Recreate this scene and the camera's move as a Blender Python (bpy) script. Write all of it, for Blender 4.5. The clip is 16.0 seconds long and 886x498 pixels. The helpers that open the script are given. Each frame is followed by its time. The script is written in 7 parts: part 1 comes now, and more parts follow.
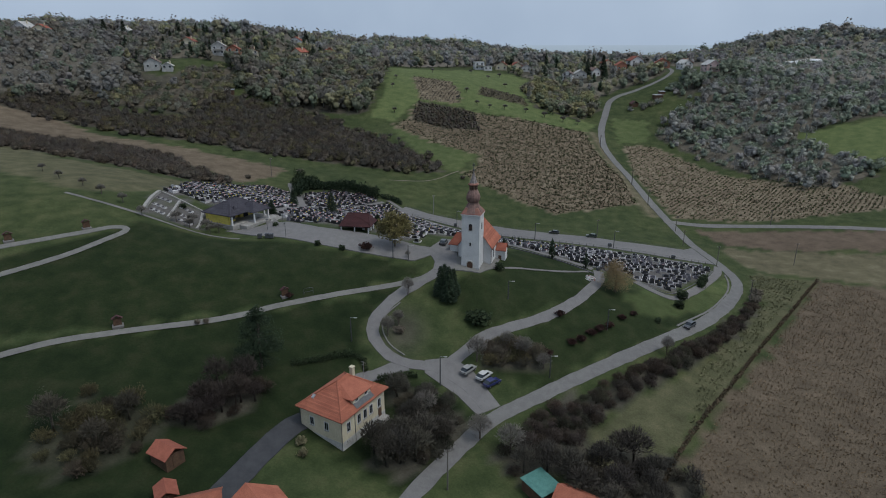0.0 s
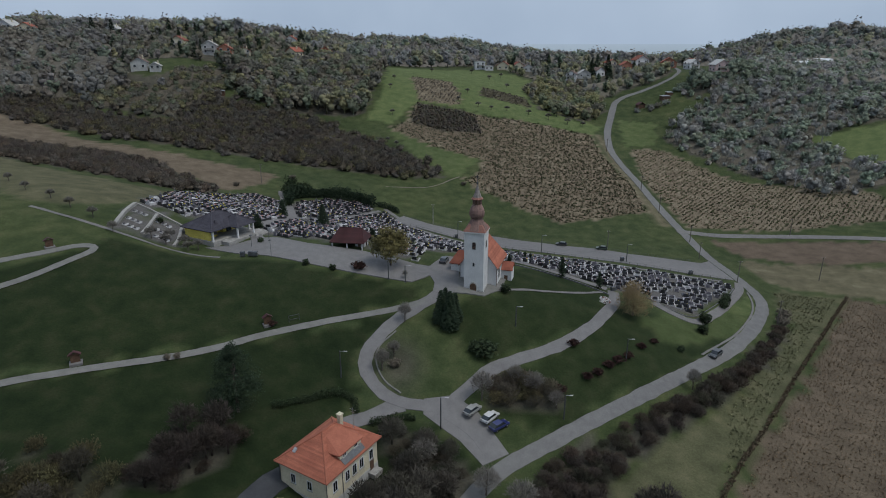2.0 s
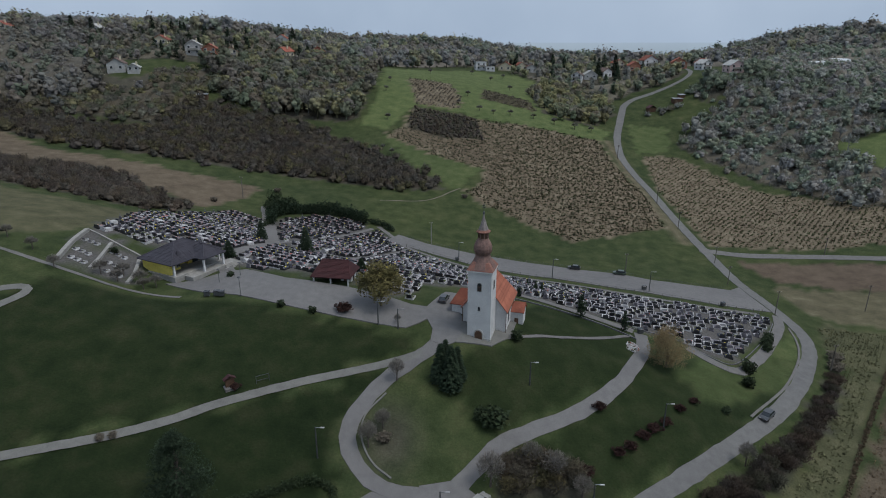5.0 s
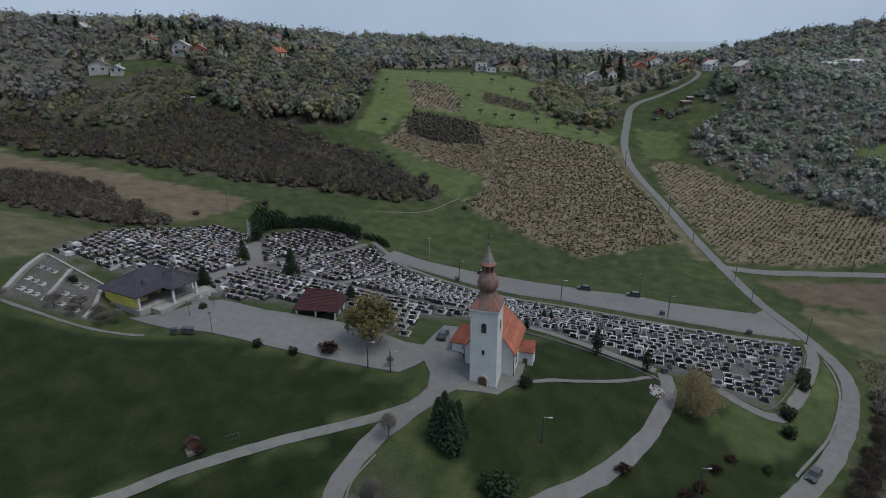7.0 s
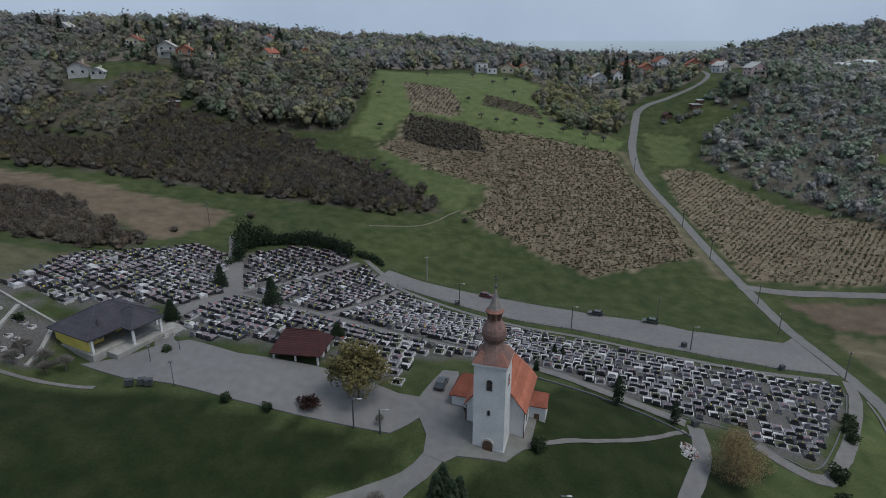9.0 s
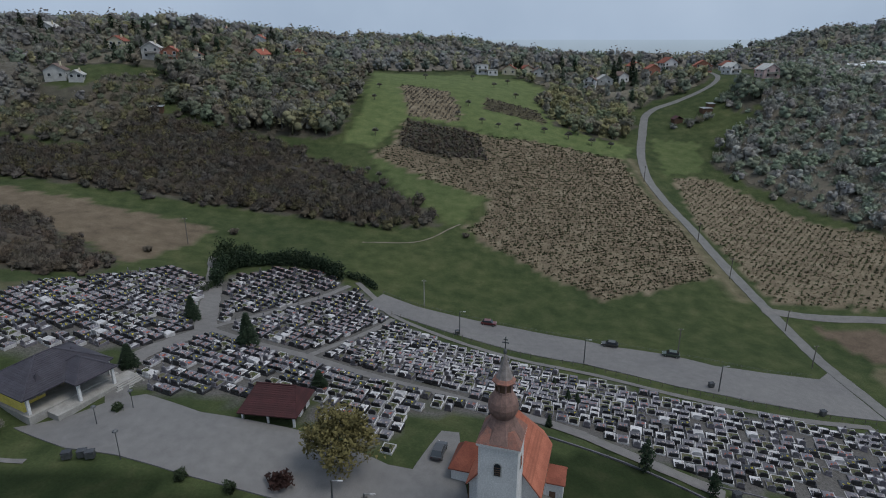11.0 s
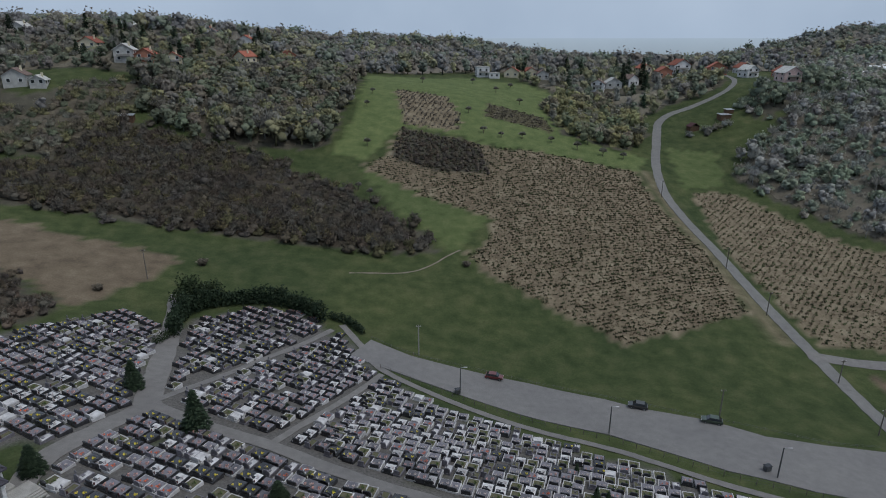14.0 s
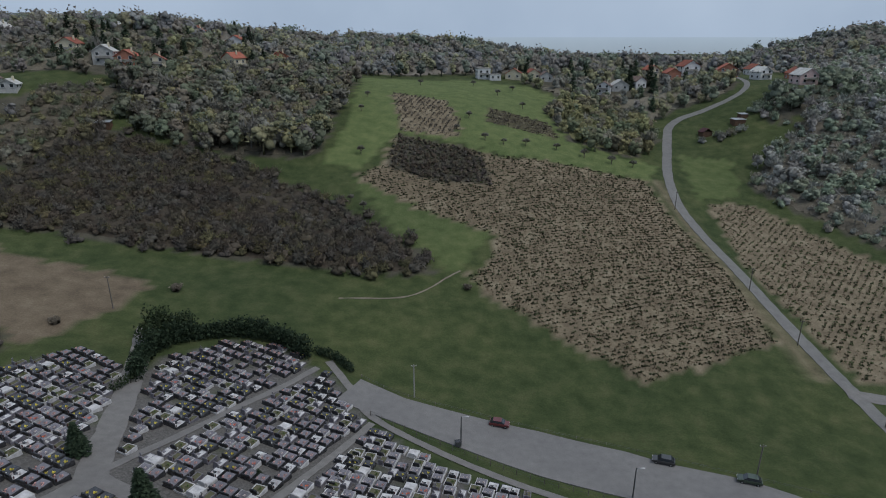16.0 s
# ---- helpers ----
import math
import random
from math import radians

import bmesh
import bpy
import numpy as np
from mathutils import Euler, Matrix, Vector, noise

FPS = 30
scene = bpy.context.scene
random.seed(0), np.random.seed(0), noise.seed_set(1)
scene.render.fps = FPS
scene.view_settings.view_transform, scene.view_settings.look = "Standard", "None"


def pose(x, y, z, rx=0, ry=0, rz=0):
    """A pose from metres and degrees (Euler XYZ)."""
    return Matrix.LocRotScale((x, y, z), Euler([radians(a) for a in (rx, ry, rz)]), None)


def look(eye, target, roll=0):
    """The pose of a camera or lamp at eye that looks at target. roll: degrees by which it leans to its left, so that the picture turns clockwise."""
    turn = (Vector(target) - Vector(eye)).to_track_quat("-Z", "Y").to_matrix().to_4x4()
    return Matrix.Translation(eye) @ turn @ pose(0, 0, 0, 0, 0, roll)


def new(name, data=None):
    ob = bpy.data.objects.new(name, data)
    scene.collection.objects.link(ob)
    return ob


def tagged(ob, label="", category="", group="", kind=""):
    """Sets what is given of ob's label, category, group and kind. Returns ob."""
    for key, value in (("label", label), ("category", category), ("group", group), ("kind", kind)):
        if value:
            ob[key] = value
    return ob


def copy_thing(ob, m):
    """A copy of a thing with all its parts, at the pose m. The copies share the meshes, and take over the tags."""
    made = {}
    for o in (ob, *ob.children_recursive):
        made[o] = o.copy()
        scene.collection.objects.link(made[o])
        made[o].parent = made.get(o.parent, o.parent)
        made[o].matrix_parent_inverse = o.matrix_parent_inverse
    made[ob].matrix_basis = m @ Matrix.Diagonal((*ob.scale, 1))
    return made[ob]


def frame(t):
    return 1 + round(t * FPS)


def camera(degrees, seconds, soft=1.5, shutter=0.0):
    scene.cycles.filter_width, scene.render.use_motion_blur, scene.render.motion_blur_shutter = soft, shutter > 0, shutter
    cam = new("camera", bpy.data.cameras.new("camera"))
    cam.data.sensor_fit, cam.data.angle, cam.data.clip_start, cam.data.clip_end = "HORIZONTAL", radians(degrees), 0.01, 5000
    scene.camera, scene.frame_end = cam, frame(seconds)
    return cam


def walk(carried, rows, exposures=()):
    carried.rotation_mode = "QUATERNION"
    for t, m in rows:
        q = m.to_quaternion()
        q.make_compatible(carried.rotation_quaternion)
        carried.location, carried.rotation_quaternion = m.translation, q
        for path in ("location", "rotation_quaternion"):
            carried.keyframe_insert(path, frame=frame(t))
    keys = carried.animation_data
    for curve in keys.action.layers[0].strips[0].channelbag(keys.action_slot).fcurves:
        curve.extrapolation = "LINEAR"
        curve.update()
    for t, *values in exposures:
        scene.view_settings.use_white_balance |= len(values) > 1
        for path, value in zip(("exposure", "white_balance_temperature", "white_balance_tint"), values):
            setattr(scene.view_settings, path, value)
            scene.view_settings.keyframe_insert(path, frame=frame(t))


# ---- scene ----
cam = camera(72.8, 16.0, soft=1.0)
PATH = [
    (0, pose(0.000, 0.000, 54.300, 71.400, 0, 0.000)),
    (1, pose(-0.174, 7.784, 54.354, 71.352, 0, -0.035)),
    (2, pose(-0.295, 15.702, 54.496, 71.305, 0, -0.069)),
    (3, pose(-0.367, 23.744, 54.715, 71.257, 0, -0.104)),
    (4, pose(-0.394, 31.899, 55.003, 71.209, 0, -0.138)),
    (5.2, pose(-0.374, 41.820, 55.427, 71.152, 0, -0.180)),
    (6.5, pose(-0.295, 52.714, 55.965, 71.090, 0, -0.224)),
    (8, pose(-0.145, 65.443, 56.661, 71.019, 0, -0.276)),
    (9, pose(-0.015, 74.008, 57.157, 70.971, 0, -0.311)),
    (10.2, pose(0.163, 84.352, 57.770, 70.914, 0, -0.352)),
    (11.5, pose(0.377, 95.620, 58.438, 70.852, 0, -0.397)),
    (12.5, pose(0.550, 104.316, 58.944, 70.804, 0, -0.432)),
    (13.5, pose(0.725, 113.028, 59.431, 70.757, 0, -0.466)),
    (14.5, pose(0.897, 121.743, 59.892, 70.709, 0, -0.501)),
    (15.2, pose(1.015, 127.840, 60.194, 70.676, 0, -0.525)),
    (16, pose(1.143, 134.800, 60.513, 70.637, 0, -0.552)),
]
walk(cam, PATH, [(0, 0.46, 6200, 10), (16, 0.46, 6200, 10)])
SKY_STRENGTH, SUN_STRENGTH = 0.098, 1.2
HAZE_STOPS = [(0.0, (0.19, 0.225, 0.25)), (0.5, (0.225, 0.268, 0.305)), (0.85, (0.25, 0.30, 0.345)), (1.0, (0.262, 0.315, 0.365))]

BASE_LEVEL = 23.0
HILLS_CHURCH = [(-90, 75, 38, -10.9), (-50, 75, 38, 6.2), (-12, 75, 38, 2.0), (26, 75, 38, -0.7), (64, 75, 38, 2.8), (102, 75, 38, 5.9), (-90, 115, 38, 0.6), (-50, 115, 38, 4.7), (-12, 115, 38, -16.4), (26, 115, 38, -2.2), (64, 115, 38, -5.5), (102, 115, 38, -0.1), (-90, 150, 38, -1.4), (-50, 150, 38, -2.4), (-12, 150, 38, 4.5), (26, 150, 38, 13.1), (64, 150, 38, -3.6), (102, 150, 38, -4.3)]
HILLS_VALLEY = [(-90, 185, 38, 8.0), (-50, 185, 38, -3.5), (-12, 185, 38, 7.2), (26, 185, 38, -9.8), (64, 185, 38, 3.3), (102, 185, 38, 0.3), (-90, 220, 38, -4.3), (-50, 220, 38, -4.0), (-12, 220, 38, -3.2), (26, 220, 38, -12.6), (64, 220, 38, 6.1), (102, 220, 38, -13.0), (-90, 260, 38, -2.1), (-50, 260, 38, -3.0), (-12, 260, 38, -1.1), (26, 260, 38, -3.4), (64, 260, 38, -3.8), (102, 260, 38, -2.1)]
HILLS_SLOPE = [(-190, 320, 65, -20.5), (-110, 320, 65, 0.7), (-40, 320, 65, -16.0), (30, 320, 65, -6.8), (100, 320, 65, -7.6), (170, 320, 65, -18.0), (-190, 390, 65, 9.4), (-110, 390, 65, 3.0), (-40, 390, 65, -5.4), (30, 390, 65, 9.8), (100, 390, 65, -9.4), (170, 390, 65, 1.3), (-190, 460, 65, -7.8), (-110, 460, 65, 9.4), (-40, 460, 65, 0.5), (30, 460, 65, 10.6), (100, 460, 65, -14.9), (170, 460, 65, 4.8), (-190, 540, 65, 1.6), (-110, 540, 65, 9.0), (-40, 540, 65, -11.4), (30, 540, 65, 4.5), (100, 540, 65, 1.9), (170, 540, 65, 9.6)]
HILLS_FAR = [(-330, 120, 120, 7.9), (-330, 300, 120, 19.8), (-330, 480, 120, 22.8), (-200, 660, 120, 24.0), (0, 680, 120, 16.2), (200, 660, 120, -0.6), (330, 540, 120, -3.7), (300, 360, 120, 6.0), (260, 200, 120, -17.0), (280, 40, 120, -40.8), (430, 660, 120, 45.3), (-430, 640, 120, 26.3), (-180, 220, 120, -5.2), (0, -20, 120, -41.7), (480, 250, 120, -16.3), (180, 120, 120, -12.8)]



# ---- world and sun ----
world = bpy.data.worlds.new("overcast_sky")
scene.world = world
world.use_nodes = True
wn, wl = world.node_tree.nodes, world.node_tree.links
wn.clear()
w_out = wn.new("ShaderNodeOutputWorld")
w_bg = wn.new("ShaderNodeBackground")
w_sky = wn.new("ShaderNodeTexSky")
w_sky.sky_type, w_sky.sun_disc = "NISHITA", False
w_sky.sun_elevation, w_sky.sun_rotation = radians(62), radians(114)
w_sky.air_density, w_sky.dust_density, w_sky.ozone_density = 1.0, 6.0, 1.5
w_hsv = wn.new("ShaderNodeHueSaturation")
w_hsv.inputs["Saturation"].default_value = 0.55
w_cloud = wn.new("ShaderNodeTexNoise")
w_cloud.inputs["Scale"].default_value, w_cloud.inputs["Detail"].default_value = 2.2, 5.0
w_ramp = wn.new("ShaderNodeValToRGB")
w_ramp.color_ramp.elements[0].position, w_ramp.color_ramp.elements[0].color = 0.3, (2.95, 3.65, 4.6, 1)
w_ramp.color_ramp.elements[1].position, w_ramp.color_ramp.elements[1].color = 0.75, (4.2, 4.95, 5.9, 1)
w_mix = wn.new("ShaderNodeMixRGB")
w_mix.inputs["Fac"].default_value = 0.82
wl.new(w_sky.outputs[0], w_hsv.inputs["Color"])
wl.new(w_hsv.outputs[0], w_mix.inputs[1])
wl.new(w_cloud.outputs["Fac"], w_ramp.inputs[0])
wl.new(w_ramp.outputs[0], w_mix.inputs[2])
wl.new(w_mix.outputs[0], w_bg.inputs["Color"])
w_bg.inputs["Strength"].default_value = SKY_STRENGTH
wl.new(w_bg.outputs[0], w_out.inputs[0])

sun_data = bpy.data.lights.new("sun", "SUN")
sun_data.energy, sun_data.angle, sun_data.color = SUN_STRENGTH, radians(25), (1.0, 0.95, 0.86)
sun = new("sun", sun_data)
sun.matrix_world = look((90, -40, 190), (0, 0, 0))


# ---- materials ----
def material(name, rough=0.9, metal=0.0, spec=0.3):
    m = bpy.data.materials.new(name)
    m.use_nodes = True
    b = m.node_tree.nodes["Principled BSDF"]
    b.inputs["Roughness"].default_value, b.inputs["Metallic"].default_value = rough, metal
    b.inputs["Specular IOR Level"].default_value = spec
    return m, m.node_tree.nodes, m.node_tree.links, b


def noise_node(n, l, scale, detail=6.0, coords="Object", rough=0.55):
    tc = n.new("ShaderNodeTexCoord")
    t = n.new("ShaderNodeTexNoise")
    t.inputs["Scale"].default_value, t.inputs["Detail"].default_value, t.inputs["Roughness"].default_value = scale, detail, rough
    l.new(tc.outputs[coords], t.inputs["Vector"])
    return t.outputs["Fac"]


def ramp_node(n, l, fac, stops):
    r = n.new("ShaderNodeValToRGB")
    while len(r.color_ramp.elements) < len(stops):
        r.color_ramp.elements.new(0.5)
    for e, (p, c) in zip(r.color_ramp.elements, stops):
        e.position, e.color = p, (*c, 1)
    l.new(fac, r.inputs[0])
    return r.outputs[0]


def mix_node(n, l, fac, a, b, kind="MIX"):
    m = n.new("ShaderNodeMixRGB")
    m.blend_type = kind
    for k, v in enumerate((fac, a, b)):
        if isinstance(v, (int, float)):
            m.inputs[k].default_value = v
        elif isinstance(v, tuple):
            m.inputs[k].default_value = (*v, 1)
        else:
            l.new(v, m.inputs[k])
    return m.outputs[0]


def bump_node(n, l, b, fac, strength, distance):
    u = n.new("ShaderNodeBump")
    u.inputs["Strength"].default_value, u.inputs["Distance"].default_value = strength, distance
    l.new(fac, u.inputs["Height"])
    l.new(u.outputs[0], b.inputs["Normal"])


def surface(name, dark, light, scale=1.0, fine=12.0, rough=0.9, metal=0.0, bump=0.3, depth=0.03, spec=0.3, vary=0.0):
    """Two scales of variation between a dark and a light tone, with relief; vary: change from piece to piece."""
    m, n, l, b = material(name, rough, metal, spec)
    big, small = noise_node(n, l, scale), noise_node(n, l, fine, 4.0)
    c = ramp_node(n, l, big, [(0.3, dark), (0.7, light)])
    g = ramp_node(n, l, small, [(0.25, (0.72, 0.72, 0.72)), (0.75, (1.18, 1.18, 1.18))])
    c = mix_node(n, l, 1.0, c, g, "MULTIPLY")
    if vary:
        info = n.new("ShaderNodeObjectInfo")
        v = ramp_node(n, l, info.outputs["Random"], [(0.0, (1 - vary,) * 3), (1.0, (1 + vary,) * 3)])
        c = mix_node(n, l, 1.0, c, v, "MULTIPLY")
    l.new(c, b.inputs["Base Color"])
    bump_node(n, l, b, small, bump, depth)
    return m


def foliage(name, dark, light, rough=0.85):
    """Leaf or twig stuff: varied from piece to piece and by the tint of each plant."""
    m, n, l, b = material(name, rough, 0.0, 0.15)
    geo = n.new("ShaderNodeNewGeometry")
    c = ramp_node(n, l, geo.outputs["Random Per Island"], [(0.0, dark), (1.0, light)])
    t = n.new("ShaderNodeAttribute")
    t.attribute_name = "tint"
    c = mix_node(n, l, 1.0, c, t.outputs["Color"], "MULTIPLY")
    grain = noise_node(n, l, 1.3, 5.0, rough=0.7)
    c = mix_node(n, l, 1.0, c, ramp_node(n, l, grain, [(0.3, (0.66, 0.66, 0.66)), (0.7, (1.3, 1.28, 1.22))]), "MULTIPLY")
    l.new(c, b.inputs["Base Color"])
    # the shading of a leaf leans towards the rounding of its crown
    o = n.new("ShaderNodeAttribute")
    o.attribute_name = "outward"
    add, unit = n.new("ShaderNodeVectorMath"), n.new("ShaderNodeVectorMath")
    add.operation, unit.operation = "MULTIPLY_ADD", "NORMALIZE"
    add.inputs[1].default_value = (2.2, 2.2, 2.2)
    l.new(o.outputs["Vector"], add.inputs[0])
    l.new(geo.outputs["Normal"], add.inputs[2])
    l.new(add.outputs[0], unit.inputs[0])
    l.new(unit.outputs[0], b.inputs["Normal"])
    # light that comes through the leaves
    tr, mx = n.new("ShaderNodeBsdfTranslucent"), n.new("ShaderNodeMixShader")
    l.new(c, tr.inputs["Color"])
    l.new(unit.outputs[0], tr.inputs["Normal"])
    mx.inputs[0].default_value = 0.12
    l.new(b.outputs[0], mx.inputs[1])
    l.new(tr.outputs[0], mx.inputs[2])
    l.new(mx.outputs[0], n["Material Output"].inputs[0])
    return m


def ground_material():
    m, n, l, b = material("grass_and_soil", 0.95, 0.0, 0.1)
    big, mid, fine = noise_node(n, l, 0.025), noise_node(n, l, 0.22, 8.0), noise_node(n, l, 2.5, 6.0, rough=0.7)
    grass = ramp_node(n, l, mid, [(0.3, (0.028, 0.040, 0.016)), (0.5, (0.042, 0.056, 0.023)), (0.75, (0.068, 0.074, 0.035))])
    grass = mix_node(n, l, 1.0, grass, ramp_node(n, l, big, [(0.3, (0.80, 0.84, 0.84)), (0.7, (1.2, 1.14, 1.08))]), "MULTIPLY")
    lush = ramp_node(n, l, mid, [(0.3, (0.092, 0.124, 0.045)), (0.7, (0.140, 0.170, 0.068))])
    dry = ramp_node(n, l, mid, [(0.3, (0.104, 0.084, 0.058)), (0.55, (0.152, 0.125, 0.086)), (0.75, (0.20, 0.172, 0.122))])
    soil = ramp_node(n, l, mid, [(0.3, (0.080, 0.058, 0.044)), (0.7, (0.130, 0.098, 0.074))])
    gravel = ramp_node(n, l, fine, [(0.3, (0.066, 0.062, 0.061)), (0.7, (0.118, 0.111, 0.109))])
    a, a2 = n.new("ShaderNodeAttribute"), n.new("ShaderNodeAttribute")
    a.attribute_name, a2.attribute_name = "cover", "cover_two"
    s, s2 = n.new("ShaderNodeSeparateColor"), n.new("ShaderNodeSeparateColor")
    l.new(a.outputs["Color"], s.inputs[0])
    l.new(a2.outputs["Color"], s2.inputs[0])
    litter = ramp_node(n, l, mid, [(0.3, (0.046, 0.044, 0.034)), (0.7, (0.080, 0.074, 0.057))])
    # mown grass, its dark green lowered further to paint in the dim foreground
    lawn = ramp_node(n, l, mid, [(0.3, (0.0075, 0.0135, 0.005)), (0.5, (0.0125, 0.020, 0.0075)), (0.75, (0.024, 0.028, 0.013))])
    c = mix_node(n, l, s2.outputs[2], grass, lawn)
    c = mix_node(n, l, s.outputs[0], c, dry)
    c = mix_node(n, l, s.outputs[1], c, soil)
    c = mix_node(n, l, s.outputs[2], c, lush)
    c = mix_node(n, l, s2.outputs[0], c, gravel)
    c = mix_node(n, l, s2.outputs[1], c, litter)
    c = mix_node(n, l, 1.0, c, ramp_node(n, l, fine, [(0.25, (0.70, 0.70, 0.70)), (0.75, (1.25, 1.25, 1.25))]), "MULTIPLY")
    l.new(c, b.inputs["Base Color"])
    bump_node(n, l, b, fine, 0.6, 0.15)
    return m


def asphalt_material(name, dark, light):
    m, n, l, b = material(name, 0.8, 0.0, 0.3)
    big, mid, fine = noise_node(n, l, 0.06), noise_node(n, l, 0.6, 8.0), noise_node(n, l, 14.0, 3.0)
    c = ramp_node(n, l, mid, [(0.3, dark), (0.7, light)])
    c = mix_node(n, l, 1.0, c, ramp_node(n, l, big, [(0.3, (0.92, 0.92, 0.93)), (0.7, (1.07, 1.07, 1.06))]), "MULTIPLY")
    c = mix_node(n, l, 1.0, c, ramp_node(n, l, fine, [(0.3, (0.8, 0.8, 0.8)), (0.7, (1.15, 1.15, 1.15))]), "MULTIPLY")
    l.new(c, b.inputs["Base Color"])
    bump_node(n, l, b, fine, 0.3, 0.01)
    return m


def glass_material():
    m, n, l, b = material("window_glass", 0.08, 0.0, 0.6)
    b.inputs["Base Color"].default_value = (0.02, 0.025, 0.03, 1)
    return m


M_GROUND = ground_material()
M_ASPHALT = asphalt_material("worn_asphalt", (0.108, 0.105, 0.103), (0.142, 0.139, 0.135))
M_LOT = asphalt_material("parking_asphalt", (0.118, 0.114, 0.113), (0.148, 0.143, 0.141))
M_PATH = asphalt_material("concrete_path", (0.115, 0.113, 0.105), (0.155, 0.152, 0.142))
M_GRAVEL = asphalt_material("gravel_path", (0.112, 0.106, 0.103), (0.152, 0.145, 0.140))
M_DIRT = asphalt_material("dirt_track", (0.11, 0.092, 0.07), (0.165, 0.14, 0.108))
M_DARKROAD = asphalt_material("dark_asphalt", (0.028, 0.030, 0.034), (0.045, 0.047, 0.051))
M_WHITE = surface("white_lime_plaster", (0.45, 0.45, 0.455), (0.58, 0.58, 0.575), 0.35, 5.0, 0.9, bump=0.15)
M_GREYWALL = surface("grey_plaster", (0.30, 0.30, 0.29), (0.44, 0.44, 0.42), 0.5, 6.0, 0.9, bump=0.15)
M_CREAM = surface("cream_plaster", (0.42, 0.38, 0.28), (0.54, 0.49, 0.36), 0.4, 6.0, 0.9, bump=0.15)
M_YELLOW = surface("yellow_plaster", (0.52, 0.43, 0.09), (0.66, 0.55, 0.14), 0.4, 6.0, 0.9, bump=0.15)
M_ORANGE = surface("orange_clay_tiles", (0.235, 0.078, 0.048), (0.32, 0.114, 0.070), 0.5, 7.0, 0.85, vary=0.16)
M_ORANGE2 = surface("weathered_clay_tiles", (0.18, 0.056, 0.036), (0.26, 0.088, 0.056), 0.6, 7.0, 0.85, vary=0.22)
M_REDBROWN = surface("red_brown_tiles", (0.034, 0.011, 0.012), (0.056, 0.017, 0.018), 0.5, 7.0, 0.7, vary=0.15)
M_SLATE = surface("dark_slate_tiles", (0.034, 0.032, 0.042), (0.056, 0.053, 0.066), 0.5, 7.0, 0.75, vary=0.10)
M_SHINGLE = surface("weathered_brown_shingles", (0.115, 0.074, 0.064), (0.20, 0.125, 0.107), 1.2, 6.0, 0.8)
M_SPIRE = surface("weathered_grey_shingles", (0.12, 0.105, 0.10), (0.24, 0.215, 0.205), 1.5, 8.0, 0.8)
M_RUST = surface("rusted_shingles", (0.14, 0.085, 0.072), (0.27, 0.115, 0.082), 2.6, 9.0, 0.8)
M_WOOD = surface("dark_wood", (0.06, 0.035, 0.022), (0.11, 0.065, 0.04), 1.5, 18.0, 0.8)
M_POLEWOOD = surface("grey_pole_wood", (0.09, 0.08, 0.07), (0.15, 0.135, 0.12), 1.5, 18.0, 0.9)
M_CONCRETE = surface("concrete", (0.21, 0.203, 0.19), (0.30, 0.292, 0.275), 0.8, 9.0, 0.9)
M_STEEL = surface("painted_steel", (0.08, 0.085, 0.09), (0.13, 0.135, 0.14), 2.0, 20.0, 0.5, 0.6)
M_GALV = surface("galvanised_steel", (0.30, 0.31, 0.32), (0.42, 0.43, 0.44), 2.0, 20.0, 0.45, 0.7)
M_BLACKSTONE = surface("polished_black_granite", (0.014, 0.014, 0.016), (0.035, 0.035, 0.038), 2.0, 25.0, 0.22, spec=0.5, vary=0.4)
M_GREYSTONE = surface("grey_granite", (0.062, 0.058, 0.068), (0.135, 0.128, 0.143), 2.0, 25.0, 0.45, spec=0.4, vary=0.35)
M_PALESTONE = surface("pale_terrazzo", (0.29, 0.285, 0.29), (0.52, 0.51, 0.515), 1.2, 18.0, 0.7, vary=0.3)
M_GRAVESOIL = surface("planted_soil", (0.05, 0.055, 0.03), (0.11, 0.10, 0.06), 2.0, 15.0, 0.95)
M_GLASS = glass_material()
M_BARK = surface("bark", (0.060, 0.050, 0.042), (0.12, 0.10, 0.085), 2.0, 16.0, 0.95)
M_TWIG = foliage("bare_twigs", (0.105, 0.098, 0.090), (0.155, 0.147, 0.135))
M_BROWNLEAF = foliage("brown_autumn_leaves", (0.100, 0.088, 0.072), (0.150, 0.132, 0.108))
M_GREENLEAF = foliage("dull_green_leaves", (0.082, 0.092, 0.068), (0.122, 0.132, 0.098))
M_OLIVELEAF = foliage("faded_olive_leaves", (0.11, 0.105, 0.065), (0.20, 0.185, 0.11))
M_PLANELEAF = foliage("olive_yellow_leaves", (0.085, 0.078, 0.032), (0.165, 0.145, 0.062))
M_CONIFER = foliage("dark_conifer_needles", (0.012, 0.022, 0.013), (0.034, 0.052, 0.030))
M_HEDGE = foliage("dark_hedge_leaves", (0.016, 0.026, 0.013), (0.042, 0.060, 0.030))
M_REDLEAF = foliage("dark_red_leaves", (0.022, 0.012, 0.011), (0.050, 0.026, 0.022))
M_DRYSTALK = foliage("dry_grass_tufts", (0.15, 0.122, 0.085), (0.26, 0.215, 0.15))
M_TANLEAF = foliage("tan_hanging_twigs", (0.15, 0.112, 0.062), (0.25, 0.19, 0.105))
M_FLOWER = foliage("grave_flowers", (0.35, 0.30, 0.04), (0.75, 0.62, 0.10))
M_RUBBER = surface("tyre_rubber", (0.012, 0.012, 0.012), (0.03, 0.03, 0.03), 3.0, 20.0, 0.9)


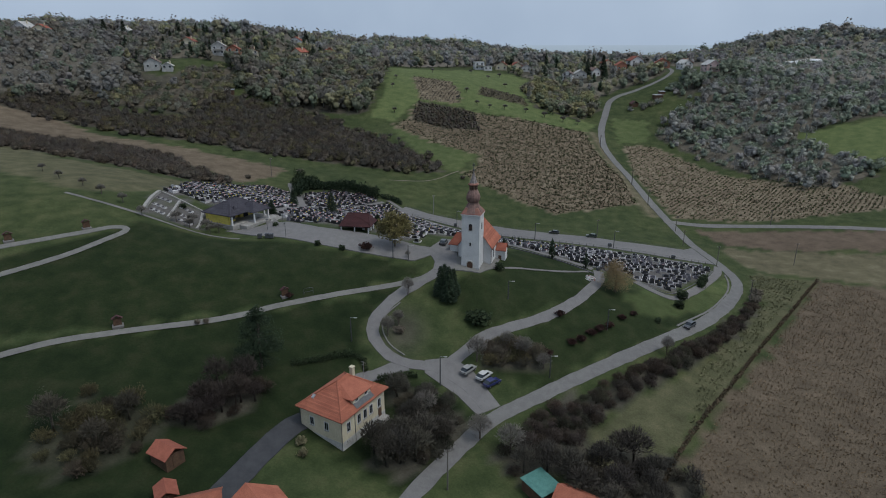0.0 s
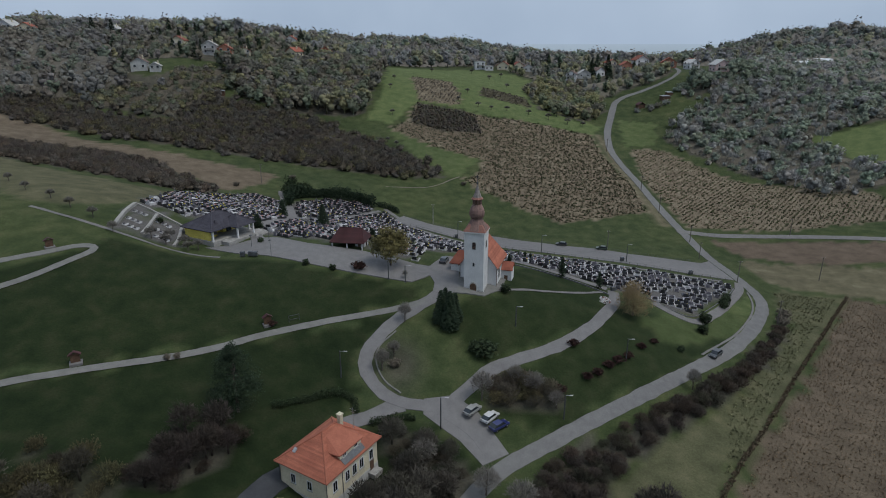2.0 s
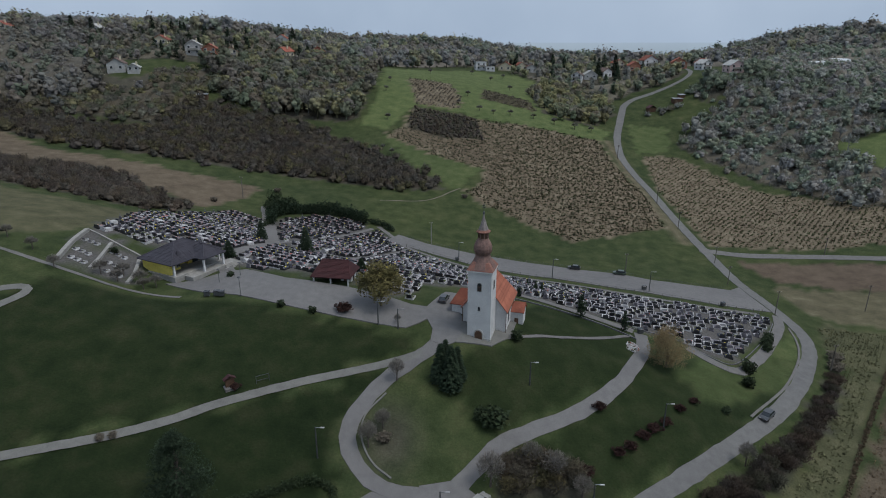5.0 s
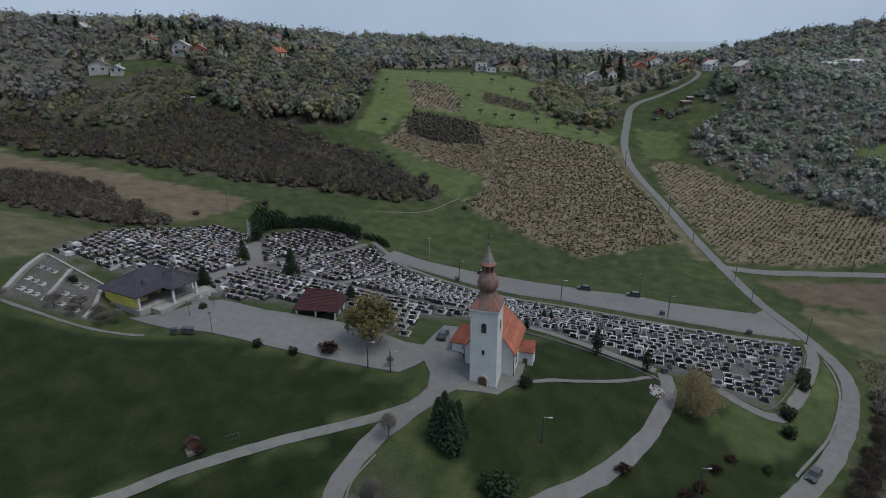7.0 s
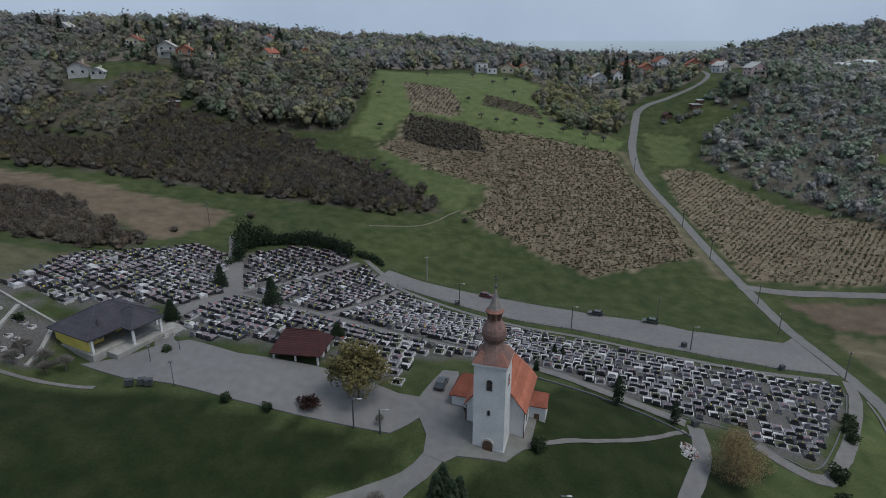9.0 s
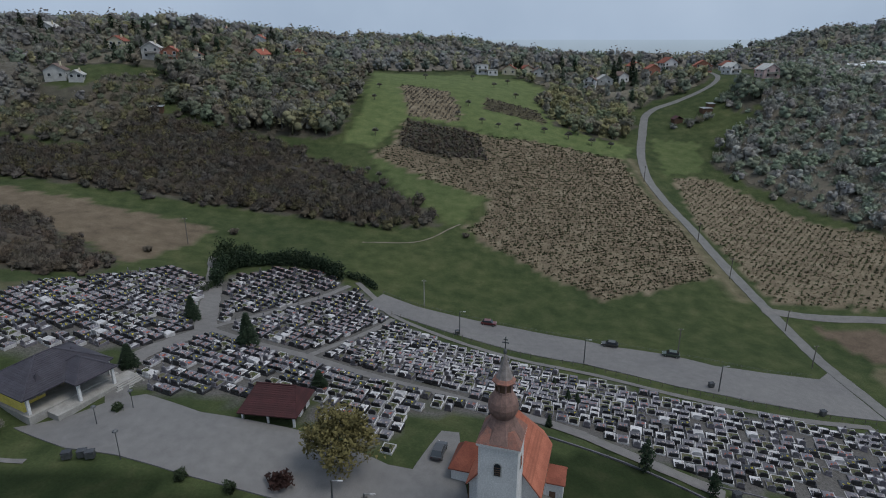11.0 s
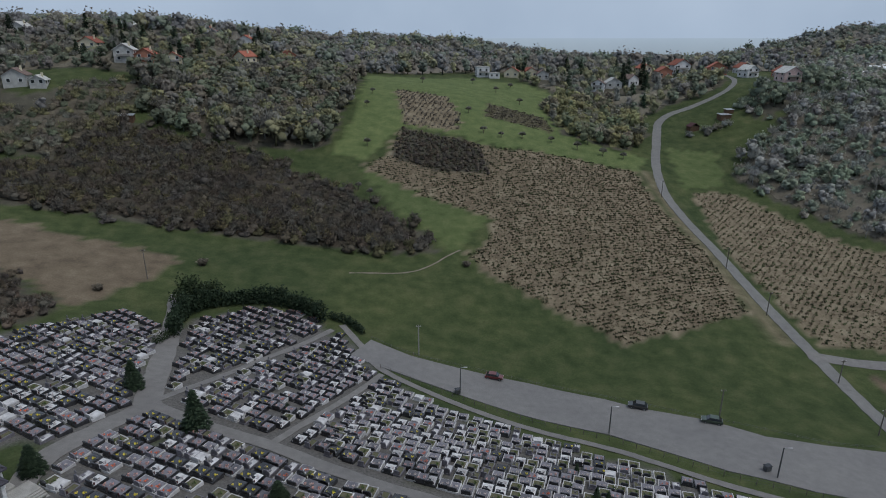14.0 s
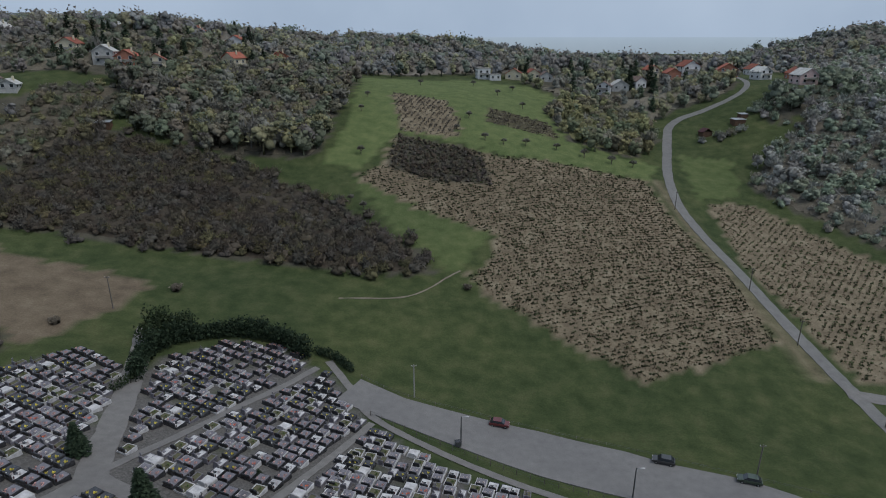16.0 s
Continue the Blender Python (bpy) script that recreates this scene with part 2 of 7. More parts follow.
def paint(name, colour):
    m, n, l, b = material(name, 0.3, 0.0, 0.5)
    g = noise_node(n, l, 3.0)
    l.new(ramp_node(n, l, g, [(0.3, tuple(v * 0.85 for v in colour)), (0.7, tuple(v * 1.1 for v in colour))]), b.inputs["Base Color"])
    b.inputs["Coat Weight"].default_value = 0.5
    return m


# ---- helpers of this scene ----
def part(name, bm, mat, parent, label=""):
    me = bpy.data.meshes.new(name)
    bm.to_mesh(me)
    bm.free()
    me.materials.append(mat)
    ob = new(name, me)
    if parent is not None:
        ob.parent = parent
    if label:
        tagged(ob, label)
    return ob


def mesh_thing(name, verts, faces, mat, parent=None, tint=None):
    me = bpy.data.meshes.new(name)
    me.from_pydata(np.asarray(verts, float).tolist(), [], [list(f) for f in faces])
    me.materials.append(mat)
    if tint is not None:
        a = me.color_attributes.new("tint", "FLOAT_COLOR", "POINT")
        a.data.foreach_set("color", np.asarray(tint, np.float32).ravel())
    me.update()
    ob = new(name, me)
    if parent is not None:
        ob.parent = parent
    return ob


def holder(name, x, y, z, turn=0.0):
    ob = new(name)
    ob.empty_display_size = 0.3
    ob.matrix_basis = pose(x, y, z, 0, 0, turn)
    return ob


def box(bm, x0, x1, y0, y1, z0, z1, bevel=0.0):
    v = [bm.verts.new(p) for p in ((x0, y0, z0), (x1, y0, z0), (x1, y1, z0), (x0, y1, z0), (x0, y0, z1), (x1, y0, z1), (x1, y1, z1), (x0, y1, z1))]
    f = [bm.faces.new([v[i] for i in q]) for q in ((3, 2, 1, 0), (4, 5, 6, 7), (0, 1, 5, 4), (1, 2, 6, 5), (2, 3, 7, 6), (3, 0, 4, 7))]
    if bevel:
        edges = list({e for q in f for e in q.edges})
        bmesh.ops.bevel(bm, geom=edges, offset=bevel, segments=1, affect="EDGES")
    return bm


def boxes(*spans, bevel=0.0):
    bm = bmesh.new()
    for s in spans:
        box(bm, *s, bevel=bevel)
    return bm


def prism(bm, outline, z0, z1):
    """A solid over a flat outline, counter-clockwise."""
    lo = [bm.verts.new((x, y, z0)) for x, y in outline]
    hi = [bm.verts.new((x, y, z1)) for x, y in outline]
    bm.faces.new(hi)
    bm.faces.new(lo[::-1])
    for k in range(len(lo)):
        j = (k + 1) % len(lo)
        bm.faces.new((lo[k], lo[j], hi[j], hi[k]))
    return bm


def lathe(bm, profile, sides, turn=0.0, sx=1.0, sy=1.0, cx=0.0, cy=0.0):
    """A body of revolution with the given (radius, height) profile."""
    rings = []
    for r, z in profile:
        rings.append([bm.verts.new((cx + sx * r * math.cos(turn + 2 * math.pi * k / sides), cy + sy * r * math.sin(turn + 2 * math.pi * k / sides), z)) for k in range(sides)])
    for a, b in zip(rings, rings[1:]):
        for k in range(sides):
            j = (k + 1) % sides
            bm.faces.new((a[k], a[j], b[j], b[k]))
    bm.faces.new(rings[0][::-1])
    bm.faces.new(rings[-1])
    return bm


def roof_slab(bm, pts, thick=0.18):
    """A sloping roof plane with thickness below it."""
    hi = [bm.verts.new(p) for p in pts]
    lo = [bm.verts.new((p[0], p[1], p[2] - thick)) for p in pts]
    bm.faces.new(hi)
    bm.faces.new(lo[::-1])
    for k in range(len(hi)):
        j = (k + 1) % len(hi)
        bm.faces.new((lo[k], lo[j], hi[j], hi[k]))
    return bm


# ---- the lie of the land ----
# levelled building plots and knolls
PLOTS = [(-63, 174, 11, -2.3), (7, 150, 7, 1.2), (356, 636, 45, 6), (-182, 508, 45, 9), (-148, 424, 26, 5), (-170, 382, 26, 8), (192, 462, 32, 8), (-60, 162, 8, -1.0), (-71, 171, 8, -1.6), (450, 600, 80, -9), (5, 645, 55, 8)]
HILLS = np.array(HILLS_CHURCH + HILLS_VALLEY + HILLS_SLOPE + HILLS_FAR + PLOTS)
PLAIN = -34.0


def heights(x, y):
    x, y = np.asarray(x, float), np.asarray(y, float)
    z = np.full(x.shape, BASE_LEVEL)
    for cx, cy, r, hgt in HILLS:
        z = z + hgt * np.exp(-((x - cx) ** 2 + (y - cy) ** 2) / (2 * r * r))
    d = np.hypot(x, (y - 330))
    k = np.clip((d - 600) / 520, 0, 1)
    k = k * k * (3 - 2 * k)
    return z * (1 - k) + PLAIN * k


def height(x, y):
    return float(heights(np.array([x]), np.array([y]))[0])


def inside(poly, x, y):
    """Which of the points lie in the outline."""
    x, y = np.asarray(x, float), np.asarray(y, float)
    hit = np.zeros(x.shape, bool)
    px, py = poly[-1]
    for qx, qy in poly:
        cross = ((qy > y) != (py > y)) & (x < (px - qx) * (y - qy) / ((py - qy) or 1e-9) + qx)
        hit ^= cross
        px, py = qx, qy
    return hit


def axis_lines(lo, hi, step, far_lo, far_hi, grow=1.22):
    mid = list(np.arange(lo, hi + 0.1, step))
    d, a = step, mid[-1]
    up = []
    while a < far_hi:
        d *= grow
        a += d
        up.append(a)
    d, a = step, mid[0]
    down = []
    while a > far_lo:
        d *= grow
        a -= d
        down.append(a)
    return np.array(down[::-1] + mid + up)


def spline(pts, step=2.0):
    """Points along a smooth line through the given ones."""
    p = [np.array(q, float) for q in pts]
    p = [2 * p[0] - p[1]] + p + [2 * p[-1] - p[-2]]
    out = []
    for a, b, c, d in zip(p, p[1:], p[2:], p[3:]):
        n = max(1, int(np.linalg.norm(c - b) / step))
        for k in range(n):
            t = k / n
            out.append(0.5 * (2 * b + (c - a) * t + (2 * a - 5 * b + 4 * c - d) * t * t + (3 * b - a - 3 * c + d) * t ** 3))
    out.append(p[-2])
    return np.array(out)


def ribbon(name, pts, width, mat, lift=0.10, ragged=0.15, label="", category="road", step=2.0):
    """A road or path that follows the land, with slightly ragged edges; width: metres, or (start, end)."""
    line = spline(pts, step)
    d = np.gradient(line, axis=0)
    d /= np.linalg.norm(d, axis=1)[:, None]
    side = np.stack([d[:, 1], -d[:, 0]], 1)
    w0, w1 = width if isinstance(width, tuple) else (width, width)
    half = np.linspace(w0, w1, len(line)) / 2
    rng = np.random.default_rng(len(line))
    cols = max(3, int(max(w0, w1) / 2) + 1)
    verts, faces = [], []
    for k in np.linspace(-1, 1, cols):
        edge = abs(k) == 1
        off = k * half + (rng.uniform(-ragged, ragged, len(line)) if edge else 0)
        p = line + side * off[:, None]
        verts.append(np.column_stack([p, heights(p[:, 0], p[:, 1]) + lift]))
    n = len(line)
    for k in (0, -1):
        s = verts[k].copy()
        s[:, 2] -= lift + 0.25
        verts.append(s)
    verts = np.concatenate(verts)
    strips = [(c, c + 1) for c in range(cols - 1)] + [(cols, 0), (cols - 1, cols + 1)]
    for a, b in strips:
        for k in range(n - 1):
            faces.append((a * n + k, b * n + k, b * n + k + 1, a * n + k + 1))
    ob = mesh_thing(name, verts, [f[::-1] for f in faces], mat)
    tagged(ob, label, category, kind="structure")
    return ob


def sheet(name, outline, mat, lift=0.1, step=2.0, label="", category="pavement"):
    """A paved area over the land inside an outline, cut to it."""
    o = np.array(outline, float)
    bm = bmesh.new()
    x0, y0, x1, y1 = o[:, 0].min(), o[:, 1].min(), o[:, 0].max(), o[:, 1].max()
    face = bm.faces.new([bm.verts.new((x, y, 0)) for x, y in outline])
    for axis, lo, hi in ((0, x0, x1), (1, y0, y1)):
        for c in np.arange(lo + step, hi, step):
            co, no = [0, 0, 0], [0, 0, 0]
            co[axis], no[axis] = c, 1
            bmesh.ops.bisect_plane(bm, geom=bm.verts[:] + bm.edges[:] + bm.faces[:], plane_co=co, plane_no=no)
    bm.normal_update()
    if bm.faces[:][0].normal.z < 0:
        bmesh.ops.reverse_faces(bm, faces=bm.faces[:])
    v = np.array([p.co[:] for p in bm.verts])
    z = heights(v[:, 0], v[:, 1]) + lift
    for p, h in zip(bm.verts, z):
        p.co.z = h
    rim = [e for e in bm.edges if e.is_boundary]
    r = bmesh.ops.extrude_edge_only(bm, edges=rim)
    for g in r["geom"]:
        if isinstance(g, bmesh.types.BMVert):
            g.co.z -= lift + 0.25
    return tagged(part(name, bm, mat, None), label, category, kind="structure")

# ---- outlines of the plan ----
ORCHARD = [(-30, 364), (-6, 342), (21, 326), (17, 308), (10, 301), (21, 286), (34, 273), (47, 261), (50, 257), (68, 265), (92, 277), (95, 317), (90, 355), (90, 385), (55, 387), (24, 385), (0, 392), (-17, 397), (-20, 374)]
SCRUB = [(-17, 398), (19, 386), (22, 360), (0, 362), (-18, 372)]
PASTURE = [(-40, 500), (20, 515), (60, 505), (75, 470), (62, 415), (102, 403), (92, 387), (24, 387), (8, 394), (-17, 399), (-29, 369), (-44, 372), (-40, 401)]
SMALL_VINES = [(-22, 452), (6, 443), (12, 415), (11, 398), (-15, 401)]
TERRACES = [(28, 440), (56, 432), (58, 412), (24, 418)]
RIGHT_ORCHARD = [(112, 372), (104, 320), (105, 262), (150, 255), (210, 262), (200, 300), (156, 323), (130, 372)]
RIGHT_GREEN = [(116, 418), (138, 411), (128, 380), (108, 374)]
LEFT_FIELD = [(-230, 330), (-168, 294), (-139, 291), (-74, 283), (-84, 247), (-107, 257), (-145, 260), (-230, 280)]
LEFT_THICKET = [(-230, 272), (-151, 266), (-129, 271), (-106, 256), (-87, 245), (-86, 234), (-99, 222), (-125, 226), (-230, 240)]
RIGHT_FIELD = [(128, 190), (160, 180), (260, 120), (200, 40), (40, 40), (46, 94), (55, 105), (69, 121), (86, 141), (105, 163)]
DARK_STRIP = [(108, 248), (178, 236), (300, 220), (300, 200), (165, 215), (135, 221), (112, 232)]
TAN_STRIP = [(110, 226), (164, 212), (300, 190), (280, 150), (146, 185), (129, 192), (108, 201)]
FAR_GREEN = [(205, 362), (265, 368), (330, 330), (250, 300), (222, 312)]
OLIVE_FIELD = [(-260, 270), (-179, 246), (-142, 221), (-100, 212), (-91, 216), (-89, 190), (-92, 182), (-110, 174), (-139, 187), (-260, 235)]
GREEN_TONGUE = [(19, 326), (6, 303), (-6, 316), (-27, 353), (-30, 364), (-6, 342)]
CEMETERY_EAST = [(-20.6, 178), (-20.6, 171.5), (-12, 167), (-7.6, 165), (-4.6, 175.6), (5, 179), (21, 179), (44, 168), (54, 168), (59, 163), (65, 161), (71, 167), (84, 181), (92, 193), (71, 192), (52, 197), (33, 209), (19, 216), (-3, 226), (-13, 236)]
CEMETERY_WEST = [(-91, 216), (-89, 186), (-74, 184), (-60, 192), (-47, 176), (-33, 175), (-22, 180), (-14, 180), (-13, 236), (-19, 248), (-27, 254), (-37, 261), (-49, 260), (-57, 250), (-61, 240), (-66, 244), (-76, 247)]
LAWN = [(14, 150), (16, 168), (28, 174), (43, 164), (44, 156), (36, 146), (22, 136), (9, 130), (2, 136), (3, 147)]
EAST_BANK = [(68, 158), (86, 180), (95, 186), (90, 172), (78, 156), (66, 150), (52, 142), (48, 152), (58, 158)]
WOOD_BANK = [(-235, 372), (-200, 352), (-170, 371), (-150, 392), (-134, 404), (-128, 376), (-144, 338), (-235, 338)]
WOOD_SHEDS = [(168, 432), (262, 458), (230, 520), (212, 500), (212, 462), (188, 470), (176, 462), (165, 446)]
WOOD_LOW = [(-230, 335), (-144, 334), (-129, 372), (-80, 365), (-43, 349), (-12, 321), (2, 303), (-14, 299), (-28, 301), (-86, 302), (-125, 302), (-230, 312)]
WOOD_MID = [(-135, 405), (-120, 378), (-80, 368), (-46, 376), (-42, 470), (-60, 490), (-86, 462), (-100, 440), (-130, 425)]
WOOD_RIDGE = [(-430, 660), (-430, 520), (-260, 520), (-160, 500), (-60, 500), (-45, 520), (20, 545), (120, 560), (240, 575), (300, 600), (520, 560), (520, 720), (250, 700), (0, 690), (-200, 700)]
WOOD_CLUMP = [(58, 452), (62, 416), (90, 408), (112, 432), (112, 455), (98, 478), (76, 475)]
WOOD_EAST = [(134, 388), (160, 338), (186, 296), (220, 300), (222, 320), (205, 365), (260, 372), (330, 350), (340, 430), (260, 455), (178, 432), (168, 420)]
WOOD_HILL = [(225, 470), (340, 440), (520, 420), (520, 560), (300, 600), (250, 575), (228, 520)]
WOOD_WEST = [(-430, 520), (-430, 300), (-300, 300), (-180, 350), (-150, 372), (-175, 372), (-195, 400), (-230, 440), (-215, 500), (-260, 520)]
WOOD_TOWN = [(-230, 440), (-190, 400), (-135, 410), (-90, 465), (-60, 495), (-160, 500), (-215, 505)]
WOOD_VALE = [(112, 455), (130, 470), (165, 480), (180, 500), (175, 560), (40, 548), (60, 510), (78, 480), (98, 482)]
SCRUB_ROAD = [(17.5, 105), (25, 109.5), (34.5, 114.5), (44, 121), (54.6, 127.8), (66, 136.5), (77, 148), (90.6, 164.5), (92.5, 162.5), (81, 147.5), (69, 135), (56.5, 124), (47, 117), (38, 110.5), (31, 104), (26, 97), (15, 98)]
ROAD_BANK = [(127, 190), (105, 165), (83, 140), (66, 120), (54, 107), (45, 96), (39, 88), (26, 95), (31, 102), (47, 115.5), (69, 134), (94, 163), (106, 195)]
SCRUB_HOUSE = [(-11, 112), (-2, 110), (5, 103), (0, 95), (-8, 88), (-14, 91), (-8, 101)]
SCRUB_LEFT = [(-65, 94), (-58, 97), (-52, 94), (-49, 88), (-52, 80), (-62, 77), (-69, 84)]
SCRUB_PINE = [(-50, 93), (-45, 101), (-39, 107), (-34, 104), (-38, 95), (-44, 89)]
SCRUB_PLAZA = [(8, 121.5), (11, 125.4), (18, 125.4), (23.5, 121.6), (21, 118), (15, 118.6), (11, 119.6)]
SCRUB_GARDEN = [(8, 97), (26, 96), (40, 98), (46, 90), (40, 76), (26, 78), (22, 91), (12, 90)]


# ---- ground ----
def ground():
    gx = axis_lines(-210, 230, 2.5, -4400, 4400)
    gy = axis_lines(60, 480, 2.5, -900, 4600)
    X, Y = np.meshgrid(gx, gy)
    Z = heights(X, Y)
    rng = np.random.default_rng(3)
    Z = Z + rng.normal(0, 0.025, Z.shape)
    nx, ny = len(gx), len(gy)
    idx = np.arange(nx * ny).reshape(ny, nx)
    quads = np.stack([idx[:-1, :-1], idx[:-1, 1:], idx[1:, 1:], idx[1:, :-1]], -1).reshape(-1, 4)
    me = bpy.data.meshes.new("ground")
    me.from_pydata(np.column_stack([X.ravel(), Y.ravel(), Z.ravel()]).tolist(), [], quads.tolist())
    jx = X + rng.normal(0, 0.8, X.shape)
    jy = Y + rng.normal(0, 0.8, X.shape)

    def cover(*polys):
        c = np.zeros(X.shape)
        for p in polys:
            c = np.maximum(c, inside(p, jx, jy))
        return c

    dry = np.maximum(cover(ORCHARD, SMALL_VINES, RIGHT_ORCHARD), 0.6 * cover(TAN_STRIP))
    dry = np.maximum(dry, np.maximum(0.75 * cover(LEFT_FIELD), 0.38 * cover(OLIVE_FIELD, [(-260, 215), (-139, 185), (-110, 172), (-92, 180), (-260, 235)])))
    margin = np.exp(-((X - 95.5) / 3.0) ** 2) * ((Y > 262) & (Y < 390))
    dry = np.maximum(dry, 0.7 * margin)
    dry = np.maximum(dry, 0.3 * cover(ROAD_BANK))
    soil = np.maximum(0.8 * cover(RIGHT_FIELD), np.maximum(0.9 * cover(DARK_STRIP), 0.6 * cover(LEFT_FIELD)))
    soil = np.maximum(soil, 0.5 * cover(TERRACES))
    lush = np.maximum(0.55 * cover(PASTURE, FAR_GREEN), 0.35 * cover(GREEN_TONGUE, RIGHT_GREEN, EAST_BANK))
    lush = np.maximum(lush, 0.05 * cover(LAWN, [(8, 118), (25, 134), (44, 156), (66, 157), (84, 172), (88, 168), (58, 137), (22, 114)])) * (1 - dry) * (1 - cover(TERRACES))
    gravel = 0.93 * cover(CEMETERY_EAST, CEMETERY_WEST, [(-89, 186), (-86, 165), (-70, 163), (-72, 178)])
    for px, py, pr in np.column_stack([rng.uniform(-85, 80, 60), rng.uniform(165, 255, 60), rng.uniform(1.2, 2.6, 60)]):
        gravel = gravel * (1 - 0.8 * np.exp(-((X - px) ** 2 + (Y - py) ** 2) / (pr * pr)))
    litter = cover(SCRUB, WOOD_LOW, WOOD_BANK, WOOD_SHEDS, WOOD_MID, WOOD_CLUMP, WOOD_EAST, WOOD_HILL, WOOD_WEST, WOOD_TOWN, WOOD_VALE, WOOD_RIDGE, LEFT_THICKET, SCRUB_ROAD, SCRUB_HOUSE, SCRUB_GARDEN, SCRUB_PINE, SCRUB_PLAZA)
    litter = np.maximum(litter, 0.5 * cover(SCRUB_LEFT))
    # near grass takes the lawn tone too; foreground dimness sits in its colour
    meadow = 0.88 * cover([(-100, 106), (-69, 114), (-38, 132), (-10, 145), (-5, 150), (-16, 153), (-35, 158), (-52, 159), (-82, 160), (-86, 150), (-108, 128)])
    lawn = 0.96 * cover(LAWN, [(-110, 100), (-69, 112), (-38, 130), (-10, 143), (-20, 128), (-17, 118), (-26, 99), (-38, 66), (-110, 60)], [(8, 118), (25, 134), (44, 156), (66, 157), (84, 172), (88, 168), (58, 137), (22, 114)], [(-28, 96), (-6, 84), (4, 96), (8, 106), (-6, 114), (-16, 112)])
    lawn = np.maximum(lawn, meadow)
    loop_bank = np.exp(-((X + 9.5) ** 2 + ((Y - 128) * 0.7) ** 2) / 18)
    litter = np.maximum(litter, np.clip(loop_bank, 0, 0.8))
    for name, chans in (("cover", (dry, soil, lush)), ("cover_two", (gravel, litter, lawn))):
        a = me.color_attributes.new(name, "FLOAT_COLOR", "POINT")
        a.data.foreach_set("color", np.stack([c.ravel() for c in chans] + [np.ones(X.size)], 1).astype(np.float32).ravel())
    me.materials.append(M_GROUND)
    for p in me.polygons:
        p.use_smooth = True
    return tagged(new("ground", me), "rolling green and brown autumn fields and slopes", "ground", kind="structure")


ground()


# ---- haze at the horizon ----
def backdrop():
    """The misty lowland far behind the hills, a plain ring glowing with painted haze."""
    m = bpy.data.materials.new("distant_haze")
    m.use_nodes = True
    n, l = m.node_tree.nodes, m.node_tree.links
    n.clear()
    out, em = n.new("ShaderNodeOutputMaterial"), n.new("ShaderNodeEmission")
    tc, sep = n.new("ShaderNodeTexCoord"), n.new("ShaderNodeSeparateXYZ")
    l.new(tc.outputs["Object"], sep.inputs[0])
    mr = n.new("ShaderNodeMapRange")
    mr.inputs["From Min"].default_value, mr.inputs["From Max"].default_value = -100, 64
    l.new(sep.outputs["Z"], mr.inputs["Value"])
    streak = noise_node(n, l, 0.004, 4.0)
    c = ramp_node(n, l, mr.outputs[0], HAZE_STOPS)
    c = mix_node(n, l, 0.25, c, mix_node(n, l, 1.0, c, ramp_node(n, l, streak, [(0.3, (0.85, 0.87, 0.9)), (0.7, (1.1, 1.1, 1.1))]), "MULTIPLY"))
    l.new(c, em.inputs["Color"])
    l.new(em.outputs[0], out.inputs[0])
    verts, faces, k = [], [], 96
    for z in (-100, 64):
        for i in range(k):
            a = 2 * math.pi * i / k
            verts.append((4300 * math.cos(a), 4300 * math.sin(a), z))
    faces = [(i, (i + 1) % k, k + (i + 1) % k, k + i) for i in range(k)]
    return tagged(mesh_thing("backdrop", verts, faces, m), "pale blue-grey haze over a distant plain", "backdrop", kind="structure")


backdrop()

# ---- roads and paths ----
ribbon("road", [(-14, 66), (-5, 84), (2, 95), (10, 104.8), (20.1, 111.4), (29.6, 117.2), (39.4, 123.2), (50.3, 130.8), (62.0, 139.8), (74.0, 150.8), (87.6, 167.4), (95.8, 183), (98.5, 204), (99, 226), (100, 249), (99.5, 286), (99.5, 319), (98, 345), (98, 368), (103, 395), (112, 423), (118, 441)], (3.1, 4.3), M_ASPHALT, 0.10, label="grey worn asphalt road winding past the cemetery")
ribbon("road", [(118, 441), (122, 450), (131, 459), (147, 464), (167, 473), (180, 492), (190, 530)], (4.2, 2.4), M_ASPHALT, 0.10, label="narrow grey road climbing between the trees")
ribbon("road", [(98, 257), (112, 253.6), (128, 251.6), (146, 247.5), (180, 237), (260, 212)], 4.0, M_GRAVEL, 0.13, label="narrow pale side road between brown fields")
ribbon("road", [(9, 108), (4, 114.5), (-2, 118), (-7, 118.2), (-12, 120), (-15.8, 124.5), (-16.2, 130), (-13.4, 136), (-9.6, 141), (-5.3, 145), (-1.2, 149), (0.3, 153.5), (0.2, 160), (1.4, 169)], (2.4, 3.5), M_LOT, 0.14, label="grey asphalt lane looping up to the church")
ribbon("road", [(1, 118.5), (6, 124), (11, 128.5), (25, 135.5), (34, 143), (40, 151), (44, 158), (45.5, 165)], (2.9, 3.0), M_LOT, 0.12, label="grey asphalt lane to the lower cemetery gate")
ribbon("path", [(-92, 100), (-86, 104), (-78, 109), (-69, 113), (-55, 119.5), (-46, 125), (-38, 131), (-26, 137.5), (-12, 143), (-4, 146.5)], 1.75, M_PATH, 0.14, 0.06, "pale concrete footpath crossing the meadow", "path", 1.5)
ribbon("path", [(-118, 112), (-106, 122), (-100, 127), (-91, 137), (-86, 145.5), (-83.5, 151), (-84.6, 153), (-88, 151.6), (-93, 147), (-106, 137), (-122, 126)], 1.8, M_PATH, 0.14, 0.06, "pale concrete footpath with a hairpin bend", "path", 1.0)
ribbon("path", [(13, 152), (20, 155), (27, 156.5), (34, 158.5), (43, 163)], 0.9, M_GRAVEL, 0.12, 0.1, "narrow gravel footpath across the church lawn", "path", 1.5)
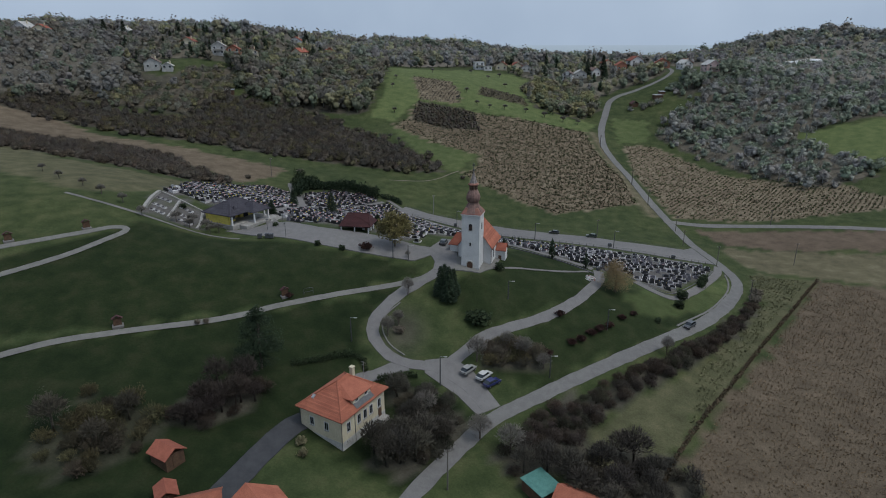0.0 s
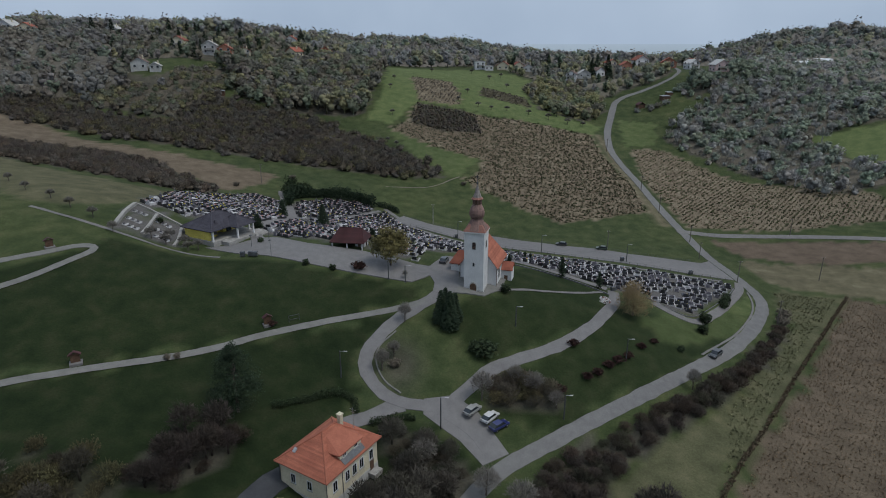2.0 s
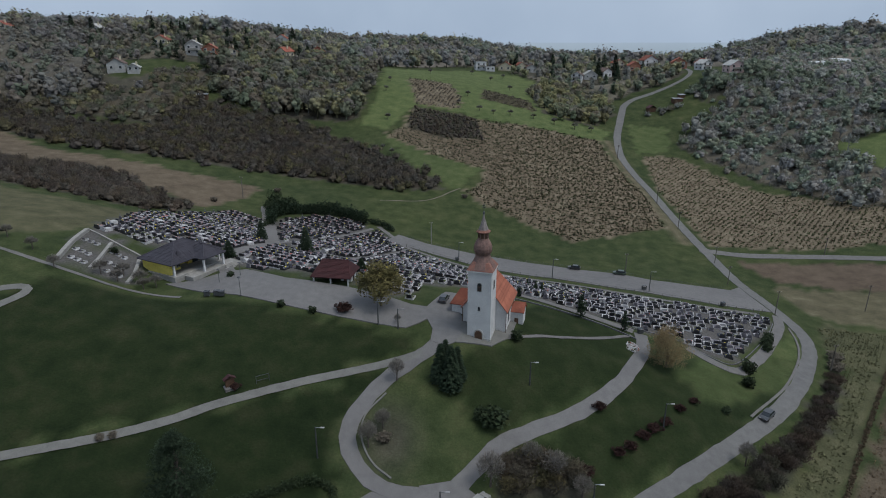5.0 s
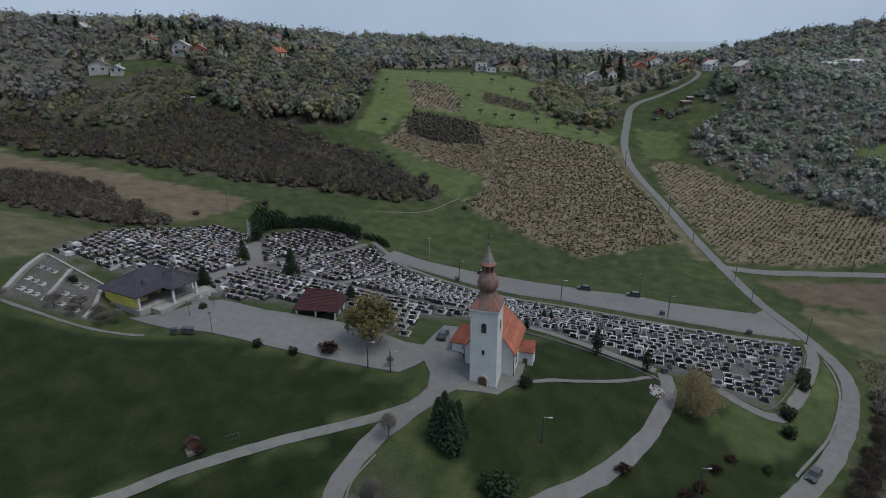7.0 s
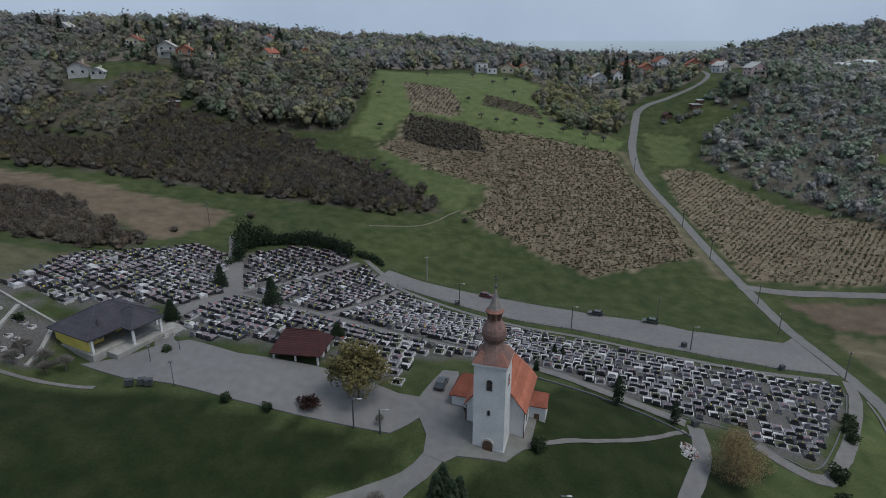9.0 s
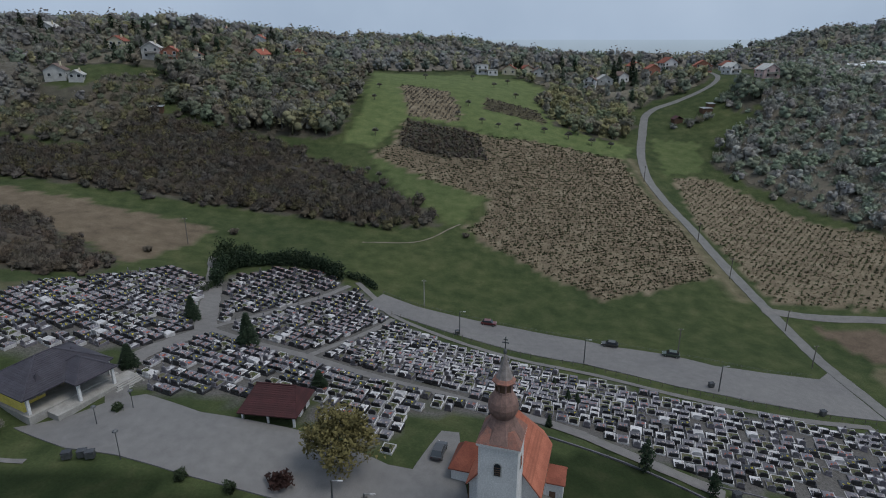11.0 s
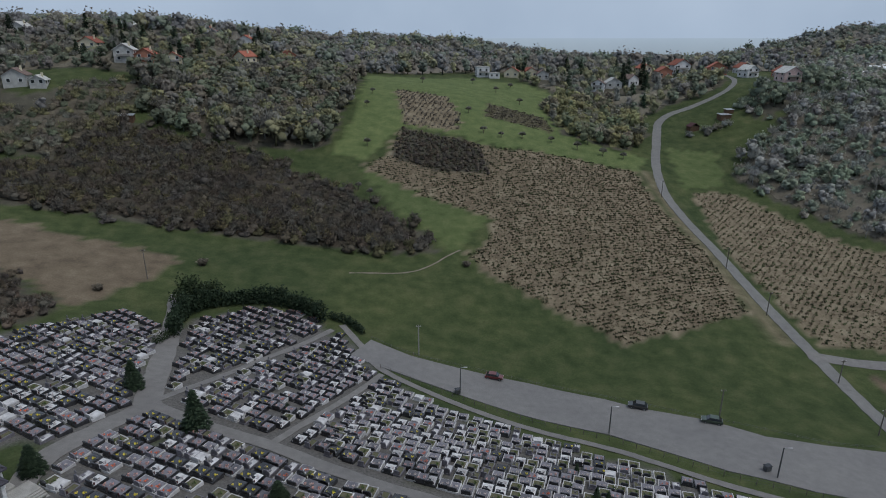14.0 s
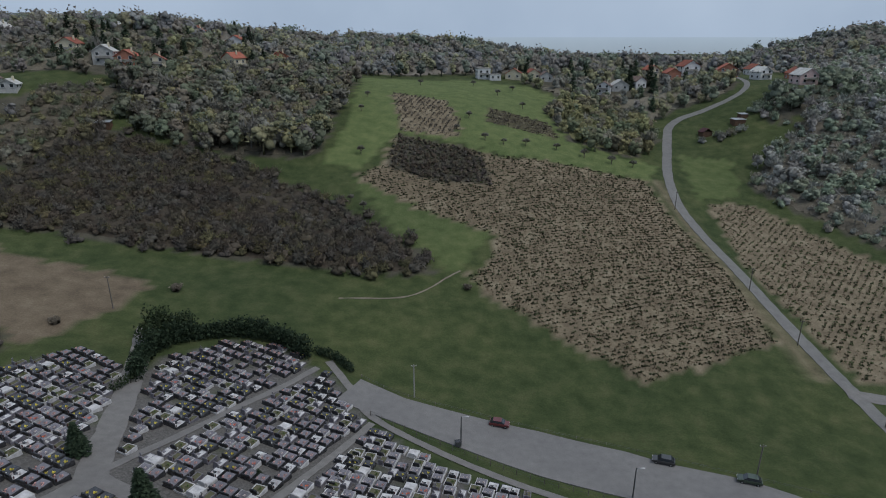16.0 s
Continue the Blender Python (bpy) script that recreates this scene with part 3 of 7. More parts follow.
ribbon("road", [(-25, 99), (-28, 96), (-31, 89), (-34, 80), (-38, 68)], 4.2, M_DARKROAD, 0.12, 0.05, "dark smooth asphalt driveway beside the house")
ribbon("path", [(-66.5, 262), (-65, 256), (-60.5, 242), (-56, 227), (-52, 214), (-49, 206)], 4.2, M_GRAVEL, 0.12, 0.2, "grey gravel lane through the cemetery gate", "path")
ribbon("path", [(-51, 208), (-44, 204.5), (-37, 201.5), (-25, 197), (-17, 193), (-7, 189), (3, 186), (14, 182), (25, 177)], 3.0, M_GRAVEL, 0.14, 0.15, "grey cemetery walk between the rows of graves", "path")
ribbon("path", [(-49, 206), (-52, 196), (-55, 187), (-53, 178), (-49, 171)], 3.6, M_GRAVEL, 0.13, 0.15, "grey cemetery walk beside the chapel", "path")
ribbon("path", [(12, 182.5), (18, 180), (25, 176.5), (32, 171.8), (44, 165.5)], 2.6, M_GRAVEL, 0.16, 0.12, "grey cemetery walk behind the church", "path")
ribbon("path", [(-26, 254), (-32, 244), (-38, 234), (-46, 216), (-49, 208)], 1.5, M_GRAVEL, 0.15, 0.1, "narrow grey walk between graves", "path")
ribbon("path", [(-12, 236), (-18, 221), (-22, 210), (-26, 198)], 1.4, M_GRAVEL, 0.15, 0.1, "narrow grey walk between graves", "path")
ribbon("path", [(-24, 257), (-17, 246.5), (-12, 238), (2, 229), (19, 220), (34, 213), (52, 200.5), (70, 195), (90, 196)], 1.8, M_GRAVEL, 0.15, 0.1, "gravel strip along the cemetery fence", "path")
sheet("parking_lot", [(-20, 243), (-18, 241.5), (-9, 238), (5, 232), (20, 225), (35, 219), (53, 206), (66, 201), (80, 199), (96, 200), (97, 222), (92, 217.5), (78, 217.5), (67, 219), (58, 224.5), (45, 229.5), (38, 233.5), (22, 239.5), (14, 241.5), (-6, 246.5), (-16, 251.5)], M_LOT, 0.16, 2.5, "wide grey asphalt parking strip beside the cemetery")
sheet("forecourt", [(-63.6, 168), (-53, 163.2), (-45.2, 161.7), (-34.9, 158.9), (-23.4, 156.3), (-14.2, 154.5), (-7.9, 153.5), (-5.2, 155.3), (-3.4, 157), (-2.2, 153.4), (-2.6, 149.6), (0.6, 148.2), (3.6, 149.8), (4.2, 153), (4.2, 157), (3.6, 163), (3.4, 172), (0.6, 172), (-3.6, 162.2), (-7.1, 162.8), (-11.7, 165.2), (-22.2, 169.2), (-30.7, 170.9), (-37, 171.8), (-47.5, 176.4), (-52, 175), (-57, 171)], M_LOT, 0.18, 2.5, "grey asphalt forecourt in front of the cemetery")
sheet("church_apron", [(2.2, 149.2), (5.0, 148.9), (9.7, 148.6), (13.4, 151.9), (14.4, 153.6), (17.6, 164.6), (16.4, 166), (12.6, 154.5), (3.8, 157.2), (3.6, 151)], M_PATH, 0.2, 2.5, "pale concrete apron round the church walls")
sheet("plaza", [(-4, 119.8), (2, 121.2), (6.5, 118), (9.5, 113), (12, 108.6), (7, 105.8), (3, 110.8), (-4, 116.2)], M_LOT, 0.12, 2.0, "grey asphalt widening where the lanes meet")
ribbon("road", [(-8, 118), (-11, 116.6), (-14.6, 114), (-18.6, 111.6), (-22.5, 107.5), (-24.5, 101.5)], (3.0, 2.6), M_LOT, 0.10, label="grey asphalt drive leading to the house")
ribbon("kerb", [(-8.6, 120.6), (-12, 123.2), (-14.1, 127.4), (-13.9, 131.8), (-10.6, 136.6)], 0.3, M_PATH, 0.22, 0.02, "pale concrete kerb on the inside of the bend", "kerb", 1.0)
ribbon("path", [(96, 197), (91, 187), (80, 172), (71.5, 162.5), (66, 157.5), (61, 158.5), (56, 163)], 2.6, M_GRAVEL, 0.12, 0.1, "grey gravel edge round the lower graves", "path")
ribbon("path", [(-109, 169.5), (-98, 166.2), (-85, 162.9), (-71, 161), (-57, 160.4)], 1.0, M_GRAVEL, 0.1, 0.1, "grey stepped footpath along the slope", "path")
ribbon("path", [(-26, 286), (-18, 287), (-9, 288.5), (-2, 293), (3, 299), (8, 304)], 0.6, M_DIRT, 0.06, 0.15, "bare dirt track below the thicket", "path")
ribbon("kerb", [(61, 141.9), (75, 154.9), (86, 168.8), (91.4, 178.8), (94.4, 188)], 0.5, M_GRAVEL, 0.2, 0.03, "weathered concrete gutter along the road bend", "kerb", 1.5)


# ---- plants ----
def crown_tris(rng, count, radii, centre, size, flat=0.0, hollow=0.45):
    """Many small leaf or twig pieces inside an uneven ellipsoid."""
    d = rng.normal(size=(count, 3))
    d /= np.linalg.norm(d, axis=1)[:, None]
    lump = 1 + 0.28 * np.sin(3 * d[:, 0] + rng.uniform(0, 6)) * np.sin(4 * d[:, 1] + rng.uniform(0, 6)) + 0.2 * np.sin(5 * d[:, 2] + rng.uniform(0, 6))
    r = (hollow + (1 - hollow) * rng.uniform(0, 1, count) ** 0.6) * lump
    c = d * r[:, None] * np.array(radii) + np.array(centre)
    a = rng.normal(size=(count, 3))
    a /= np.linalg.norm(a, axis=1)[:, None]
    b = np.cross(a, rng.normal(size=(count, 3)))
    b /= np.linalg.norm(b, axis=1)[:, None]
    s = (size * rng.uniform(0.6, 1.4, count))[:, None]
    v = np.stack([c - a * s - b * s * 0.5, c + a * s - b * s * 0.3, c + b * s * 0.9], 1)
    return v.reshape(-1, 3)


def twig_tris(rng, count, radii, centre, size, base):
    """Thin upward and outward pointing twigs of a bare crown."""
    d = rng.normal(size=(count, 3))
    d[:, 2] = np.abs(d[:, 2]) * 0.8 + 0.05
    d /= np.linalg.norm(d, axis=1)[:, None]
    r = 0.35 + 0.65 * rng.uniform(0, 1, count) ** 0.7
    c = d * r[:, None] * np.array(radii) + np.array(centre)
    out = c - np.array(base)
    out /= np.linalg.norm(out, axis=1)[:, None]
    out = out + rng.normal(0, 0.35, (count, 3))
    b = np.cross(out, rng.normal(size=(count, 3)))
    b /= np.linalg.norm(b, axis=1)[:, None]
    s = (size * rng.uniform(0.6, 1.5, count))[:, None]
    v = np.stack([c - b * s * 0.16, c + b * s * 0.16, c + out * s], 1)
    return v.reshape(-1, 3)


def limb(verts, faces, a, b, ra, rb, sides=5):
    a, b = np.array(a, float), np.array(b, float)
    d = (b - a) / np.linalg.norm(b - a)
    u = np.cross(d, (0.3, 0.9, 0.1))
    u /= np.linalg.norm(u)
    w = np.cross(d, u)
    k0 = len(verts)
    for p, r in ((a, ra), (b, rb)):
        for k in range(sides):
            t = 2 * math.pi * k / sides
            verts.append(p + r * (math.cos(t) * u + math.sin(t) * w))
    for k in range(sides):
        j = (k + 1) % sides
        faces.append((k0 + k, k0 + j, k0 + sides + j, k0 + sides + k))


def tree_parts(kind, seed):
    """The wood and the crown of one tree, about 1 unit of height per metre, standing at the origin."""
    rng = np.random.default_rng(seed)
    v, f = [], []
    if kind == "conifer":
        limb(v, f, (0, 0, -0.4), (0, 0, 9.4), 0.24, 0.03)
        crown = []
        for z in np.arange(0.8, 9.8, 0.42):
            r = 2.5 * (1 - z / 10.2) ** 0.85 * rng.uniform(0.85, 1.15)
            n = int(16 + 44 * r)
            a = rng.uniform(0, 2 * math.pi, n)
            rr = r * rng.uniform(0.25, 1.1, n)
            c = np.stack([rr * np.cos(a), rr * np.sin(a), z - 0.3 * rr + rng.normal(0, 0.12, n)], 1)
            o = np.stack([np.cos(a), np.sin(a), np.full(n, -0.3)], 1) * 0.55
            s = np.stack([-np.sin(a), np.cos(a), rng.normal(0, 0.3, n)], 1) * 0.26
            crown.append(np.stack([c - s, c + s, c + o], 1).reshape(-1, 3))
        return v, f, np.concatenate(crown)
    top = 7.0
    limb(v, f, (0, 0, -0.4), (0.1, 0, 2.4), 0.24, 0.17)
    limb(v, f, (0.1, 0, 2.4), (rng.uniform(-0.4, 0.4), rng.uniform(-0.4, 0.4), 6.0), 0.17, 0.03)
    for k in range(7):
        a, z = rng.uniform(0, 2 * math.pi), rng.uniform(1.9, 3.8)
        e = (math.cos(a) * rng.uniform(1.2, 2.2), math.sin(a) * rng.uniform(1.2, 2.2), z + rng.uniform(1.2, 2.6))
        limb(v, f, (0.1, 0, z), e, 0.09, 0.02, 4)
    if kind == "bare":
        crown = np.concatenate([twig_tris(rng, 800, (2.6, 2.6, 3.0), (0, 0, 3.6), 0.55, (0, 0, 2.2))])
    elif kind == "thicket":
        v, f = [], []
        for k in range(3):
            limb(v, f, (rng.uniform(-0.5, 0.5), rng.uniform(-0.5, 0.5), -0.2), (rng.uniform(-1.2, 1.2), rng.uniform(-1.2, 1.2), 2.6), 0.06, 0.02, 4)
        crown = np.concatenate([crown_tris(rng, 150, (1.5, 1.5, 1.1), (rng.uniform(-1, 1), rng.uniform(-1, 1), rng.uniform(0.9, 2.2)), 0.19, hollow=0.2) for k in range(3)] + [twig_tris(rng, 150, (1.8, 1.8, 1.7), (0, 0, 1.4), 0.42, (0, 0, 0))])
    elif kind == "fine_thicket":
        v, f = [], []
        for k in range(5):
            limb(v, f, (rng.uniform(-0.5, 0.5), rng.uniform(-0.5, 0.5), -0.2), (rng.uniform(-1.4, 1.4), rng.uniform(-1.4, 1.4), 2.4), 0.05, 0.015, 4)
        crown = np.concatenate([crown_tris(rng, 190, (1.3, 1.3, 1.0), (rng.uniform(-1.1, 1.1), rng.uniform(-1.1, 1.1), rng.uniform(0.7, 2.1)), 0.115, hollow=0.1) for k in range(4)] + [twig_tris(rng, 420, (1.8, 1.8, 1.7), (0, 0, 1.2), 0.34, (0, 0, 0))])
    elif kind == "fine_bare":
        crown = np.concatenate([twig_tris(rng, 1000, (2.5, 2.5, 3.0), (0, 0, 3.3), 0.42, (0, 0, 2.2)), crown_tris(rng, 1400, (2.5, 2.5, 2.5), (0, 0, 4.0), 0.09, hollow=0.1)])
    elif kind == "mass":
        v, f = v[:10], f[:5]
        crown = np.concatenate([crown_tris(rng, 170, (1.9, 1.9, 1.8), (rng.uniform(-1.4, 1.4), rng.uniform(-1.4, 1.4), rng.uniform(2.2, 5.6)), 0.27, hollow=0.2) for k in range(5)])
    elif kind == "bush":
        v, f = [], []
        limb(v, f, (0, 0, -0.2), (0, 0, 0.9), 0.08, 0.04, 4)
        crown = crown_tris(rng, 460, (1.0, 1.0, 0.75), (0, 0, 0.75), 0.17, hollow=0.3)
    elif kind == "column":
        v, f = [], []
        limb(v, f, (0, 0, -0.3), (0, 0, 4.0), 0.12, 0.03, 5)
        crown = np.concatenate([crown_tris(rng, 300, (0.95, 0.95, 1.7), (0, 0, 1.8), 0.2, hollow=0.3), crown_tris(rng, 220, (0.75, 0.75, 1.5), (0, 0, 3.1), 0.18, hollow=0.3), crown_tris(rng, 90, (0.35, 0.35, 0.9), (0, 0, 4.3), 0.15, hollow=0.3)])
    else:
        crown = np.concatenate([crown_tris(rng, 110, (1.4, 1.4, 1.3), (rng.uniform(-1.4, 1.4), rng.uniform(-1.4, 1.4), rng.uniform(3.6, 5.8)), 0.34) for k in range(6)])
    return v, f, crown


def rounding(p, base=0.35):
    """Directions from the heart of a crown to its points, leaning upwards."""
    lo, hi = p.min(0), p.max(0)
    c = np.array([(lo[0] + hi[0]) / 2, (lo[1] + hi[1]) / 2, lo[2] + base * (hi[2] - lo[2])])
    d = (p - c) / np.maximum((hi - lo) / 2, 0.01)
    d /= np.maximum(np.linalg.norm(d, axis=1)[:, None], 1e-6)
    d = d + (0, 0, 0.85)
    return d / np.maximum(np.linalg.norm(d, axis=1)[:, None], 1e-6)


def tri_mesh(name, verts, tris, mat, tint=None, parent=None, outward=None):
    verts, tris = np.asarray(verts, np.float32), np.asarray(tris, np.int32)
    me = bpy.data.meshes.new(name)
    me.vertices.add(len(verts))
    me.vertices.foreach_set("co", verts.ravel())
    me.loops.add(tris.size)
    me.loops.foreach_set("vertex_index", tris.ravel())
    me.polygons.add(len(tris))
    me.polygons.foreach_set("loop_start", np.arange(0, tris.size, 3, dtype=np.int32))
    me.update(calc_edges=True)
    if tint is not None:
        a = me.color_attributes.new("tint", "FLOAT_COLOR", "POINT")
        a.data.foreach_set("color", np.asarray(tint, np.float32).ravel())
    if outward is not None:
        a = me.attributes.new("outward", "FLOAT_VECTOR", "POINT")
        a.data.foreach_set("vector", np.asarray(outward, np.float32).ravel())
    me.materials.append(mat)
    ob = new(name, me)
    if parent is not None:
        ob.parent = parent
    return ob


def quads_to_tris(f):
    f = np.array(f, int).reshape(-1, 4)
    return np.concatenate([f[:, [0, 1, 2]], f[:, [0, 2, 3]]])


def ico(level):
    bm = bmesh.new()
    bmesh.ops.create_icosphere(bm, subdivisions=level, radius=1.0)
    v = np.array([p.co[:] for p in bm.verts])
    f = np.array([[p.index for p in q.verts] for q in bm.faces])
    bm.free()
    return v, f


CLUMP = {1: ico(1)}


def crown_body(kind, seed, level):
    """The dense inside of a crown: a few uneven clumps, with the way that each point faces."""
    rng = np.random.default_rng(seed)
    v0, f0 = CLUMP[level]
    low = kind == "thicket"
    V, F, N = [], [], []
    for k in range(3 if low else 4):
        c = np.array([rng.uniform(-1, 1), rng.uniform(-1, 1), rng.uniform(0.6, 1.6)]) if low else np.array([rng.uniform(-1.3, 1.3), rng.uniform(-1.3, 1.3), 2.2 + 1.0 * k])
        r = np.array([1.1, 1.1, 0.85]) if low else np.array([1.45, 1.45, 1.25]) * (1.08 - 0.12 * k)
        bump = 1 + rng.uniform(-0.32, 0.32, len(v0))
        V.append(c + v0 * r * bump[:, None])
        F.append(f0 + k * len(v0))
        N.append(v0)
    return np.concatenate(V), np.concatenate(F), np.concatenate(N)


def woods(name, trees, mat, label, category="woodland", seed=1, reduce=1.0):
    """Many trees as one stand; each tree: kind, x, y, height factor, tint."""
    protos = {}
    rng = np.random.default_rng(seed)
    V, F, T, N, base = [], [], [], [], 0
    ground_z = heights([t[1] for t in trees], [t[2] for t in trees])
    for (kind, x, y, s, tint), gz in zip(trees, ground_z):
        key = (kind, int(rng.integers(0, 4)))
        if key not in protos:
            v, f, c = tree_parts(kind, 50 + key[1])
            c = c.reshape(-1, 3, 3)
            keep = np.random.default_rng(7).permutation(len(c))[: max(30, int(len(c) * reduce))]
            c = scaled_tris(c[keep], min(1.7, 1 / math.sqrt(reduce)))
            t = np.concatenate([quads_to_tris(f), len(v) + np.arange(len(c)).reshape(-1, 3)])
            p = np.concatenate([np.array(v), c])
            out = rounding(p)
            if kind in ("mass", "thicket"):
                bv, bf, bn = crown_body(kind, 90 + key[1], 1)
                out = np.concatenate([out, 0.75 * rounding(bv) + 0.35 * bn])
                t = np.concatenate([t, len(p) + bf])
                p = np.concatenate([p, bv])
            protos[key] = (p, t, out)
        p, t, out = protos[key]
        a = rng.uniform(0, 2 * math.pi)
        R = np.array([[math.cos(a), -math.sin(a), 0], [math.sin(a), math.cos(a), 0], [0, 0, 1]])
        q = p @ R.T * np.array([s * rng.uniform(0.85, 1.2), s * rng.uniform(0.85, 1.2), s]) + (x, y, gz)
        V.append(q)
        F.append(t + base)
        T.append(np.tile((*tint, 1.0), (len(p), 1)))
        N.append(out @ R.T)
        base += len(p)
    ob = tri_mesh(name, np.concatenate(V), np.concatenate(F), mat, np.concatenate(T), None, np.concatenate(N))
    return tagged(ob, label, category, kind="stuff")


def scaled_tris(c, s):
    m = c.mean(1, keepdims=True)
    return (m + (c - m) * s).reshape(-1, 3)


def scatter(poly, spacing, seed, jitter=0.45, avoid=()):
    o = np.array(poly, float)
    rng = np.random.default_rng(seed)
    gx, gy = np.meshgrid(np.arange(o[:, 0].min(), o[:, 0].max(), spacing), np.arange(o[:, 1].min(), o[:, 1].max(), spacing))
    gx = gx + rng.uniform(-jitter, jitter, gx.shape) * spacing
    gy = gy + rng.uniform(-jitter, jitter, gy.shape) * spacing
    edge = 0.8 * spacing if spacing > 2.5 else 0.0
    ok = inside(poly, gx + rng.normal(0, edge, gx.shape), gy + rng.normal(0, edge, gy.shape))
    for ax, ay, r in avoid:
        ok &= np.hypot(gx - ax, gy - ay) > r
    return np.stack([gx[ok], gy[ok]], 1)


# ---- houses of the village: x, y, turn, width, depth, storeys height, wall, roof ----
VILLAGE = [
    (-150, 424, 12, 9, 8, 5.6, "grey", "grey"), (-140, 424, 12, 9, 10, 5.0, "brick", "orange"), (-130, 430, 20, 8, 9, 4.6, "cream", "orange"),
    (-106, 468, -30, 9, 8, 3.6, "cream", "orange"), (-180, 450, 5, 9, 9, 5.5, "cream", "orange"), (-176, 381, 15, 9, 7, 3.8, "grey", "brown"),
    (-167, 381, 15, 6, 6, 2.4, "grey", "grey"), (-203, 540, 0, 12, 8, 3.6, "white", "grey"), (-120, 520, 0, 10, 8, 4.0, "white", "orange"),
    (-147, 531, 10, 9, 8, 4.0, "cream", "orange"), (-90, 500, 15, 11, 8, 3.2, "brick", "orange"), (-256, 514, 0, 12, 9, 4.0, "grey", "grey"),
    (-301, 480, 10, 10, 9, 5.0, "cream", "orange"), (-318, 486, -10, 14, 9, 4.5, "white", "grey"), (-70, 540, 0, 9, 8, 4.0, "grey", "grey"),
    (30, 528, 8, 8, 8, 6.0, "white", "flat"), (37, 525, 8, 7, 7, 3.0, "white", "flat"), (50, 532, -10, 10, 8, 3.4, "cream", "orange"), (62, 535, 10, 9, 8, 3.4, "cream", "orange"), (70, 530, 0, 8, 7, 3.4, "grey", "brown"),
    (101, 505, -20, 8, 8, 4.6, "white", "brown"), (112, 512, 0, 10, 7, 3.0, "grey", "grey"), (124, 515, 25, 8, 7, 4.2, "white", "brown"), (140, 540, 10, 8, 8, 5.0, "cream", "orange"),
    (150, 530, 0, 9, 8, 4.0, "brick", "orange"), (166, 545, 10, 12, 9, 5.5, "white", "orange"), (184, 528, -15, 12, 9, 4.5, "brick", "orange"), (194, 505, 20, 9, 8, 4.6, "white", "grey"),
    (203, 476, 8, 11, 9, 5.0, "rose", "grey"), (225, 520, 0, 12, 9, 4.0, "brick", "orange"), (210, 545, 0, 10, 9, 4.0, "white", "orange"),
]
AVOID = [(x, y, 9.0) for x, y, *_ in VILLAGE] + [(x * 0.975, y - 9.0, 8.0) for x, y, *_ in VILLAGE]

# ---- church ----
CHURCH_TURN = -17.0


def arch_outline(w, h, n=8):
    pts = [(-w / 2, 0), (w / 2, 0)]
    for k in range(n + 1):
        a = math.pi * k / n
        pts.append((w / 2 * math.cos(a), h - w / 2 + w / 2 * math.sin(a)))
    return pts


def arch_panel(bm, w, h, cx, y, z, thick=0.1, axis="y"):
    """An arched panel standing in a wall; axis: the way it faces."""
    pts = arch_outline(w, h)
    def place(u, v, d):
        return (cx + u, y + d, z + v) if axis == "y" else (y + d, cx + u, z + v)
    a = [bm.verts.new(place(u, v, -thick / 2)) for u, v in pts]
    b = [bm.verts.new(place(u, v, thick / 2)) for u, v in pts]
    bm.faces.new(a)
    bm.faces.new(b[::-1])
    for k in range(len(a)):
        j = (k + 1) % len(a)
        bm.faces.new((a[j], a[k], b[k], b[j]))
    return bm


def tile_rows(parent, mat, a, b, c, d, rows, lift=0.035):
    """Courses of tiles on a sloping plane: a-b along the eave, d-c along the ridge; each course overlaps the one below."""
    a, b, c, d = (np.array(p, float) for p in (a, b, c, d))
    nrm = np.cross(b - a, d - a)
    nrm /= np.linalg.norm(nrm)
    for k in range(rows):
        t0, t1 = k / rows, min(1.0, (k + 1.12) / rows)
        p0, p1 = a + (d - a) * t0, b + (c - b) * t0
        q0, q1 = a + (d - a) * t1, b + (c - b) * t1
        lo, hi = nrm * lift * 2.2, nrm * lift * 0.4
        pts = [p0 + lo, p1 + lo, q1 + hi, q0 + hi, p0, p1]
        mesh_thing("tile_course", pts, [(0, 1, 2, 3), (4, 5, 1, 0)], mat, parent)


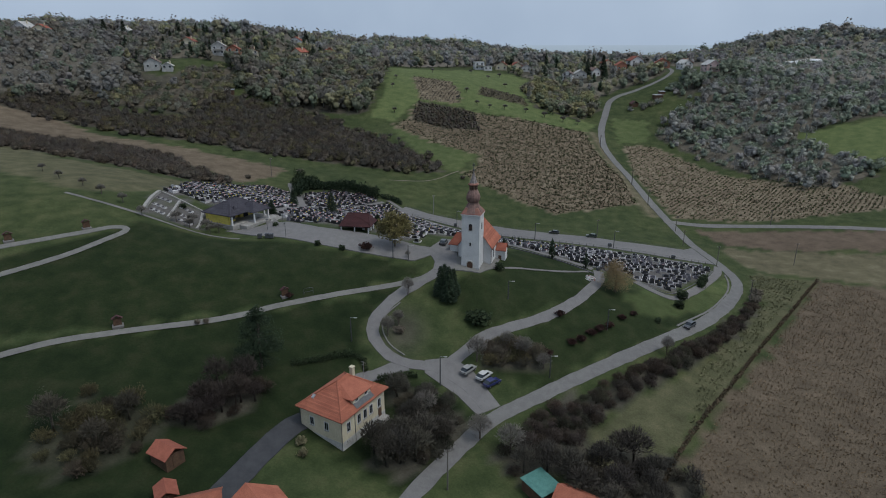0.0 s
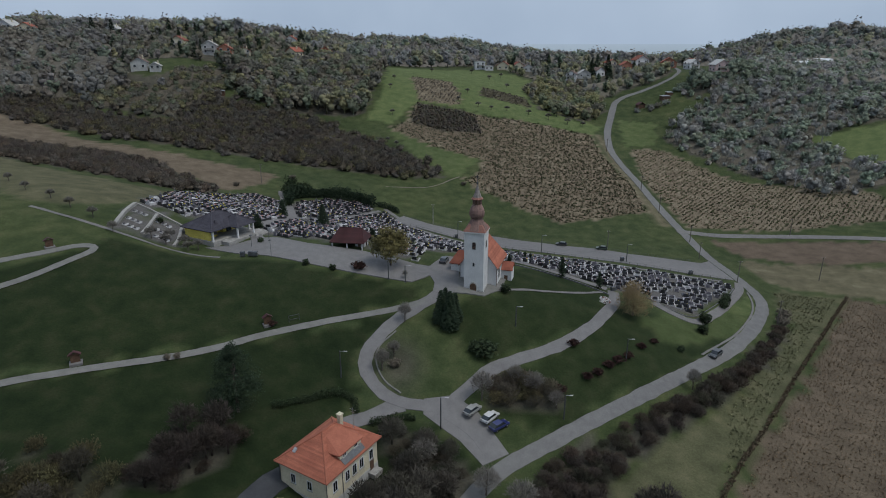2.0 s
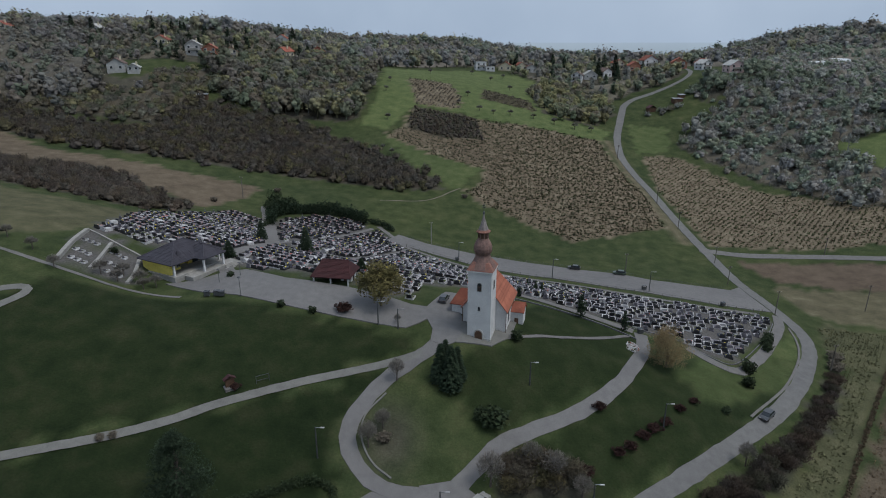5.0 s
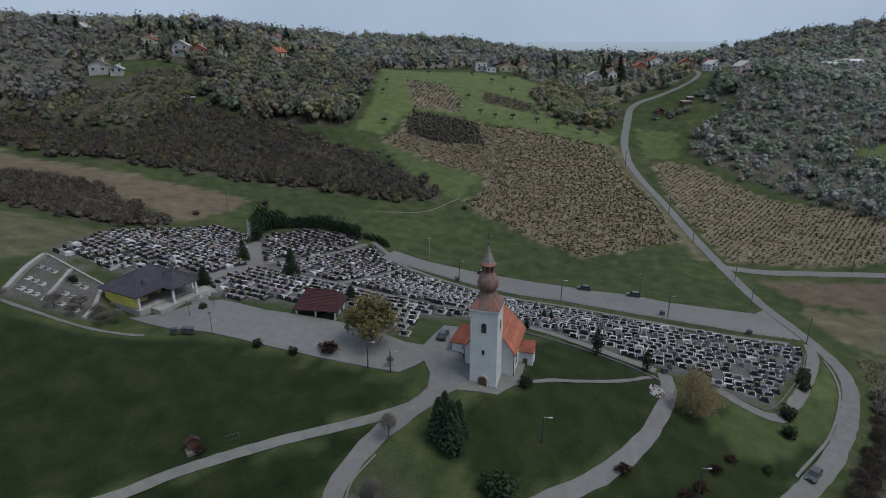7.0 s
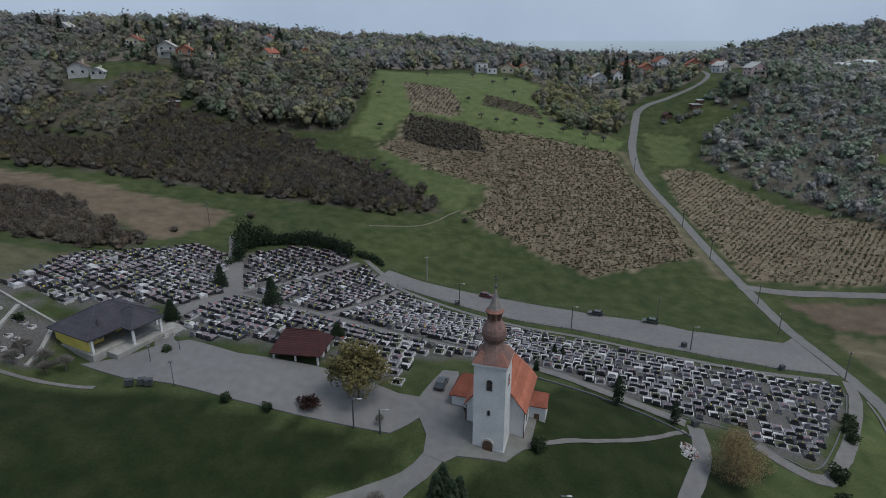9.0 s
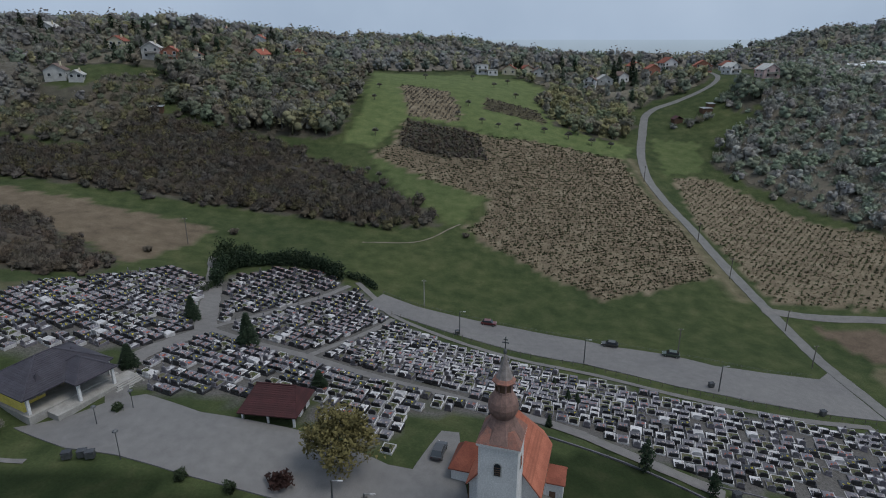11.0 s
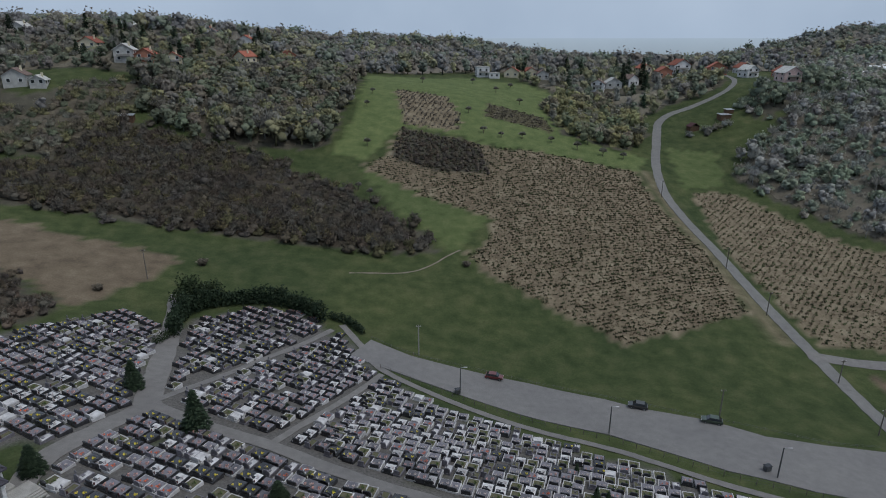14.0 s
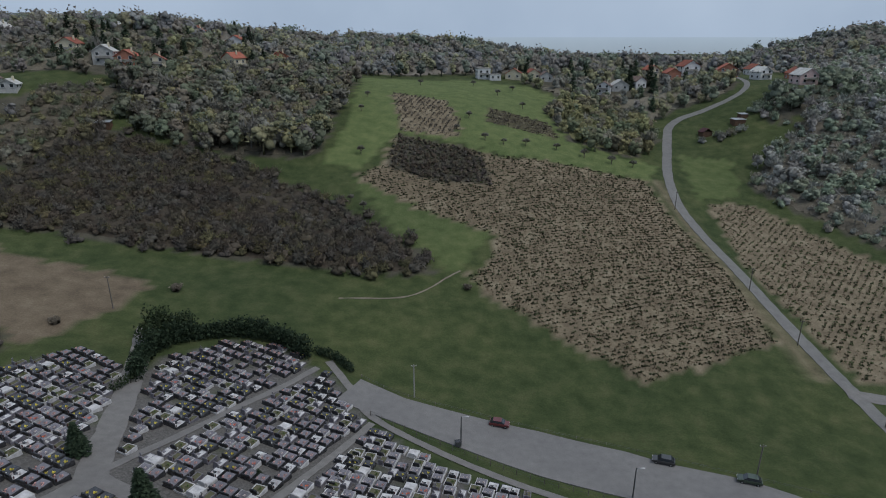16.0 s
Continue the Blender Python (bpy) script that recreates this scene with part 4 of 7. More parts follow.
def church():
    g = holder("church", 7.2, 150.6, -2.15, CHURCH_TURN)
    g.matrix_basis = g.matrix_basis @ Matrix.Scale(0.965, 4)
    tagged(g, "white plastered village church with orange roof and onion-domed tower", "church")
    # tower
    tw = 2.48
    part("tower", boxes((-tw, tw, 0, 2 * tw, -1.5, 15.6)), M_WHITE, g, "tall plain white plastered tower")
    bm = boxes((-tw - 0.12, tw + 0.12, -0.12, 2 * tw + 0.12, -1.5, 0.7))
    part("plinth", bm, M_GREYWALL, g, "grey plaster plinth")
    part("cornice", boxes((-tw - 0.28, tw + 0.28, -0.28, 2 * tw + 0.28, 15.3, 15.75), bevel=0.08), M_WHITE, g)
    part("portal", arch_panel(bmesh.new(), 2.0, 2.7, 0, -0.14, 0.0, 0.3), M_GREYWALL, g, "grey stone arched portal")
    part("door", arch_panel(bmesh.new(), 1.6, 2.4, 0, -0.2, 0.02, 0.3), M_WOOD, g, "dark wooden arched door")
    for z, w, h in ((11.3, 0.85, 1.8), (6.9, 0.4, 0.9)):
        win = part("window", arch_panel(bmesh.new(), w + 0.3, h + 0.3, 0, -0.03, z - 0.15, 0.12), M_GREYWALL, g, "arched tower opening")
        part("pane", arch_panel(bmesh.new(), w, h, 0, -0.07, z, 0.1), M_GLASS, win)
        if w > 0.5:
            for k in range(4):
                part("louvre", boxes((-w / 2 + 0.05, w / 2 - 0.05, -0.16, -0.08, z + 0.2 + 0.32 * k, z + 0.28 + 0.32 * k)), M_WOOD, win)
    for sx in (-1, 1):
        win = part("window", arch_panel(bmesh.new(), 1.1, 2.1, tw, sx * (tw + 0.02), 11.2, 0.12, "x"), M_GREYWALL, g)
        part("pane", arch_panel(bmesh.new(), 0.85, 1.8, tw, sx * (tw + 0.06), 11.3, 0.1, "x"), M_GLASS, win)
    # tower helm
    skirt = [(2.95, 15.9), (2.5, 16.5), (2.0, 17.2), (1.6, 17.9), (1.35, 18.4)]
    bm = lathe(bmesh.new(), skirt, 8, math.pi / 8, 1, 1, 0, tw)
    bm2 = bmesh.new()
    lathe(bm2, [(3.95, 15.72), (3.75, 15.9), (3.1, 16.5), (2.4, 17.1)], 4, math.pi / 4, 1, 1, 0, tw)
    part("helm_skirt", bm2, M_RUST, g, "patchy rusted shingle skirt of the helm")
    part("helm", bm, M_SHINGLE, g, "brown shingled helm roof")
    onion = [(1.3, 18.2), (1.6, 18.5), (1.85, 19.0), (1.92, 19.6), (1.78, 20.2), (1.45, 20.8), (1.15, 21.2), (1.1, 21.4)]
    part("onion_dome", lathe(bmesh.new(), onion, 16, 0, 1, 1, 0, tw), M_SHINGLE, g, "brown shingled onion dome")
    lantern = part("lantern", lathe(bmesh.new(), [(0.95, 21.35), (0.92, 22.5)], 8, math.pi / 8, 1, 1, 0, tw), M_WOOD, g, "dark open lantern stage")
    for k in range(8):
        a = math.pi / 8 + k * math.pi / 4
        part("post", lathe(bmesh.new(), [(0.11, 21.35), (0.11, 22.55)], 5, 0, 1, 1, 1.02 * math.cos(a), tw + 1.02 * math.sin(a)), M_SHINGLE, lantern)
    part("lantern_eave", lathe(bmesh.new(), [(1.45, 22.5), (1.5, 22.65), (1.1, 23.0)], 8, math.pi / 8, 1, 1, 0, tw), M_RUST, g, "rusty scalloped lantern eave")
    part("spire", lathe(bmesh.new(), [(1.1, 22.95), (0.66, 23.9), (0.34, 24.9), (0.08, 25.8)], 8, math.pi / 8, 1, 1, 0, tw), M_SPIRE, g, "weathered grey pointed spire")
    bm = lathe(bmesh.new(), [(0.03, 25.7), (0.2, 25.85), (0.26, 26.05), (0.2, 26.25), (0.03, 26.4)], 8, 0, 1, 1, 0, tw)
    box(bm, -0.05, 0.05, tw - 0.05, tw + 0.05, 26.3, 27.8)
    box(bm, -0.42, 0.42, tw - 0.05, tw + 0.05, 27.05, 27.17)
    box(bm, -0.27, 0.27, tw - 0.05, tw + 0.05, 27.4, 27.5)
    part("cross", bm, M_STEEL, g, "dark iron cross on a ball")
    # the whole helm is drawn out upwards
    for ob in g.children_recursive:
        if ob.name.split(".")[0] in ("helm_skirt", "helm", "onion_dome", "lantern", "post", "lantern_eave", "spire", "cross"):
            for v in ob.data.vertices:
                v.co.z = 15.7 + (v.co.z - 15.7) * 1.13
    # nave
    y0, y1, hw, eave, ridge = 5.0, 17.6, 4.75, 5.3, 11.6
    bm = boxes((-hw, hw, y0, y1 - 1.5, -2.5, eave))
    v = [bm.verts.new(p) for p in ((-hw, y0, eave), (hw, y0, eave), (0, y0, ridge - 0.2), (-hw, y0 + 0.4, eave), (hw, y0 + 0.4, eave), (0, y0 + 0.4, ridge - 0.2))]
    for q in ((0, 1, 2), (5, 4, 3), (1, 4, 5, 2), (0, 2, 5, 3)):
        bm.faces.new([v[i] for i in q])
    prism(bm, [(-hw, y1 - 1.5), (hw, y1 - 1.5), (hw - 1.6, y1 + 1.6), (-hw + 1.6, y1 + 1.6)], -2.5, eave)
    part("nave", bm, M_WHITE, g, "white plastered nave with polygonal end")
    e, yr = hw + 0.4, y1 - 3.2
    slope = (ridge - eave) / hw
    ez = eave - 0.4 * slope * 0.6
    bm = bmesh.new()
    roof_slab(bm, [(e, y0 - 0.3, ez), (e, y1 - 0.9, ez), (0, yr, ridge), (0, y0 - 0.3, ridge)])
    roof_slab(bm, [(-e, y1 - 0.9, ez), (-e, y0 - 0.3, ez), (0, y0 - 0.3, ridge), (0, yr, ridge)])
    roof_slab(bm, [(e, y1 - 0.9, ez), (e - 1.7, y1 + 2.1, ez), (0, yr, ridge)])
    roof_slab(bm, [(e - 1.7, y1 + 2.1, ez), (-e + 1.7, y1 + 2.1, ez), (0, yr, ridge)])
    roof_slab(bm, [(-e + 1.7, y1 + 2.1, ez), (-e, y1 - 0.9, ez), (0, yr, ridge)])
    rf = part("roof", bm, M_ORANGE, g, "orange clay tile roof")
    tile_rows(rf, M_ORANGE, (e, y0 - 0.3, ez), (e, y1 - 0.9, ez), (0, yr, ridge), (0, y0 - 0.3, ridge), 26)
    tile_rows(rf, M_ORANGE, (-e, y1 - 0.9, ez), (-e, y0 - 0.3, ez), (0, y0 - 0.3, ridge), (0, yr, ridge), 26)
    tile_rows(rf, M_ORANGE, (e, y1 - 0.9, ez), (e - 1.7, y1 + 2.1, ez), (0, yr, ridge), (0, yr, ridge), 26)
    part("ridge_tiles", boxes((-0.14, 0.14, y0 - 0.3, yr + 0.1, ridge - 0.05, ridge + 0.14), bevel=0.05), M_ORANGE2, rf)
    for s in (-1, 1):
        part("gutter", boxes((s * (e + 0.02) - 0.08, s * (e + 0.02) + 0.08, y0 - 0.3, y1 - 0.9, ez - 0.2, ez - 0.06)), M_WOOD, rf, "dark metal gutter")
        part("downpipe", boxes((s * (hw + 0.1) - 0.06, s * (hw + 0.1) + 0.06, y0 - 0.1, y0 + 0.02, -2.5, ez - 0.1)), M_WOOD, g, "dark downpipe")
        for yy in (8.2, 12.2):
            win = part("window", arch_panel(bmesh.new(), 1.4, 2.9, yy, s * (hw + 0.02), 1.4, 0.12, "x"), M_GREYWALL, g, "tall arched nave window")
            part("pane", arch_panel(bmesh.new(), 1.1, 2.6, yy, s * (hw + 0.05), 1.55, 0.1, "x"), M_GLASS, win)
    # side chapel on the west, sacristy on the east
    part("side_chapel", boxes((-hw - 3.6, -hw + 0.1, 8.6, 13.8, -2.0, 4.0)), M_WHITE, g, "white plastered side chapel")
    bm = bmesh.new()
    cx0, cx1, cz = -hw - 4.0, -hw + 0.6, 4.0
    roof_slab(bm, [(cx0, 8.2, cz), (cx1, 8.2, cz), (cx1, 11.2, cz + 2.9), (cx0 + 1.8, 11.2, cz + 2.9)])
    roof_slab(bm, [(cx1, 14.2, cz), (cx0, 14.2, cz), (cx0 + 1.8, 11.2, cz + 2.9), (cx1, 11.2, cz + 2.9)])
    roof_slab(bm, [(cx0, 14.2, cz), (cx0, 8.2, cz), (cx0 + 1.8, 11.2, cz + 2.9)])
    part("side_chapel_roof", bm, M_ORANGE2, g, "orange clay tile hipped roof")
    part("sacristy", boxes((hw - 0.1, hw + 2.8, 11.2, 14.6, -3.0, 2.6)), M_WHITE, g, "small white plastered sacristy")
    bm = bmesh.new()
    roof_slab(bm, [(hw - 0.1, 10.9, 2.6), (hw + 3.1, 10.9, 2.6), (hw + 3.1, 12.9, 4.4), (hw - 0.1, 12.9, 4.4)])
    roof_slab(bm, [(hw + 3.1, 14.9, 2.6), (hw - 0.1, 14.9, 2.6), (hw - 0.1, 12.9, 4.4), (hw + 3.1, 12.9, 4.4)])
    part("sacristy_roof", bm, M_ORANGE2, g, "orange tile gable roof")
    part("sacristy_door", boxes((hw + 0.9, hw + 1.8, 11.13, 11.22, -1.1, 1.0)), M_WOOD, g, "brown wooden door")
    return g


church()


# ---- buildings with hipped roofs ----
def hip_roof(g, name, x0, x1, y0, y1, z, rise, mat, label, along="y", rows=16):
    if along == "y":
        run = (x1 - x0) / 2
        a, b = ((x0 + x1) / 2, y0 + run, z + rise), ((x0 + x1) / 2, y1 - run, z + rise)
        planes = [((x1, y0), (x1, y1), b, a), ((x0, y1), (x0, y0), a, b), ((x0, y0), (x1, y0), a, a), ((x1, y1), (x0, y1), b, b)]
    else:
        run = (y1 - y0) / 2
        a, b = (x0 + run, (y0 + y1) / 2, z + rise), (x1 - run, (y0 + y1) / 2, z + rise)
        planes = [((x0, y0), (x1, y0), b, a), ((x1, y1), (x0, y1), a, b), ((x0, y1), (x0, y0), a, a), ((x1, y0), (x1, y1), b, b)]
    bm = bmesh.new()
    for p, q, r, s in planes:
        roof_slab(bm, [(*p, z), (*q, z), r] + ([s] if s != r else []), 0.16)
    ob = part(name, bm, mat, g, label)
    for p, q, r, s in planes:
        tile_rows(ob, mat, (*p, z), (*q, z), r, s, rows)
    for c, e in (((x0, y0, z), a), ((x1, y0, z), a if along == "y" else b), ((x0, y1, z), b if along == "y" else a), ((x1, y1, z), b)):
        v, f = [], []
        limb(v, f, np.array(c) + (0, 0, 0.06), np.array(e) + (0, 0, 0.06), 0.13, 0.13, 5)
        mesh_thing("hip_tiles", v, f, mat, ob)
    v, f = [], []
    limb(v, f, np.array(a) + (0, 0, 0.06), np.array(b) + (0, 0.001, 0.06), 0.14, 0.14, 5)
    mesh_thing("ridge_tiles", v, f, mat, ob)
    return ob


def wall_window(g, x, y, z, w, h, face, frame_mat=None, panes=2):
    """A framed window on a wall; face: 'x+', 'x-', 'y+' or 'y-'."""
    s = 1 if face[1] == "+" else -1
    def span(u0, u1, d0, d1, z0, z1):
        d0, d1 = sorted((s * d0, s * d1))
        return (x + d0, x + d1, y + u0, y + u1, z0, z1) if face[0] == "x" else (x + u0, x + u1, y + d0, y + d1, z0, z1)
    win = part("window", boxes(span(-w / 2 - 0.1, w / 2 + 0.1, -0.05, 0.04, z - 0.1, z + h + 0.1)), frame_mat or M_WHITE, g, "framed window")
    step = w / panes
    for k in range(panes):
        part("pane", boxes(span(-w / 2 + k * step + 0.04, -w / 2 + (k + 1) * step - 0.04, -0.02, 0.06, z + 0.04, z + h - 0.04)), M_GLASS, win)
    part("sill", boxes(span(-w / 2 - 0.15, w / 2 + 0.15, 0.0, 0.16, z - 0.2, z - 0.1)), M_CONCRETE, win)
    return win


def cream_house():
    g = holder("house", -18.05, 91.3, -14.0, -31.0)
    tagged(g, "cream plastered house with hipped orange tile roof and dormer", "house")
    W, D, H = 10.6, 13.4, 5.1
    x0, x1, y0, y1 = -W + 0.4, 0.0, 0.4, D
    # the corner that stands nearest the road is the origin; walls run back and to the west
    part("wall", boxes((x0, -0.3, 0.3, y1 - 0.3, -2.5, H)), M_CREAM, g, "cream plastered wall")
    part("plinth", boxes((x0 - 0.06, -0.24, 0.24, y1 - 0.24, -2.5, 0.3)), M_GREYWALL, g, "grey plinth")
    rf = hip_roof(g, "roof", x0 - 0.6, 0.3, -0.3, y1 + 0.3, H, 4.0, M_ORANGE, "orange clay tile hipped roof", "y", 22)
    for yy in (2.2, 5.2, 7.0, 8.8, 11.4):
        wall_window(g, -0.3, yy, 1.9, 0.95, 1.8, "x+")
    for yy in (1.8, 7.2):
        wall_window(g, -0.3, yy, -0.3, 0.9, 0.35, "x+", M_GREYWALL, 1)
    for xx in (-3.9, -7.4):
        wall_window(g, xx, 0.3, 1.9, 0.9, 1.6, "y-")
    part("door", boxes((-0.35, -0.22, 11.0, 12.0, -0.3, 1.8)), M_WOOD, g, "dark wooden door")
    part("step", boxes((-0.3, 1.2, 10.4, 12.6, -1.2, -0.3), bevel=0.03), M_CONCRETE, g, "concrete door step")
    # dormer
    dm = part("dormer", boxes((-3.4, -0.9, 4.4, 9.6, H + 0.6, H + 2.1)), M_CREAM, g, "low cream dormer")
    bm = bmesh.new()
    roof_slab(bm, [(-0.6, 4.0, H + 2.0), (-0.6, 10.0, H + 2.0), (-4.6, 8.6, H + 3.6), (-4.6, 5.4, H + 3.6)])
    roof_slab(bm, [(-0.6, 10.0, H + 2.0), (-3.4, 10.6, H + 2.2), (-4.6, 8.6, H + 3.6)])
    roof_slab(bm, [(-3.4, 3.4, H + 2.2), (-0.6, 4.0, H + 2.0), (-4.6, 5.4, H + 3.6)])
    part("dormer_roof", bm, M_ORANGE, dm, "orange tile dormer roof")
    part("apron", roof_slab(bmesh.new(), [(0.05, 4.4, H + 0.35), (0.05, 9.6, H + 0.35), (-0.92, 9.6, H + 1.0), (-0.92, 4.4, H + 1.0)], 0.06), M_STEEL, dm, "grey metal apron below the dormer")
    for yy in (5.5, 8.3):
        wall_window(dm, -0.9, yy, H + 1.05, 0.8, 0.8, "x+")
    part("chimney", boxes((-5.6, -4.9, 9.4, 10.1, H + 2.6, H + 4.9), (-5.7, -4.8, 9.3, 10.2, H + 4.75, H + 4.95)), M_CREAM, g, "cream plastered chimney")
    bm = boxes((-3.0, -2.94, 10.4, 10.46, H + 2.2, H + 6.4), (-3.6, -2.3, 10.41, 10.45, H + 6.1, H + 6.15), (-3.4, -2.5, 10.41, 10.45, H + 5.6, H + 5.65))
    part("aerial", bm, M_GALV, g, "thin roof aerial")
    part("skylight", roof_slab(bmesh.new(), [(-8.4, 1.5, H + 1.62), (-7.8, 1.5, H + 1.62), (-7.8, 2.1, H + 2.05), (-8.4, 2.1, H + 2.05)], 0.2), M_GALV, rf, "small roof hatch")
    for xx, yy in ((-0.25, 0.22), (x0, 0.22), (-0.25, 4.0)):
        part("downpipe", boxes((xx - 0.05, xx + 0.05, yy - 0.05, yy + 0.05, -1.5, H)), M_STEEL, g)
    return g


cream_house()


def chapel():
    g = holder("mortuary_chapel", -61.8, 169.6, 4.4, 62.0)
    tagged(g, "yellow mortuary chapel with dark hipped roof and porch columns", "chapel")
    H = 3.0
    part("floor_slab", boxes((-0.6, 14.2, -0.6, 11.4, -2.2, 0.12), bevel=0.03), M_CONCRETE, g, "pale concrete floor slab")
    part("wall", boxes((0.5, 7.4, 5.6, 10.8, -1.5, H), (-0.1, 0.5, 1.4, 10.8, -1.5, H), (0.5, 4.2, 3.2, 5.6, -1.5, H)), M_YELLOW, g, "yellow plastered wall")
    part("hall", boxes((7.4, 13.0, 4.4, 10.8, -1.5, H)), M_YELLOW, g, "yellow plastered hall wall")
    hip_roof(g, "roof", -0.9, 13.9, -0.4, 11.6, H, 3.3, M_SLATE, "dark slate-coloured hipped roof", "x", 18)
    hip_roof(g, "porch_roof", 5.6, 12.6, -3.2, 5.0, H - 0.02, 2.4, M_SLATE, "dark projecting porch roof", "y", 12)
    for x, y in ((0.0, 0.1), (6.2, -2.6), (12.0, -2.6), (13.2, 0.2)):
        part("column", boxes((x - 0.22, x + 0.22, y - 0.22, y + 0.22, -0.3, H), bevel=0.03), M_WHITE, g, "white square column")
    for x, y in ((2.0, 2.0), (9.8, 5.5)):
        part("roof_dormer", lathe(bmesh.new(), [(0.9, H + 0.9), (0.05, H + 2.2)], 4, math.pi / 4, 1, 1, x + 1, y), M_SLATE, g, "small triangular roof vent")
    for k, x in enumerate((1.6, 3.0)):
        wall_window(g, x + 0.6, 3.2, 0.9, 0.9, 1.4, "y-", M_CONCRETE)
    part("door", boxes((8.6, 10.4, 4.28, 4.42, 0.1, 2.4)), M_GLASS, g, "glazed dark double door")
    for k in range(4):
        part("step", boxes((10.4 + 0.42 * k, 15.8, -3.9 - 0.42 * (3 - k), -3.48 - 0.42 * (3 - k), -1.6, -1.0 + 0.16 * (k + 1)), bevel=0.01), M_CONCRETE, g, "pale stone step")
    part("terrace", boxes((2.0, 15.8, -3.5, -0.6, -2.0, -0.2), bevel=0.03), M_CONCRETE, g, "pale paved terrace")
    return g


chapel()


def red_pavilion():
    g = holder("pavilion", -30.2, 171.2, 0.9, -9.0)
    tagged(g, "open cemetery pavilion with dark red hipped roof and white posts", "pavilion")
    part("floor_slab", boxes((-0.4, 8.6, -0.4, 7.0, -1.5, 0.12), bevel=0.03), M_CONCRETE, g, "concrete floor slab")
    part("wall", boxes((0.4, 8.2, 4.4, 6.6, -1.0, 3.2), (5.6, 8.2, 2.6, 4.4, -1.0, 3.2)), M_WHITE, g, "white rear room")
    part("door", boxes((6.4, 7.3, 2.5, 2.62, 0.1, 2.2)), M_WOOD, g, "brown door")
    wall_window(g, 8.2, 4.4, 1.0, 0.9, 1.1, "x+", M_WOOD)
    bm = bmesh.new()
    z, r = 3.2, 6.3
    a, b = (1.2, 3.2, r), (7.6, 3.2, r)
    planes = ([(-0.6, -0.8, z), (9.0, -0.8, z), b, a], [(9.0, 7.2, z), (-0.6, 7.2, z), a, b], [(-0.6, 7.2, z), (-0.6, -0.8, z), a], [(9.0, -0.8, z), (9.0, 7.2, z), b])
    for pts in planes:
        roof_slab(bm, pts, 0.16)
    rf = part("roof", bm, M_REDBROWN, g, "dark red tiled hipped roof")
    for pts in planes:
        tile_rows(rf, M_REDBROWN, pts[0], pts[1], pts[2], pts[3] if len(pts) > 3 else pts[2], 15)
    part("ridge_tiles", boxes((1.1, 7.7, 3.08, 3.32, r - 0.04, r + 0.14), bevel=0.04), M_REDBROWN, rf)
    for x in (0.0, 4.1, 8.3):
        part("post", boxes((x - 0.17, x + 0.17, -0.3, 0.04, -0.6, z), bevel=0.02), M_WHITE, g, "white square post")
    part("bench", boxes((1.0, 3.4, 3.9, 4.3, 0.45, 0.52), (1.1, 1.2, 3.95, 4.25, 0.1, 0.45), (3.2, 3.3, 3.95, 4.25, 0.1, 0.45)), M_WOOD, g, "brown bench")
    return g


red_pavilion()


# ---- village and other houses ----
WALLS = {"white": M_WHITE, "cream": M_CREAM, "grey": M_GREYWALL, "brick": surface("brick_red_wall", (0.28, 0.12, 0.08), (0.38, 0.18, 0.12), 0.5, 8.0), "rose": surface("rose_plaster", (0.42, 0.31, 0.30), (0.52, 0.40, 0.38), 0.5, 8.0)}
ROOFS = {"orange": M_ORANGE2, "grey": M_GREYWALL, "brown": surface("brown_tiles", (0.10, 0.07, 0.06), (0.16, 0.115, 0.10), 0.5, 8.0), "flat": M_CONCRETE}
WORDS = {"white": "white-walled", "cream": "cream-walled", "grey": "grey-walled", "brick": "brick-red", "rose": "rose-plastered", "orange": "orange tile", "brown": "dark brown", "flat": "flat"}


